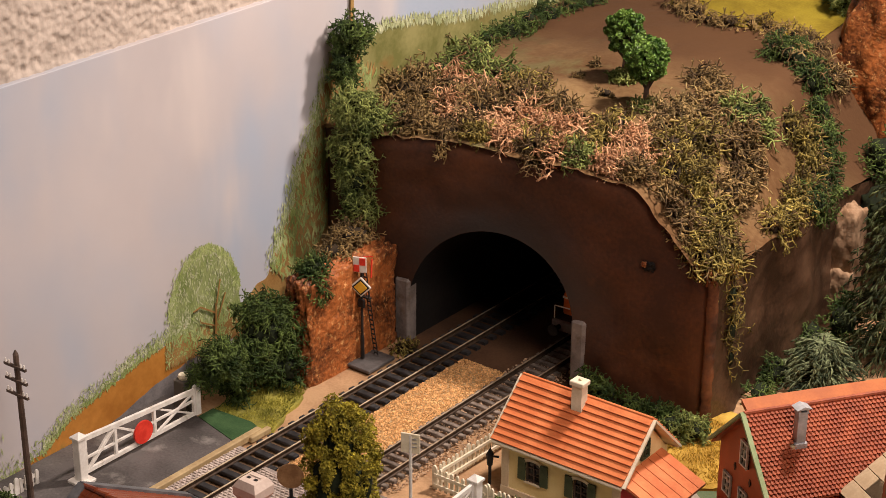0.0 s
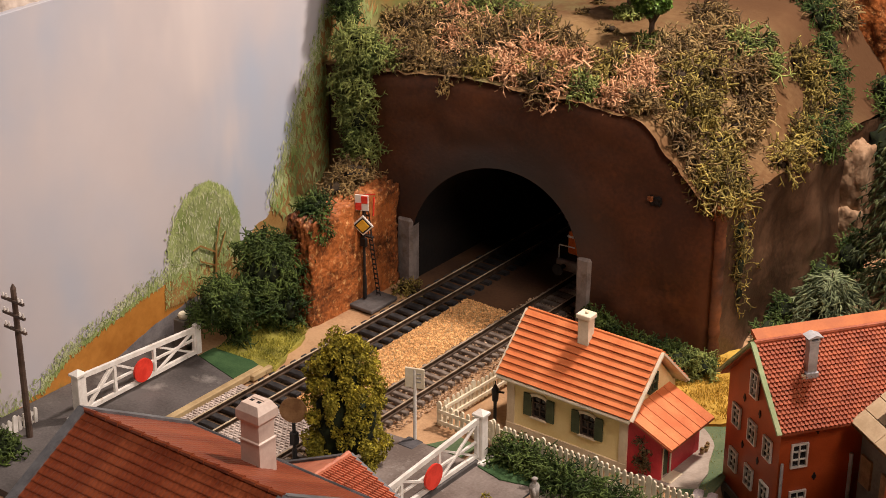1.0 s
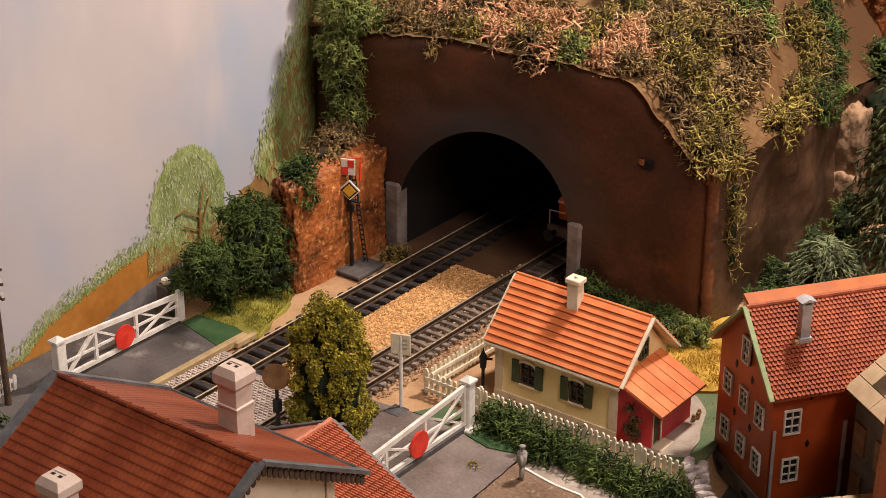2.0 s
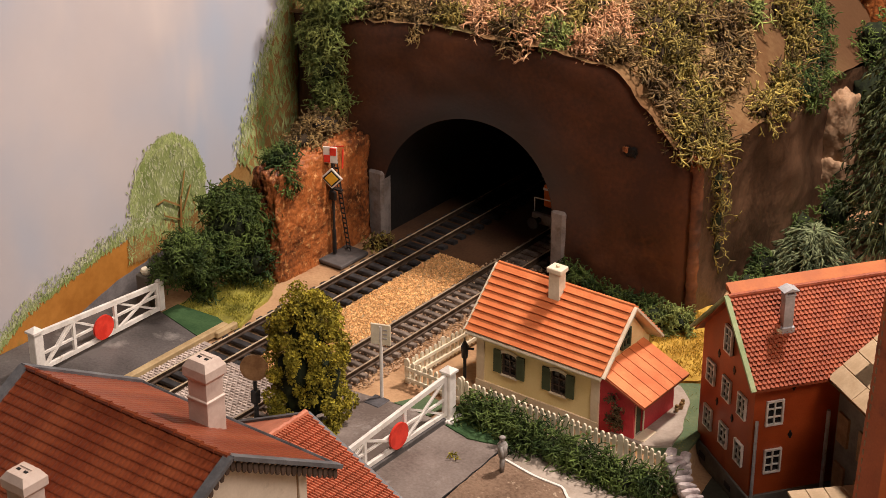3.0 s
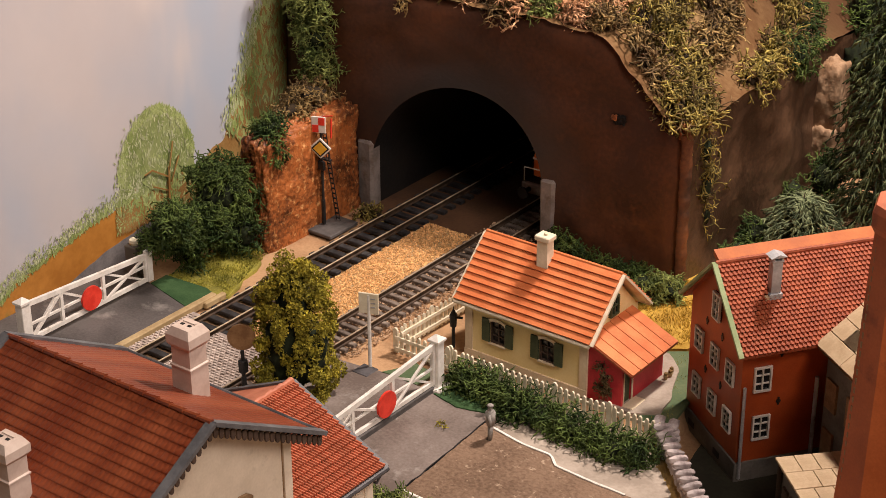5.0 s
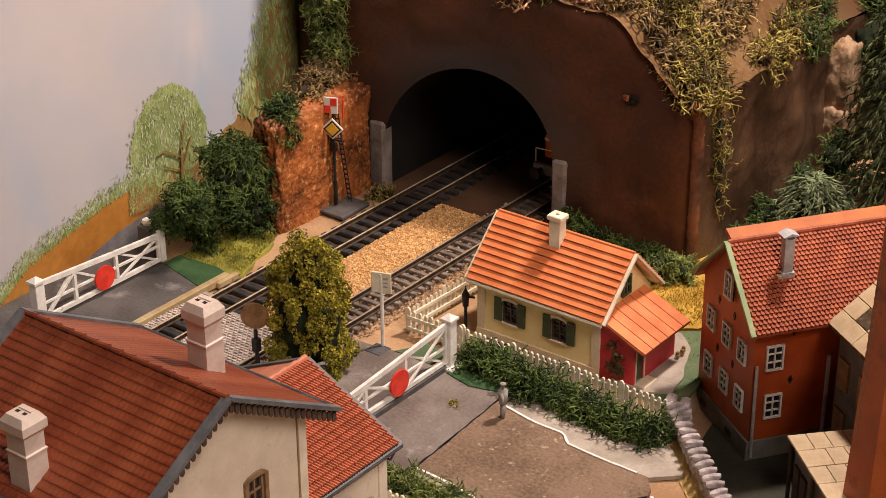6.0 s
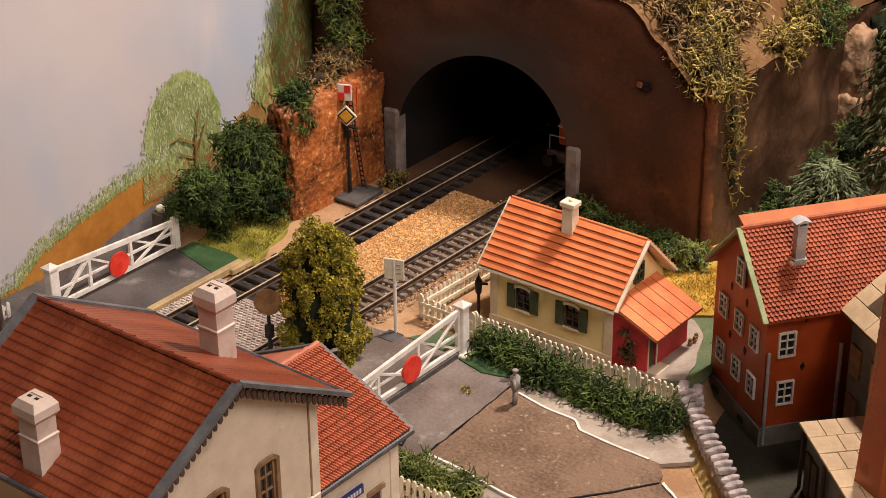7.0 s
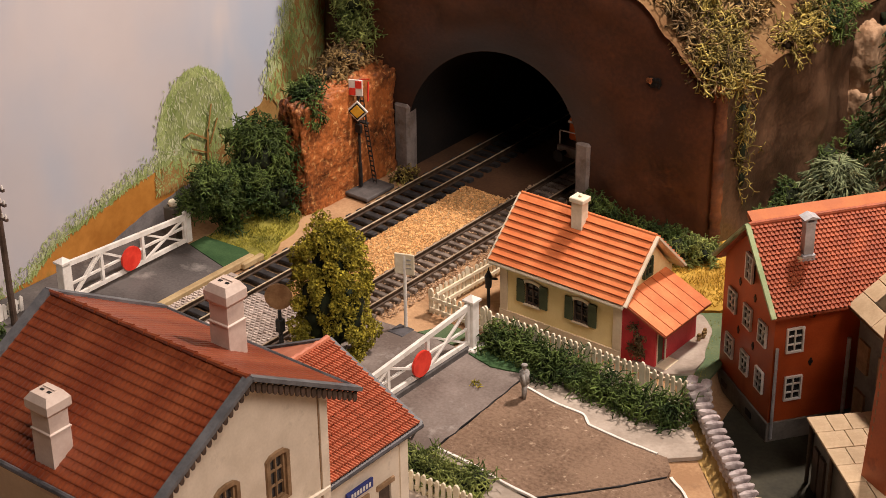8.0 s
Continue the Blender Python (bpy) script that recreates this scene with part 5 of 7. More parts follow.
    prism(bm, [(XR - run2, EZ2 - 0.001), (XR, RZ2 - 0.001), (XR + run2, EZ2 - 0.001), (XR + run2, EZ2 + 0.0002), (XR, RZ2 + 0.0002), (XR - run2, EZ2 + 0.0002)], "y", 0.0005, Y1 + 0.003)
    part("roof_deck", bm, M["annex_tile"], wing_roof)
    tile_roof(wing_roof, Vector((XR, 0.001, RZ2)) + up * 0.0006, Vector((0, 1, 0)), down, up, 18, 16, 0.00312, slope_len / 16, M["annex_tile"])
    bm = bmesh.new()
    for k in range(9):
        y = 0.001 + 0.056 * k / 9
        rod(bm, (XR, y, RZ2 + 0.0008), (XR, y + 0.0066, RZ2 + 0.0012), 0.0012, 0.0016, 8)
    part("ridge_tile", bm, M["annex_tile"], wing_roof)
    bm = bmesh.new()
    for f in (-1, 1):
        slab(bm, (XR, Y1 + 0.0036, RZ2 + 0.0004), (XR + f * (run2 + 0.001), Y1 + 0.0036, EZ2 + 0.0002), 0.0013, 0.0024, (0, 1, 0))
    part("verge_board", bm, M["dark_trim"], wing_roof)
    bm = bmesh.new()
    rod(bm, (XR + run2 + 0.001, 0.001, EZ2 - 0.0004), (XR + run2 + 0.001, Y1 + 0.004, EZ2 - 0.0004), 0.0013)
    rod(bm, (XR + run2 + 0.001, Y1 + 0.0005, EZ2 - 0.001), (XE + 0.003, Y1 - 0.0005, EZ2 - 0.006), 0.0005)
    rod(bm, (XE + 0.003, Y1 - 0.0005, EZ2 - 0.006), (XE + 0.0015, Y1 - 0.0005, EZ2 - 0.006), 0.0005)
    part("gutter", bm, M["dark_trim"], wing_roof)
    return s


station()


def factory():
    """The tall red factory: origin at its front corner on the ground; x along the eave wall, y along the gable wall."""
    turn = 54.6
    f = thing("factory_building", (0.2191, -0.1092, YARD), turn, "tall red brick factory with white windows and tiled roof", "factory")
    W, L, EZ, RZ, PL = 0.055, 0.095, 0.0727, 0.0996, 0.0100
    gable_holes = []
    for y in (0.0108, 0.0270, 0.0440):
        gable_holes += [(y - 0.0042, y + 0.0042, 0.0215, 0.0330), (y - 0.0042, y + 0.0042, 0.0462, 0.0578)]
    bm = bmesh.new()
    hole_wall(bm, 0.0016, W, PL, EZ, gable_holes, lambda u, z, t: (t, u, z), 0.0016)
    part("wall", bm, M["brick_red"], f, "red brick gable wall")
    bm = bmesh.new()
    prism(bm, [(0, EZ), (W, EZ), (W / 2, RZ - 0.002)], "x", 0, 0.0016)
    part("gable", bm, M["brick_red"], f)
    side_holes = [(0.0066, 0.0154, 0.0210, 0.0338), (0.0058, 0.0146, 0.0465, 0.0595)]
    bm = bmesh.new()
    hole_wall(bm, 0, L, PL, EZ, side_holes, lambda u, z, t: (u, t, z), 0.0016)
    part("wall", bm, M["brick_red"], f)
    bm = bmesh.new()
    box(bm, L - 0.0016, L, 0.0016, W, PL, RZ - 0.03)
    part("wall", bm, M["brick_red"], f)
    bm = bmesh.new()
    box(bm, 0.0016, L - 0.0016, W - 0.0016, W, PL, EZ)
    part("wall", bm, M["brick_red"], f)
    bm = bmesh.new()
    box(bm, -0.0010, L + 0.001, -0.0010, W + 0.001, -0.001, PL, 0.0003)
    part("plinth", bm, M["plinth"], f, "grey stone plinth")
    for y in (0.018, 0.046):
        bm = bmesh.new()
        box(bm, -0.0014, -0.0008, y - 0.003, y + 0.003, 0.003, 0.006)
        part("cellar_vent", bm, M["black"], f)
    for a, b, z0, z1 in gable_holes:
        wall_window(f, pose(0, (a + b) / 2, z0) @ pose(0, 0, 0, 0, 0, 90), b - a, z1 - z0, -0.0001, 1, 2, M["white_paint"], bar=0.00050)
    wall_window(f, pose(0, W / 2 - 0.0008, 0.0715) @ pose(0, 0, 0, 0, 0, 90), 0.0075, 0.0135, -0.0010, 1, 2, M["white_paint"], bar=0.00058)
    for a, b, z0, z1 in side_holes:
        wall_window(f, pose((a + b) / 2, 0, z0) @ pose(0, 0, 0, 0, 0, 180), b - a, z1 - z0, -0.0001, 1, 2, M["white_paint"], bar=0.00056)
    for y, z in ((0.0203, 0.0400), (0.0365, 0.0400), (0.0215, 0.0648), (0.0378, 0.0652)):
        bm = bmesh.new()
        rod(bm, (-0.0004, y, z), (0.0004, y, z), 0.0012, seg=8)
        box(bm, -0.0004, 0.0003, y - 0.0004, y + 0.0004, z - 0.002, z + 0.002)
        part("tie_plate", bm, M["black"], f, "small dark iron tie plate")
    for x, z in ((0.0191, 0.0650), (0.0193, 0.0398)):
        bm = bmesh.new()
        rod(bm, (x, -0.0004, z), (x, 0.0004, z), 0.0012, seg=8)
        box(bm, x - 0.0004, x + 0.0004, -0.0004, 0.0003, z - 0.002, z + 0.002)
        part("tie_plate", bm, M["black"], f, "small dark iron tie plate")
    bm = bmesh.new()
    rod(bm, (0.0012, -0.0016, 0.002), (0.0012, -0.0016, 0.0505), 0.0008)
    part("downpipe", bm, M["zinc"], f, "grey downpipe at the corner")
    bm = bmesh.new()
    rod(bm, (0.0374, -0.0016, 0.002), (0.0374, -0.0016, 0.05), 0.0010)
    part("downpipe", bm, M["zinc"], f)
    roof = thing("roof", (0, W / 2, 0))
    roof.parent = f
    run = W / 2 + 0.0045
    drop = (RZ - EZ) / (W / 2) * run
    slope = math.hypot(run, drop)
    bm = bmesh.new()
    prism(bm, [(-run, RZ - drop - 0.001), (0, RZ - 0.001), (run, RZ - drop - 0.001), (run, RZ - drop), (0, RZ), (-run, RZ - drop)], "x", -0.003, L + 0.003)
    part("roof_deck", bm, M["red_tile"], roof)
    # pantiles: rolls along the slope, laid in courses
    for s in (-1, 1):
        vs, fs = [], []
        cols, rows = 46, 20
        d, w = slope / rows, (L + 0.006) / cols
        dn, up = Vector((0, s * run, -drop)).normalized(), Vector((0, s * drop, run)).normalized()
        prof = [(0.02, 0.0001, 0.86), (0.18, 0.0006, 0.98), (0.5, 0.0009, 1.10), (0.82, 0.0006, 0.98), (0.98, 0.0001, 0.86)]
        n = len(prof)
        for r in range(rows):
            for c in range(cols - r % 2):
                o = Vector((-0.003 + (c + 0.5 * (r % 2)) * w, 0, RZ + 0.0003)) + dn * (r * d)
                k = len(vs)
                vs += [tuple(o + Vector((p[0] * w, 0, 0)) + up * p[1] * 0.4) for p in prof]
                vs += [tuple(o + Vector((p[0] * w, 0, 0)) + dn * (p[2] * d) + up * (p[1] + 0.0006)) for p in prof]
                vs += [tuple(o + Vector((p[0] * w, 0, 0)) + dn * (p[2] * d) - up * 0.0002) for p in prof]
                for q in range(n - 1):
                    for e in (0, n):
                        f4 = (k + e + q, k + e + q + 1, k + e + n + q + 1, k + e + n + q)
                        fs.append(f4 if s < 0 else f4[::-1])
        raw("roof_tiles", vs, fs, M["red_tile"], roof, kind="stuff")
    bm = bmesh.new()
    for k in range(38):
        x = -0.003 + (L + 0.006) * k / 38
        rod(bm, (x, 0, RZ + 0.0008), (x + 0.0030, 0, RZ + 0.0010), 0.0010, 0.0013, 8)
    part("ridge_tile", bm, M["red_tile"], roof)
    bm = bmesh.new()
    for s in (-1, 1):
        slab(bm, (-0.0038, 0, RZ + 0.0008), (-0.0038, s * (run + 0.001), RZ - drop + 0.0004), 0.0013, 0.0024, (1, 0, 0))
    part("verge_board", bm, M["green_trim"], roof, "pale green verge board")
    chim = part("chimney", (lambda b: (box(b, -0.0024, 0.0024, -0.0020, 0.0020, 0.002, 0.0255), box(b, -0.0034, 0.0034, -0.0028, 0.0028, 0.001, 0.0095, 0.0004), box(b, -0.0028, 0.0028, -0.0023, 0.0023, 0.0250, 0.0258), b)[3])(bmesh.new()), M["zinc"], f, "weathered grey metal chimney on the roof")
    chim.matrix_basis = pose(0.0206, 0.0150, 0.0790)
    bm = bmesh.new()
    prism(bm, [(-0.0040, 0.0276), (0.0040, 0.0276), (0, 0.0292)], "y", -0.0032, 0.0032)
    for x in (-0.0021, 0.0021):
        box(bm, x - 0.0004, x + 0.0004, -0.0022, 0.0022, 0.0256, 0.0277)
    part("chimney_cap", bm, M["zinc"], chim)
    bm = bmesh.new()
    box(bm, -0.0054, -0.0030, -0.0026, 0.0020, 0.0020, 0.0085, 0.0003)
    part("flashing", bm, M["tan_slab"], chim)
    # flat orange strip of the roof behind the ridge
    rear = part("rear_roof", (lambda b: (prism(b, [(0.004, RZ - 0.0065), (0.0170, RZ - 0.0014), (0.0170, RZ - 0.0038), (0.004, RZ - 0.0085)], "x", 0.0, L + 0.02), b)[1])(bmesh.new()), M["rear_orange"], f, "plain orange roof of the rear wing")
    rear.matrix_basis = pose(0.004, W / 2, 0.0)
    return f


factory()


def stone_roof_wing():
    """A grey annexe with a roof of large tan slabs; origin under the eave's near corner, x along the eave, y up the slope."""
    w = thing("slab_roof_house", (0.2415, -0.0835, YARD), -34.8, "grey annexe with a roof of large tan stone slabs", "house")
    bm = bmesh.new()
    box(bm, 0.005, 0.080, 0.004, 0.045, -0.001, 0.066)
    part("wall", bm, M["plinth"], w, "grey rendered wall")
    for x in (0.012, 0.030):
        for z in (0.014, 0.040):
            bm = bmesh.new()
            box(bm, x - 0.0045, x + 0.0045, 0.0028, 0.0046, z, z + 0.015)
            part("window", bm, M["brown_wood"], w, "boarded brown window")
    roof = thing("roof", (0, 0, 0))
    roof.parent = w
    a = math.degrees(math.atan2(0.020, 0.0276))
    bm = bmesh.new()
    box(bm, 0.0001, 0.0219, 0.0001, 0.0089, -0.0006, 0.0008, 0.0002)
    me = mesh_of("roof_slab", bm, M["tan_slab"])
    for r in range(5):
        for c in range(4):
            shared("roof_slab", me, roof, pose(0, 0, 0.0685) @ pose(0, 0, 0, a, 0, 0) @ pose((c - 0.5 * (r % 2) * (c > 0)) * 0.022, r * 0.009, 0.0002 * r))
    bm = bmesh.new()
    prism(bm, [(0.0005, 0.0668), (0.034, 0.0912), (0.066, 0.0668)], "x", 0.0005, 0.085)
    part("roof_deck", bm, M["brown_wood"], w)
    return w


stone_roof_wing()


def slab_shed():
    """A low shed: origin under its roof's near corner, x and y along the roof's edges."""
    w = thing("slab_roof_shed", (0.247, -0.127, YARD), -43.0, "low shed with a flat roof of pale stone slabs", "shed")
    bm = bmesh.new()
    box(bm, 0.004, 0.060, 0.003, 0.040, -0.001, 0.0315)
    part("wall", bm, M["plinth"], w, "grey shed wall")
    roof = thing("roof", (0, 0, 0.0325))
    roof.parent = w
    bm = bmesh.new()
    box(bm, 0.0001, 0.0128, 0.0001, 0.0083, -0.0008, 0.0006, 0.0002)
    me = mesh_of("roof_slab", bm, M["tan_slab"])
    for c in range(5):
        for r in range(4):
            shared("roof_slab", me, roof, pose(c * 0.013, (r - 0.5 * (c % 2) * (r > 0)) * 0.0085, 0.0001 * (c % 2)))
    for x in (0.003, 0.03, 0.058):
        bm = bmesh.new()
        rod(bm, (x, 0.0015, 0), (x, 0.0015, 0.0318), 0.0010)
        part("post", bm, M["dark_wood"], w)
    for x in (0.010, 0.018):
        bm = bmesh.new()
        box(bm, x - 0.003, x + 0.003, 0.0018, 0.0032, 0, 0.022)
        part("door", bm, M["dark_wood"], w)
    return w


slab_shed()


def tall_chimney():
    c = thing("factory_chimney", (0.3035, -0.1400, YARD), 18.0, "tall tapering red-brown brick factory chimney", "chimney")
    bm = bmesh.new()
    box(bm, -0.024, 0.024, -0.024, 0.024, -0.001, 0.012, 0.0006)
    part("base", bm, M["chimney_red"], c)
    bm = bmesh.new()
    rows = []
    for r, z in ((0.0225, 0.012), (0.0200, 0.06), (0.0178, 0.11), (0.0160, 0.165), (0.0176, 0.168), (0.0176, 0.174), (0.0164, 0.177)):
        rows.append([bm.verts.new((r * math.cos(k * math.tau / 8 + 0.39), r * math.sin(k * math.tau / 8 + 0.39), z)) for k in range(8)])
    for a, b in zip(rows, rows[1:]):
        for k in range(8):
            bm.faces.new((a[k], a[(k + 1) % 8], b[(k + 1) % 8], b[k]))
    bm.faces.new(rows[-1])
    part("shaft", bm, M["chimney_red"], c, "octagonal brick shaft")
    bm = bmesh.new()
    box(bm, -0.0022, 0.0022, -0.0009, 0.0009, 0, 0.0030, 0.0003)
    me = mesh_of("ladder_brick", bm, M["brown_wood"])
    lean = math.degrees(math.atan2(0.0065, 0.153))
    for k in range(36):
        z = 0.014 + k * 0.0042
        r = (0.0225 - 0.0065 * (z - 0.012) / 0.153) * 0.924 - 0.0005
        a = 202.5
        shared("ladder_brick", me, c, pose(r * math.cos(radians(a)), r * math.sin(radians(a)), z, 0, 0, a + 90))
    return c


tall_chimney()


# ---- plants ----
def strands(count, seed_at, length, thick, bend, rng, steps=7, up=0.0):
    """Curled lichen strands: thin blunt three-sided tubes that coil over the clump, some forked. seed_at(rng) gives a point and an outward way."""
    vs, fs = [], []

    def tube(p, d, turn, n, step, r0):
        k = len(vs)
        mid = None
        for i in range(n + 1):
            s = d.orthogonal().normalized()
            u = d.cross(s)
            r = r0 * (1 - 0.35 * i / n)
            for a in (0, 2.094, 4.189):
                vs.append(tuple(p + (s * math.cos(a) + u * math.sin(a)) * r))
            if i == n // 2:
                mid = (p.copy(), d.copy())
            p = p + d * step
            d = (d + turn.cross(d) + Vector((rng.gauss(0, 1), rng.gauss(0, 1), rng.gauss(0, 1))) * bend * 0.30).normalized()
        for i in range(n):
            for a in range(3):
                b = (a + 1) % 3
                fs.append((k + 3 * i + a, k + 3 * i + b, k + 3 * i + 3 + b, k + 3 * i + 3 + a))
        fs.append((k + 3 * n, k + 3 * n + 1, k + 3 * n + 2))
        return mid

    for _ in range(count):
        p, way = seed_at(rng)
        way = Vector(way).normalized()
        wild = Vector((rng.gauss(0, 1), rng.gauss(0, 1), rng.gauss(up, 1)))
        side = wild - way * wild.dot(way)
        d = (side.normalized() + way * rng.uniform(-0.3, 0.8)).normalized()
        turn = d.cross(Vector((rng.gauss(0, 1), rng.gauss(0, 1), rng.gauss(0, 1)))).normalized() * bend * rng.uniform(0.3, 1.3)
        step = length * rng.uniform(0.6, 1.25) / steps
        r0 = thick * rng.uniform(0.75, 1.3)
        p0, d0 = tube(Vector(p), d, turn, steps, step, r0)
        if rng.random() < 0.55:
            fork = (d0 + Vector((rng.gauss(0, 1), rng.gauss(0, 1), rng.gauss(0, 1))) * 0.7).normalized()
            tube(p0, fork, -turn, max(2, steps // 2), step, r0 * 0.85)
    return vs, fs


def lichen(count, seed_at, reach, thick, rng, levels=2, gap=-0.35):
    """Reindeer moss: blunt round stems that fork again and again. Patches where the noise is low stay bare."""
    vs, fs = [], []

    def branch(p, d, ln, r, level):
        n = 3 if level else 2
        bend = (Vector((rng.gauss(0, 1), rng.gauss(0, 1), rng.gauss(0, 1))).cross(d) * 0.42 + Vector((0, 0, -0.10))) * 4 / (n + 1)
        k = len(vs)
        for i in range(n + 1):
            s = d.orthogonal().normalized() * r * (1 - 0.08 * i)
            u = d.cross(s) * 0.866
            vs.extend((tuple(p + s), tuple(p - s * 0.5 + u), tuple(p - s * 0.5 - u)))
            if i < n:
                d = (d + bend).normalized()
                p = p + d * (ln / n)
        for i in range(n):
            for a in range(3):
                b = (a + 1) % 3
                fs.append((k + 3 * i + a, k + 3 * i + b, k + 3 * i + 3 + b, k + 3 * i + 3 + a))
        if level == 0:
            fs.append((k + 3 * n, k + 3 * n + 1, k + 3 * n + 2))
            return
        side = Vector((rng.gauss(0, 1), rng.gauss(0, 1), rng.gauss(0, 1))).cross(d).normalized()
        for f in (1, -1):
            way = (d + side * f * rng.uniform(0.35, 0.85) + Vector((rng.gauss(0, 0.2), rng.gauss(0, 0.2), rng.gauss(0, 0.2)))).normalized()
            branch(p - d * r * 0.5, way, ln * rng.uniform(0.6, 0.95), r * 0.84, level - 1)

    done = 0
    while done < count:
        p, way = seed_at(rng)
        p, way = Vector(p), Vector(way).normalized()
        done += 1
        if wobble(p, 170, 5.0) < gap:
            continue
        wild = Vector((rng.gauss(0, 1), rng.gauss(0, 1), rng.gauss(0, 1))).cross(way).normalized()
        d = (way * rng.uniform(-0.15, 0.55) + wild).normalized()
        branch(p, d, reach * rng.uniform(0.7, 1.3), thick * rng.uniform(0.8, 1.2), levels)
    return vs, fs


def blob_seed(blobs):
    """Seeds on and in a set of squashed balls (x, y, z, rx, ry, rz)."""
    vol = [b[3] * b[4] * b[5] for b in blobs]

    def seed(rng):
        b = rng.choices(blobs, vol)[0]
        v = Vector((rng.gauss(0, 1), rng.gauss(0, 1), rng.gauss(0, 1))).normalized()
        r = rng.uniform(0.60, 1.0)
        return (b[0] + v.x * b[3] * r, b[1] + v.y * b[4] * r, b[2] + v.z * b[5] * r), v
    return seed


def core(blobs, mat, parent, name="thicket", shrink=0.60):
    """The lumpy inside of a bush, its dark colour standing in for shade between strands."""
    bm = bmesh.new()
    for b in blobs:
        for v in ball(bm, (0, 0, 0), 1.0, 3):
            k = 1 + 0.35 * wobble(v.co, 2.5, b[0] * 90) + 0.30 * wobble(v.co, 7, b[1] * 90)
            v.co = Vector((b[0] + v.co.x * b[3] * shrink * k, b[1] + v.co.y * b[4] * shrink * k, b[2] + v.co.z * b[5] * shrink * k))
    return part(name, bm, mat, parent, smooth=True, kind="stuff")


# near-black tones that paint the shade deep inside bushes, moss and crowns
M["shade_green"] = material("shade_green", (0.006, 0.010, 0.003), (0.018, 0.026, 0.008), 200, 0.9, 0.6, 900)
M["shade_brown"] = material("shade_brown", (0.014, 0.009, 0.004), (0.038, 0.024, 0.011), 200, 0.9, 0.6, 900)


def knobs(blobs, rng):
    """Break each large ball into a cluster of smaller ones."""
    out = []
    for x, y, z, rx, ry, rz in blobs:
        if min(rx, ry, rz) < 0.0075:
            out.append((x, y, z, rx, ry, rz))
            continue
        for k in range(11):
            v = Vector((rng.gauss(0, 1), rng.gauss(0, 1), rng.gauss(0, 1))).normalized()
            q = rng.uniform(0.36, 0.52)
            out.append((x + v.x * rx * 0.6, y + v.y * ry * 0.6, z + v.z * rz * 0.6, rx * q, ry * q, rz * q))
    return out


def bush(name, blobs, count, mat, label, category="bush", length=0.006, thick=0.00052, bend=0.70, seed=1, dark="shade_green", group=""):
    rng = random.Random(seed)
    low = min(b[2] - b[5] for b in blobs)
    at = (sum(b[0] for b in blobs) / len(blobs), sum(b[1] for b in blobs) / len(blobs), max(low, -0.0005))
    ob = thing(name, at, 0, label, category, group)
    moved = [(b[0] - at[0], b[1] - at[1], b[2] - at[2], b[3], b[4], b[5]) for b in blobs]
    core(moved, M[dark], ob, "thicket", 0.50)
    vs, fs = lichen(max(20, int(count * (0.30 if thick > 0.0006 else 0.40))), blob_seed(knobs(moved, rng)), length * 0.48, thick, rng)
    raw("foliage", vs, fs, mat, ob, kind="stuff", smooth=True)
    if group and mat is not M["moss_pink"]:
        vs, fs = lichen(max(8, int(count * 0.05)), blob_seed(knobs(moved, rng)), length * 0.55, thick * 0.9, rng)
        raw("dry_moss", vs, fs, M["moss_dark"], ob, "dark dry stems", kind="stuff", smooth=True)
    return ob


# the big bush by the far gate, and its darker neighbour
bush("bush", [(-0.113, -0.100, 0.040, 0.020, 0.021, 0.021), (-0.116, -0.086, 0.034, 0.018, 0.018, 0.022), (-0.110, -0.108, 0.022, 0.016, 0.016, 0.018), (-0.108, -0.090, 0.014, 0.016, 0.016, 0.014)], 5600, M["bush_green"], "dense dark green bush of foliage beside the crossing", length=0.0078, seed=21)
bush("bush", [(-0.112, -0.137, 0.032, 0.017, 0.017, 0.013), (-0.118, -0.124, 0.027, 0.014, 0.014, 0.014), (-0.114, -0.123, 0.012, 0.008, 0.008, 0.012)], 3800, M["bush_green"], "spreading dark green bush with a bare foot", length=0.0078, seed=22)
# creepers that climb the corner between board and hill
bush("creeper", [(-0.134, 0.009, 0.187, 0.013, 0.013, 0.016), (-0.136, 0.003, 0.168, 0.011, 0.010, 0.013)], 1800, M["bush_green"], "dark green creeper clump at the hill's top corner", "creeper", 0.006, seed=23)
bush("creeper", [(-0.123, -0.001, 0.143, 0.0165, 0.014, 0.017), (-0.123, -0.004, 0.122, 0.0145, 0.012, 0.015), (-0.122, -0.004, 0.101, 0.0125, 0.010, 0.013), (-0.119, -0.002, 0.084, 0.013, 0.010, 0.009)], 4200, M["moss_green"], "long green creeper hanging in the rock corner", "creeper", 0.0085, seed=24)
bush("moss", [(-0.112, -0.020, 0.074, 0.014, 0.016, 0.006), (-0.110, -0.040, 0.070, 0.012, 0.014, 0.005)], 700, M["moss_brown"], "dark brown moss along the rock ledge", "moss", 0.006, seed=25, dark="shade_brown")
bush("creeper", [(-0.104, -0.065, 0.069, 0.009, 0.009, 0.0070), (-0.098, -0.069, 0.060, 0.005, 0.006, 0.009)], 700, M["bush_green"], "green creeper spilling over the rock's edge", "creeper", 0.007, seed=26)


def on_top(x, y):
    return top_z(x, y) + 0.001


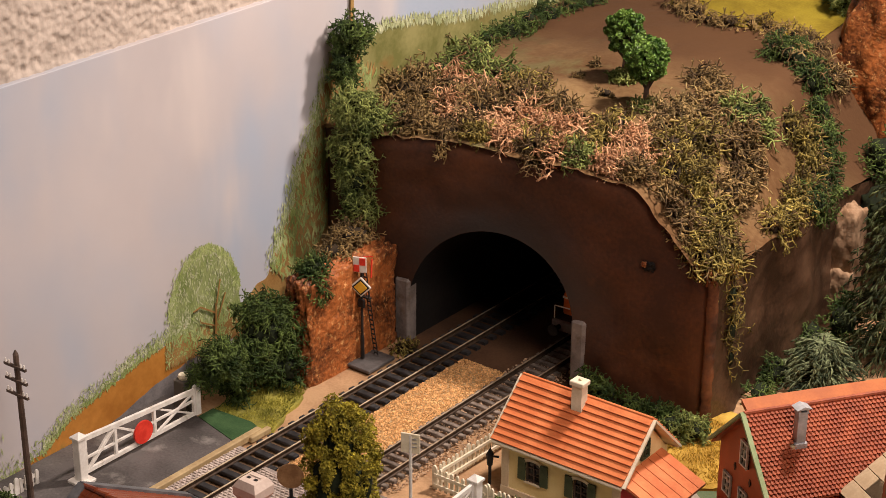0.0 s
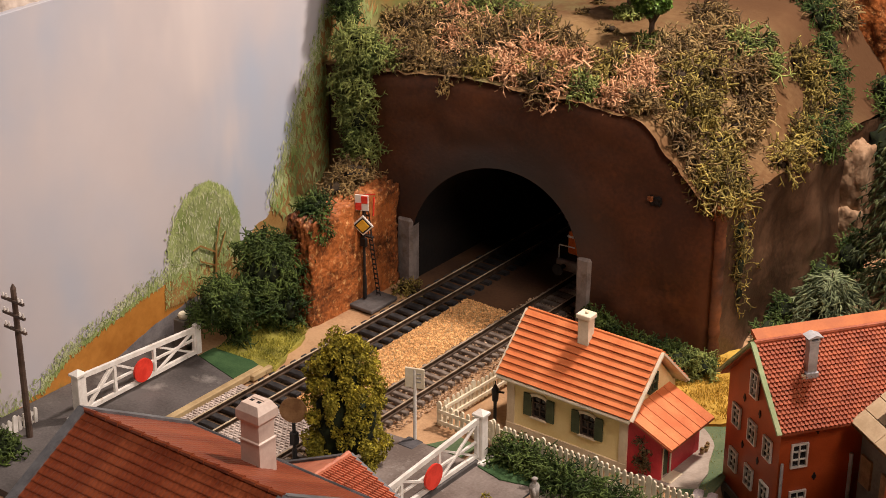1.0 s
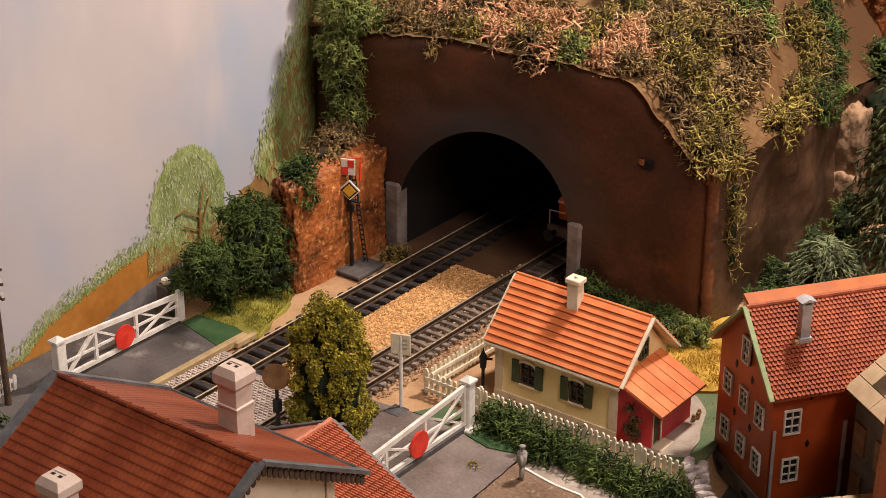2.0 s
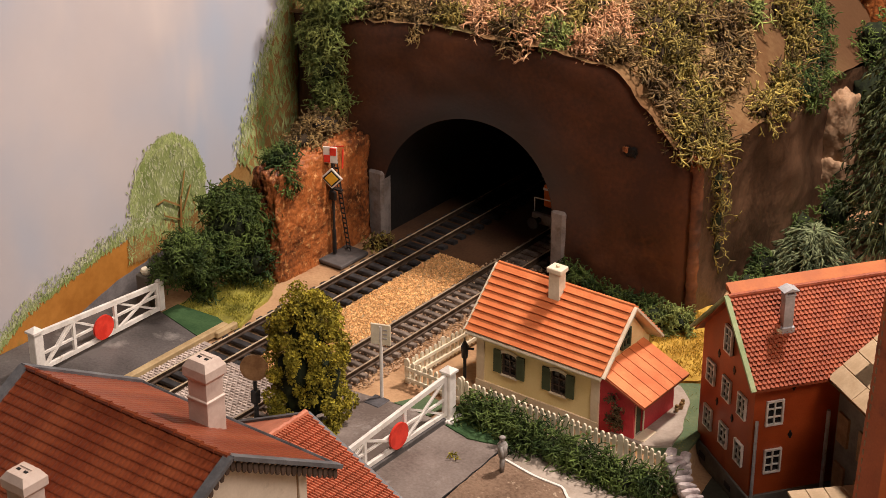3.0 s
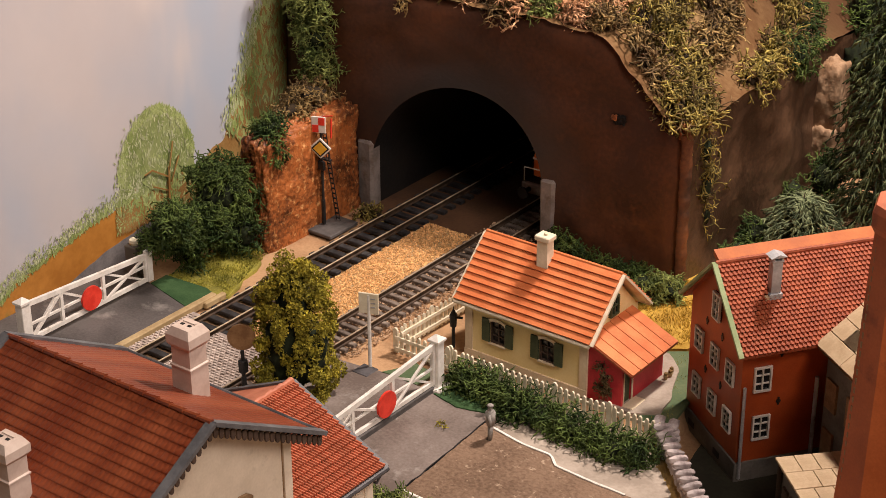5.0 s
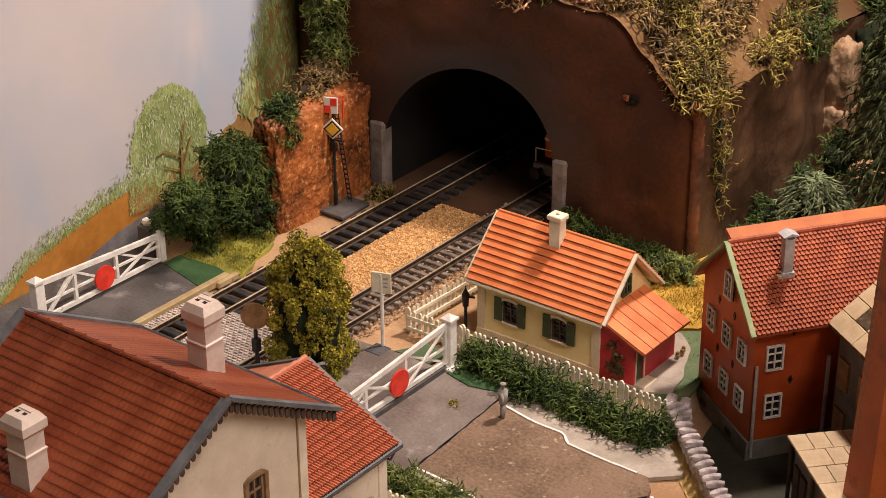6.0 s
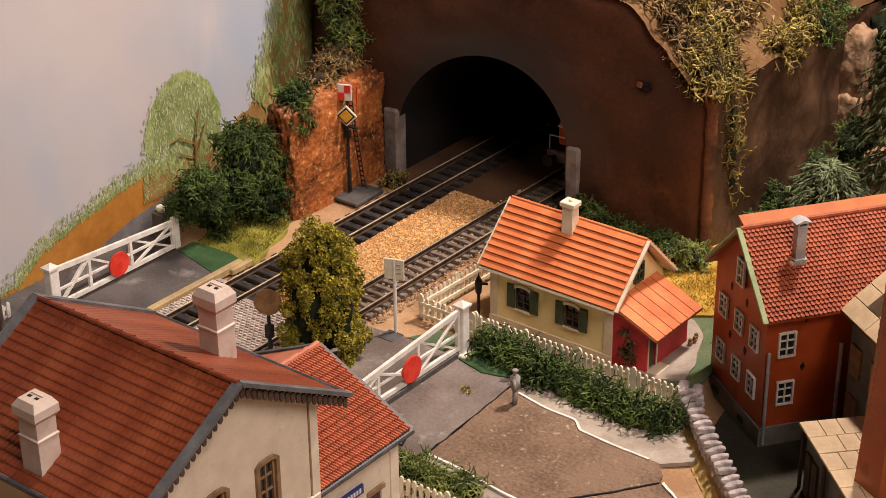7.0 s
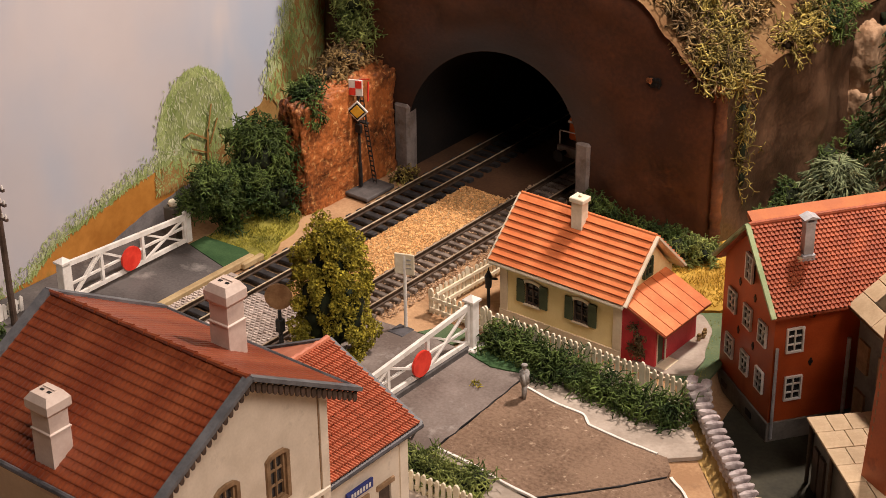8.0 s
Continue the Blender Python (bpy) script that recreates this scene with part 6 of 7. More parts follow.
def moss_patch(spots, count, mat, label, seed, r=0.012, h=0.0075, dark="shade_brown", length=0.0112, thick=0.00066):
    """Moss lying in mounds over the hilltop and its brow: spots as (x, y)."""
    rng = random.Random(seed)
    made = []
    for x, y in spots:
        q = r * rng.uniform(0.8, 1.2)
        made.append((x, y, on_top(x, y) + h * 0.25, q, q * rng.uniform(0.85, 1.2), h * rng.uniform(0.8, 1.2)))
    return bush("moss", made, count, mat, label, "moss", length, thick, 0, seed, dark, "moss on the hill")


moss_patch([(-0.143, 0.085), (-0.140, 0.066), (-0.128, 0.046), (-0.111, 0.042), (-0.108, 0.062)], 1500, M["moss_brown"], "tangled dark brown moss beside the painted board", 31, 0.013, 0.011)
moss_patch([(-0.113, 0.024), (-0.095, 0.022), (-0.122, 0.030), (-0.088, 0.060), (-0.070, 0.052), (-0.063, 0.030)], 1700, M["moss_brown"], "tangled brown dried moss on the hill's brow", 32, 0.013, 0.008)
moss_patch([(-0.065, 0.080), (-0.046, 0.082), (-0.082, 0.070), (-0.052, 0.066), (-0.030, 0.075), (-0.015, 0.072)], 1500, M["moss_brown"], "olive-brown moss behind the pink tufts", 33, 0.010, 0.0055)
moss_patch([(-0.118, 0.088), (-0.112, 0.078)], 420, M["moss_pink"], "small salmon-pink tuft among the brown moss", 34, 0.008, 0.010)
moss_patch([(-0.092, 0.083), (-0.090, 0.045), (-0.083, 0.047), (-0.078, 0.040)], 800, M["moss_pink"], "salmon-pink dyed moss on the brow", 35, 0.009, 0.008)
moss_patch([(-0.045, 0.042), (-0.035, 0.054), (-0.025, 0.048), (-0.039, 0.030), (-0.014, 0.046), (-0.003, 0.050)], 1500, M["moss_pink"], "wide salmon-pink moss cushion on the brow", 36, 0.009, 0.006)
moss_patch([(0.044, 0.034), (0.036, 0.052), (0.030, 0.066), (0.050, 0.042)], 900, M["moss_pink"], "salmon-pink dyed moss at the brow's edge", 37, 0.0085, 0.006)
moss_patch([(-0.150, 0.130), (-0.142, 0.106), (-0.120, 0.118), (-0.108, 0.106), (-0.096, 0.107), (-0.138, 0.138)], 1700, M["moss_green"], "fresh green moss along the painted board", 38, 0.012, 0.009, "shade_green")
moss_patch([(-0.078, 0.100), (-0.063, 0.098)], 400, M["moss_olive"], "low olive moss edging the bare hilltop", 39, 0.009, 0.004)
moss_patch([(-0.142, 0.160), (-0.140, 0.182), (-0.138, 0.200), (-0.134, 0.218), (-0.130, 0.238), (-0.126, 0.255)], 1700, M["bush_green"], "dark green hedge-like moss along the board", 40, 0.012, 0.010, "shade_green", 0.008, 0.0005)
moss_patch([(0.009, 0.061), (-0.020, 0.030), (0.012, 0.078), (0.018, 0.048), (0.000, 0.030)], 1200, M["moss_olive"], "olive and brown moss before the small tree", 41, 0.010, 0.006)
moss_patch([(0.024, 0.104), (0.032, 0.116), (0.042, 0.100), (0.050, 0.112), (0.036, 0.088)], 1200, M["moss_straw"], "pale straw-coloured moss below the small tree", 42, 0.010, 0.005)
moss_patch([(0.024, 0.160), (0.034, 0.152), (0.016, 0.168), (0.044, 0.140)], 800, M["moss_brown"], "dry brown moss behind the small tree", 43, 0.009, 0.005)
moss_patch([(0.064, 0.093), (0.068, 0.076), (0.058, 0.082), (0.056, 0.064), (0.074, 0.060), (0.066, 0.048)], 2200, M["moss_olive"], "thick yellow-green moss on the hill's shoulder", 44, 0.011, 0.010)
moss_patch([(0.086, 0.064), (0.094, 0.058), (0.088, 0.050), (0.098, 0.048), (0.092, 0.040), (0.100, 0.038), (0.106, 0.046), (0.106, 0.036), (0.099, 0.031)], 2300, M["moss_olive"], "olive moss spilling down the hill's shoulder", 45, 0.0090, 0.008)
moss_patch([(0.078, 0.112), (0.081, 0.098), (0.084, 0.085), (0.070, 0.122), (0.066, 0.108)], 1500, M["moss_brown"], "brown moss along the bare channel", 46, 0.0095, 0.008)
moss_patch([(0.070, 0.034), (0.078, 0.033), (0.086, 0.031)], 420, M["moss_brown"], "thin brown moss along the hill's sloping edge", 59, 0.0060, 0.005)
moss_patch([(0.070, 0.141), (0.060, 0.134), (0.064, 0.150)], 700, M["moss_green"], "bluish-green moss among the brown", 47, 0.010, 0.008, "shade_green")
moss_patch([(0.075, 0.171), (0.082, 0.180), (0.093, 0.168), (0.098, 0.150), (0.102, 0.132), (0.105, 0.116), (0.106, 0.100)], 1900, M["moss_olive"], "olive-brown moss along the flank's edge", 48, 0.0085, 0.008)
moss_patch([(0.036, 0.224), (0.046, 0.221), (0.056, 0.219), (0.067, 0.216)], 1500, M["bush_green"], "dark green bush on the hill's far edge", 49, 0.012, 0.013, "shade_green", 0.0075, 0.0005)
moss_patch([(0.077, 0.207), (0.085, 0.197), (0.093, 0.186), (0.100, 0.174), (0.105, 0.160), (0.107, 0.146)], 2200, M["bush_green"], "dark green bushes on the hill's far shoulder", 50, 0.012, 0.012, "shade_green", 0.0075, 0.0005)
moss_patch([(0.062, 0.232), (0.070, 0.240), (0.056, 0.222)], 500, M["moss_straw"], "straw-coloured tufts at the cliff's foot", 55, 0.008, 0.008)
moss_patch([(-0.064, 0.273), (-0.056, 0.266), (-0.048, 0.260), (-0.038, 0.254), (-0.027, 0.250), (-0.013, 0.253), (0.000, 0.257), (0.011, 0.258), (0.022, 0.258), (0.033, 0.256), (0.043, 0.253), (0.052, 0.250)], 1300, M["moss_brown"], "low brown hedge row edging the yellow field", 56, 0.0075, 0.0055, "shade_brown", 0.008, 0.0005)
for k, (x, w, tone, words, hang) in enumerate(((-0.112, 0.012, "moss_green", "green", 0), (-0.090, 0.011, "moss_brown", "brown", 0), (-0.066, 0.010, "moss_brown", "brown", 1), (-0.046, 0.008, "moss_olive", "olive", 0), (-0.026, 0.009, "moss_pink", "salmon-pink", 0), (0.006, 0.006, "moss_pink", "salmon-pink", 1), (-0.008, 0.007, "moss_dark", "dark brown", 1), (0.020, 0.007, "moss_green", "bluish-green", 0), (0.040, 0.009, "moss_pink", "pinkish", 0), (0.055, 0.006, "moss_brown", "brown", 0))):
    z = lerp_table(FRONT_TOP, x)
    clump = [(x, face_y(x) + 0.010, z + 0.0045, w, 0.007, 0.0050)]
    if hang:
        clump.append((x + 0.002, face_y(x) + 0.001, z - 0.003, w * 0.6, 0.003, 0.005))
    bush("moss", clump, 300, M[tone], "tuft of curled " + words + " moss hanging over the brow", "moss", 0.0085, 0.00058, 0.80, 400 + k, "shade_brown", "moss on the hill")
bush("creeper", [(0.1125, 0.042, 0.074, 0.003, 0.008, 0.012), (0.1130, 0.044, 0.052, 0.003, 0.006, 0.012), (0.1130, 0.046, 0.034, 0.002, 0.005, 0.008)], 230, M["moss_olive"], "thin olive moss hanging down the hill's corner", "moss", 0.010, 0.00045, seed=57, dark="shade_green")
bush("bush", [(0.055, 0.002, 0.010, 0.014, 0.010, 0.011), (0.075, 0.004, 0.008, 0.014, 0.010, 0.010), (0.095, 0.006, 0.007, 0.012, 0.010, 0.008), (0.045, 0.006, 0.014, 0.010, 0.008, 0.010)], 2000, M["bush_green"], "low dark green bushes at the hill's foot", length=0.005, seed=45)
bush("bush", [(0.105, -0.002, 0.008, 0.014, 0.012, 0.010), (0.115, 0.004, 0.007, 0.010, 0.010, 0.008)], 1200, M["moss_green"], "low green bush at the hill's corner", length=0.005, seed=46)
bush("bush", [(0.121, 0.070, 0.005, 0.009, 0.014, 0.008), (0.119, 0.092, 0.008, 0.008, 0.013, 0.011), (0.118, 0.140, 0.012, 0.010, 0.014, 0.016), (0.128, 0.158, 0.02, 0.012, 0.014, 0.018)], 2000, M["bush_green"], "dark green undergrowth along the flank", length=0.0055, seed=47)
bush("bush", [(0.120, 0.215, 0.075, 0.022, 0.022, 0.026), (0.140, 0.230, 0.085, 0.020, 0.025, 0.030), (0.110, 0.235, 0.100, 0.020, 0.02, 0.022), (0.16, 0.24, 0.06, 0.03, 0.03, 0.04)], 3600, M["bush_green"], "dark green bushes on the slope behind the hill", length=0.0065, seed=48)


def hedge():
    pts = [(0.0835, -0.1345), (0.0925, -0.1355), (0.1080, -0.1380), (0.1170, -0.1385), (0.1270, -0.1390), (0.1400, -0.1405), (0.1500, -0.1410), (0.1620, -0.1415), (0.1740, -0.1415), (0.1850, -0.1400)]
    rng = random.Random(5)
    blobs = [(x, y + rng.uniform(-0.002, 0.002), 0.0045, 0.0088, 0.0074, 0.0080 + rng.uniform(-0.0020, 0.002)) for x, y in pts]
    bush("hedge", blobs, 3600, M["bush_green"], "dark green moss hedge in front of the white fence", "hedge", 0.0085, 0.00048, 0.8, 51)
    blobs = [(x, y, 0.004, 0.012, 0.010, 0.009) for x, y in ((0.1135, -0.2430), (0.1190, -0.2440), (0.1290, -0.2440), (0.1395, -0.2440))]
    blobs.append((0.1480, -0.2370, 0.004, 0.009, 0.008, 0.008))
    bush("hedge", blobs, 2000, M["moss_green"], "low green hedge beside the station wing", "hedge", 0.0075, 0.00042, 0.8, 52)
    bush("bush", [(-0.122, -0.285, 0.006, 0.014, 0.014, 0.009)], 600, M["bush_green"], "small dark bush at the pole's foot", length=0.0055, seed=53)


hedge()


def leaf_cloud(count, blobs, size, rng, flat=0.6):
    """Many small leaf tufts: bent quads turned every way."""
    seed = blob_seed(blobs)
    vs, fs = [], []
    for _ in range(count):
        p, v = seed(rng)
        q = Euler((rng.uniform(-1.2, 1.2), rng.uniform(-1.2, 1.2), rng.uniform(0, 6.3))).to_matrix()
        s = size * rng.uniform(0.6, 1.4)
        k = len(vs)
        for a in ((-1, 0, 0), (0, -0.6, 0.25), (1, 0, 0), (0, 0.6, 0.25)):
            w = q @ Vector((a[0] * s, a[1] * s, a[2] * s))
            vs.append((p[0] + w.x, p[1] + w.y, p[2] + w.z))
        fs += [(k, k + 1, k + 2), (k, k + 2, k + 3)]
    return vs, fs


def thuja():
    t = thing("tree", (0.0245, -0.1915, 0), 0, "yellow-green foam conifer with a dense knobbly crown", "tree")
    bm = bmesh.new()
    rod(bm, (0, 0, 0), (0.0005, 0, 0.030), 0.0022, 0.0014)
    part("trunk", bm, M["dark_wood"], t)
    rng = random.Random(8)
    blobs = []
    for k in range(170):
        z = 0.004 + 0.072 * (k / 170) ** 0.95
        if z < 0.036:
            r = 0.0205 * math.sin(min(1.0, (z + 0.006) / 0.022) * math.pi / 2) * (1 - 0.40 * max(0.0, (z - 0.020) / 0.016))
        else:
            r = 0.0185 * math.sqrt(max(0.04, 1 - ((z - 0.046) / 0.031) ** 2)) * (1 - 0.25 * max(0.0, (z - 0.05) / 0.026))
        a = k * 2.4 + rng.uniform(-0.3, 0.3)
        b = rng.uniform(0.0024, 0.0046)
        q = rng.uniform(0.66, 1.06)
        blobs.append((math.cos(a) * r * q, math.sin(a) * r * q, z + rng.uniform(-0.003, 0.003), b, b, b * 1.2))
    # dark balls give the gaps in the crown their shade
    core([(0, 0, 0.030, 0.017, 0.017, 0.026), (0, 0, 0.053, 0.011, 0.011, 0.019)], M["shade_green"], t, "crown_shade", 0.80)
    vs, fs = leaf_cloud(27000, blobs, 0.00080, rng)
    raw("crown", vs, fs, M["leaf_thuja"], t, kind="stuff")


thuja()


def hill_tree(name, x, y, tall, wide, seed, label, mat):
    z = on_top(x, y) - 0.001
    t = thing(name, (x, y, z), 0, label, "tree")
    rng = random.Random(seed)
    bm = bmesh.new()
    rod(bm, (0, 0, -0.002), (0.0006, 0, tall * 0.45), 0.0020, 0.0014)
    blobs = []
    for k in range(46):
        u = (k + 0.5) / 46
        a, c = k * 2.4, 1 - 1.75 * u
        ring = math.sqrt(max(0.0, 1 - c * c)) * (1.0 if c > 0 else 0.92)
        q = rng.uniform(0.72, 0.98)
        p = (math.cos(a) * wide * 0.78 * ring * q, math.sin(a) * wide * 0.78 * ring * q, tall * (0.60 + 0.30 * c * q))
        rod(bm, (0.0004, 0, tall * rng.uniform(0.22, 0.42)), p, 0.0007, 0.0003, 5)
        b = wide * rng.uniform(0.17, 0.25)
        blobs.append((*p, b, b, b * 0.9))
    part("trunk", bm, M["dark_wood"], t)
    # one dark ball paints the shade in the middle of the crown
    core([(0, 0, tall * 0.58, wide * 0.7, wide * 0.7, tall * 0.26)], M["shade_green"], t, "crown_shade", 0.62)
    vs, fs = leaf_cloud(7000, blobs, 0.0010, rng)
    raw("crown", vs, fs, mat, t, kind="stuff")
    vs, fs = strands(260, blob_seed([(0, 0, 0.003, 0.010, 0.008, 0.004)]), 0.005, 0.0005, 0.4, rng)
    raw("undergrowth", vs, fs, M["moss_green"], t, kind="stuff")


hill_tree("tree", 0.0120, 0.106, 0.052, 0.0165, 3, "small deciduous tree with glossy green leaves on the hill", M["leaf_glossy"])
hill_tree("tree", -0.022, 0.136, 0.052, 0.0150, 4, "small dark green tree behind the first on the hill", M["leaf_glossy"])
bush("bush", [(0.041, 0.308, top_z(0.041, 0.308) + 0.010, 0.016, 0.016, 0.016)], 1500, M["moss_green"], "round green bush at the field's end", length=0.005, seed=54)


def fir(x, y, z, tall, wide, mat, label, seed, tiers=26, per=26, droop=0.35, needle=0.010, name="fir_tree"):
    """A bottle-brush conifer: a stem with rings of twigs, each feathered with needles."""
    t = thing(name, (x, y, z), 0, label, "tree", "conifers")
    rng = random.Random(seed)
    bm = bmesh.new()
    rod(bm, (0, 0, 0), (0, 0, tall), 0.0020, 0.0004)
    part("trunk", bm, M["dark_wood"], t)
    vs, fs = [], []

    def twig(p, d, ln, r, fall, n=4):
        k = len(vs)
        spots = []
        for i in range(n + 1):
            s = d.orthogonal().normalized() * r * (1 - 0.15 * i)
            u = d.cross(s) * 0.866
            vs.extend((tuple(p + s), tuple(p - s * 0.5 + u), tuple(p - s * 0.5 - u)))
            spots.append((p.copy(), d.copy()))
            if i < n:
                d = (d + Vector((rng.gauss(0, 0.06), rng.gauss(0, 0.06), -fall))).normalized()
                p = p + d * (ln / n)
        for i in range(n):
            for c in range(3):
                e = (c + 1) % 3
                fs.append((k + 3 * i + c, k + 3 * i + e, k + 3 * i + 3 + e, k + 3 * i + 3 + c))
        fs.append((k + 3 * n, k + 3 * n + 1, k + 3 * n + 2))
        return spots
    for i in range(tiers):
        h = 0.05 + 0.93 * i / tiers
        reach = wide * (1 - h) ** (0.65 if tall > 0.05 else 0.42) + wide * 0.10
        n = max(7, int(per * (1 - 0.55 * h)))
        for k in range(n):
            a = k * math.tau / n + i * 0.7 + rng.uniform(-0.2, 0.2)
            z0 = tall * min(1.0, h + rng.uniform(-0.02, 0.03))
            way = Vector((math.cos(a), math.sin(a), rng.uniform(0.1, 0.5))).normalized()
            spots = twig(Vector((0, 0, z0)), way, reach * rng.uniform(0.75, 1.1), needle, droop / 4)
            for p, d in spots[1:]:
                for _ in range(3):
                    side = (d + Vector((rng.gauss(0, 1), rng.gauss(0, 1), rng.gauss(0, 0.7))) * 0.5).normalized()
                    twig(p, side, needle * rng.uniform(5, 9), needle * 0.85, droop / 3, 2)
    raw("needles", vs, fs, mat, t, kind="stuff", smooth=True)


fir(0.158, 0.165, 0, 0.152, 0.036, M["needle"], "tall dark green fir with long drooping needles", 61, 34, 18, 1.1, 0.00058)
fir(0.140, 0.108, 0, 0.032, 0.026, M["needle_pale"], "small rounded grey-green fir with pale tips", 62, 11, 28, 0.7, 0.00060)
fir(0.195, 0.20, 0, 0.14, 0.032, M["needle"], "dark green fir at the wood's edge", 63, 26, 16, 1.0, 0.00058)


def tufts(name, count, where, tall, mat, label, seed, z):
    """Scatter grass: tiny upright blades."""
    rng = random.Random(seed)
    vs, fs = [], []
    for _ in range(count):
        x, y = where(rng)
        h, a = tall * rng.uniform(0.4, 1.3), rng.uniform(0, 6.3)
        dx, dy = math.cos(a) * tall * 0.22, math.sin(a) * tall * 0.22
        lx, ly = rng.gauss(0, 0.6) * h, rng.gauss(0, 0.6) * h
        k = len(vs)
        vs += [(x - dx, y - dy, z - 0.0002), (x + dx, y + dy, z - 0.0002), (x + lx, y + ly, z + h)]
        fs.append((k, k + 1, k + 2))
    tagged(raw(name, vs, fs, mat), label, "grass", kind="stuff")


def clumped(x0, x1, y0, y1, ok):
    def where(rng):
        while True:
            x, y = rng.uniform(x0, x1), rng.uniform(y0, y1)
            if ok(x, y) and wobble((x, y, 0), 110) > rng.uniform(-0.5, 0.35):
                return x, y
    return where


M["blade_gold"] = material("blade_gold", (0.34, 0.20, 0.02), (0.62, 0.42, 0.07), 90, 0.9, 0.0, 900, island=0.4)
M["blade_green"] = material("blade_green", (0.18, 0.18, 0.025), (0.42, 0.38, 0.06), 90, 0.9, 0.0, 900, island=0.4)
tufts("scatter_grass", 9000, clumped(0.095, 0.163, -0.046, 0.030, lambda x, y: y > -0.046 + max(0, (x - 0.135)) * 1.0 and x < 0.151 + (y + 0.036) * 0.3), 0.0014, M["blade_gold"], "golden scatter grass on the field", 71, 0.0012)
tufts("scatter_grass", 6000, clumped(-0.120, -0.074, -0.141, -0.082, lambda x, y: x < -0.077 - max(0, y + 0.135) * 0.33), 0.0015, M["blade_green"], "yellow-green scatter grass beside the bush", 72, 0.0008)
tufts("scatter_grass", 1500, clumped(0.14, 0.183, -0.116, -0.02, lambda x, y: x > 0.150 and x < 0.178), 0.0007, M["blade_green"], "sparse scatter grass on the lawn", 73, 0.0006)
bush("moss", [(-0.074, -0.008, 0.0015, 0.008, 0.006, 0.003), (-0.083, -0.010, 0.002, 0.006, 0.006, 0.004)], 160, M["moss_olive"], "small tuft of dry moss beside the rail", "moss", 0.006, seed=81, dark="shade_brown")
for k, (x, y, r) in enumerate(((-0.068, 0.118, 0.0045), (-0.050, 0.128, 0.003), (-0.020, 0.112, 0.006), (-0.052, 0.150, 0.003))):
    bush("moss", [(x, y, on_top(x, y) + 0.001, r, r, r * 0.6)], 60, M["moss_brown"], "tiny dry tuft on the bare hilltop", "moss", 0.004, seed=90 + k, dark="shade_brown")


# ---- crossing gates, fences, signals and other small things ----
def gate(name, x, y0, y1, post_at, label, z=0.0, disc=0.5):
    """A white boom gate along y with lattice bracing, a red disc and its post."""
    g = thing(name, (x, y0, z), 0, label, "level crossing gate", "crossing gates")
    L = y1 - y0
    top0, top1 = 0.0195, 0.0255
    lo = 0.0045
    if post_at > 0:
        rail_top = lambda y: top0 + (top1 - top0) * y / L
    else:
        rail_top = lambda y: top1 - (top1 - top0) * y / L
    t = 0.0016
    bm = bmesh.new()
    slab(bm, (0, 0, rail_top(0) - 0.001), (0, L, rail_top(L) - 0.001), 0.0018, 0.0026)
    part("top_rail", bm, M["white_paint"], g)
    bm = bmesh.new()
    slab(bm, (0, 0, lo), (0, L, lo), 0.0018, 0.0022)
    part("bottom_rail", bm, M["white_paint"], g)
    bm = bmesh.new()
    slab(bm, (0, 0, 0.0125), (0, L, 0.0125), 0.0012, 0.0012)
    part("middle_rail", bm, M["white_paint"], g)
    for y in (0.0009, L * 0.27, L * 0.62, L - 0.0009):
        bm = bmesh.new()
        slab(bm, (0, y, lo - 0.001), (0, y, rail_top(y)), 0.0016, 0.0018, (0, 1, 0))
        part("stile", bm, M["white_paint"], g)
    for a, b in ((0.02, 0.27), (0.62, 0.27), (0.62, 0.98)):
        bm = bmesh.new()
        up = (a * L, lo), (b * L, rail_top(b * L) - 0.002)
        slab(bm, (0.0002, *up[0]), (0.0002, *up[1]), 0.0011, 0.0013, (1, 0, 0))
        part("brace", bm, M["white_paint"], g)
    for a, b in ((0.98, 0.64), (0.02, 0.25)):
        bm = bmesh.new()
        slab(bm, (-0.0004, a * L, lo), (-0.0004, b * L, rail_top(b * L) - 0.002), 0.0010, 0.0012, (1, 0, 0))
        part("brace", bm, M["white_paint"], g)
    bm = bmesh.new()
    rod(bm, (0.0010, L * disc, 0.0110), (0.0022, L * disc, 0.0110), 0.0068, seg=28)
    part("disc", bm, M["red_paint"], g, "round red warning disc")
    if post_at < 0:
        bm = bmesh.new()
        box(bm, -0.0017, 0.0017, L - 0.0004, L + 0.0034, lo - 0.0015, rail_top(L) + 0.0016, 0.0003)
        part("end_stile", bm, M["white_paint"], g, "thick white end stile")
    y = L + 0.0028 if post_at > 0 else -0.0028
    bm = bmesh.new()
    box(bm, -0.0026, 0.0026, y - 0.0026, y + 0.0026, -0.001, 0.0262, 0.0003)
    post = part("post", bm, M["white_paint"], g, "square white gate post")
    bm = bmesh.new()
    ring = [bm.verts.new((sx * 0.0034, y + sy * 0.0034, zz)) for zz in (0.0262, 0.0274) for sx, sy in ((-1, -1), (1, -1), (1, 1), (-1, 1))]
    tip = bm.verts.new((0, y, 0.0296))
    bm.faces.new(ring[:4][::-1])
    for k in range(4):
        bm.faces.new((ring[k], ring[(k + 1) % 4], ring[4 + (k + 1) % 4], ring[4 + k]))
        bm.faces.new((ring[4 + k], ring[4 + (k + 1) % 4], tip))
    part("post_cap", bm, M["white_paint"], post)
    bm = bmesh.new()
    box(bm, -0.0055, 0.0055, y - 0.0055, y + 0.0055, -0.001, 0.0016, 0.0004)
    part("post_base", bm, M["white_paint"], post)
    return g


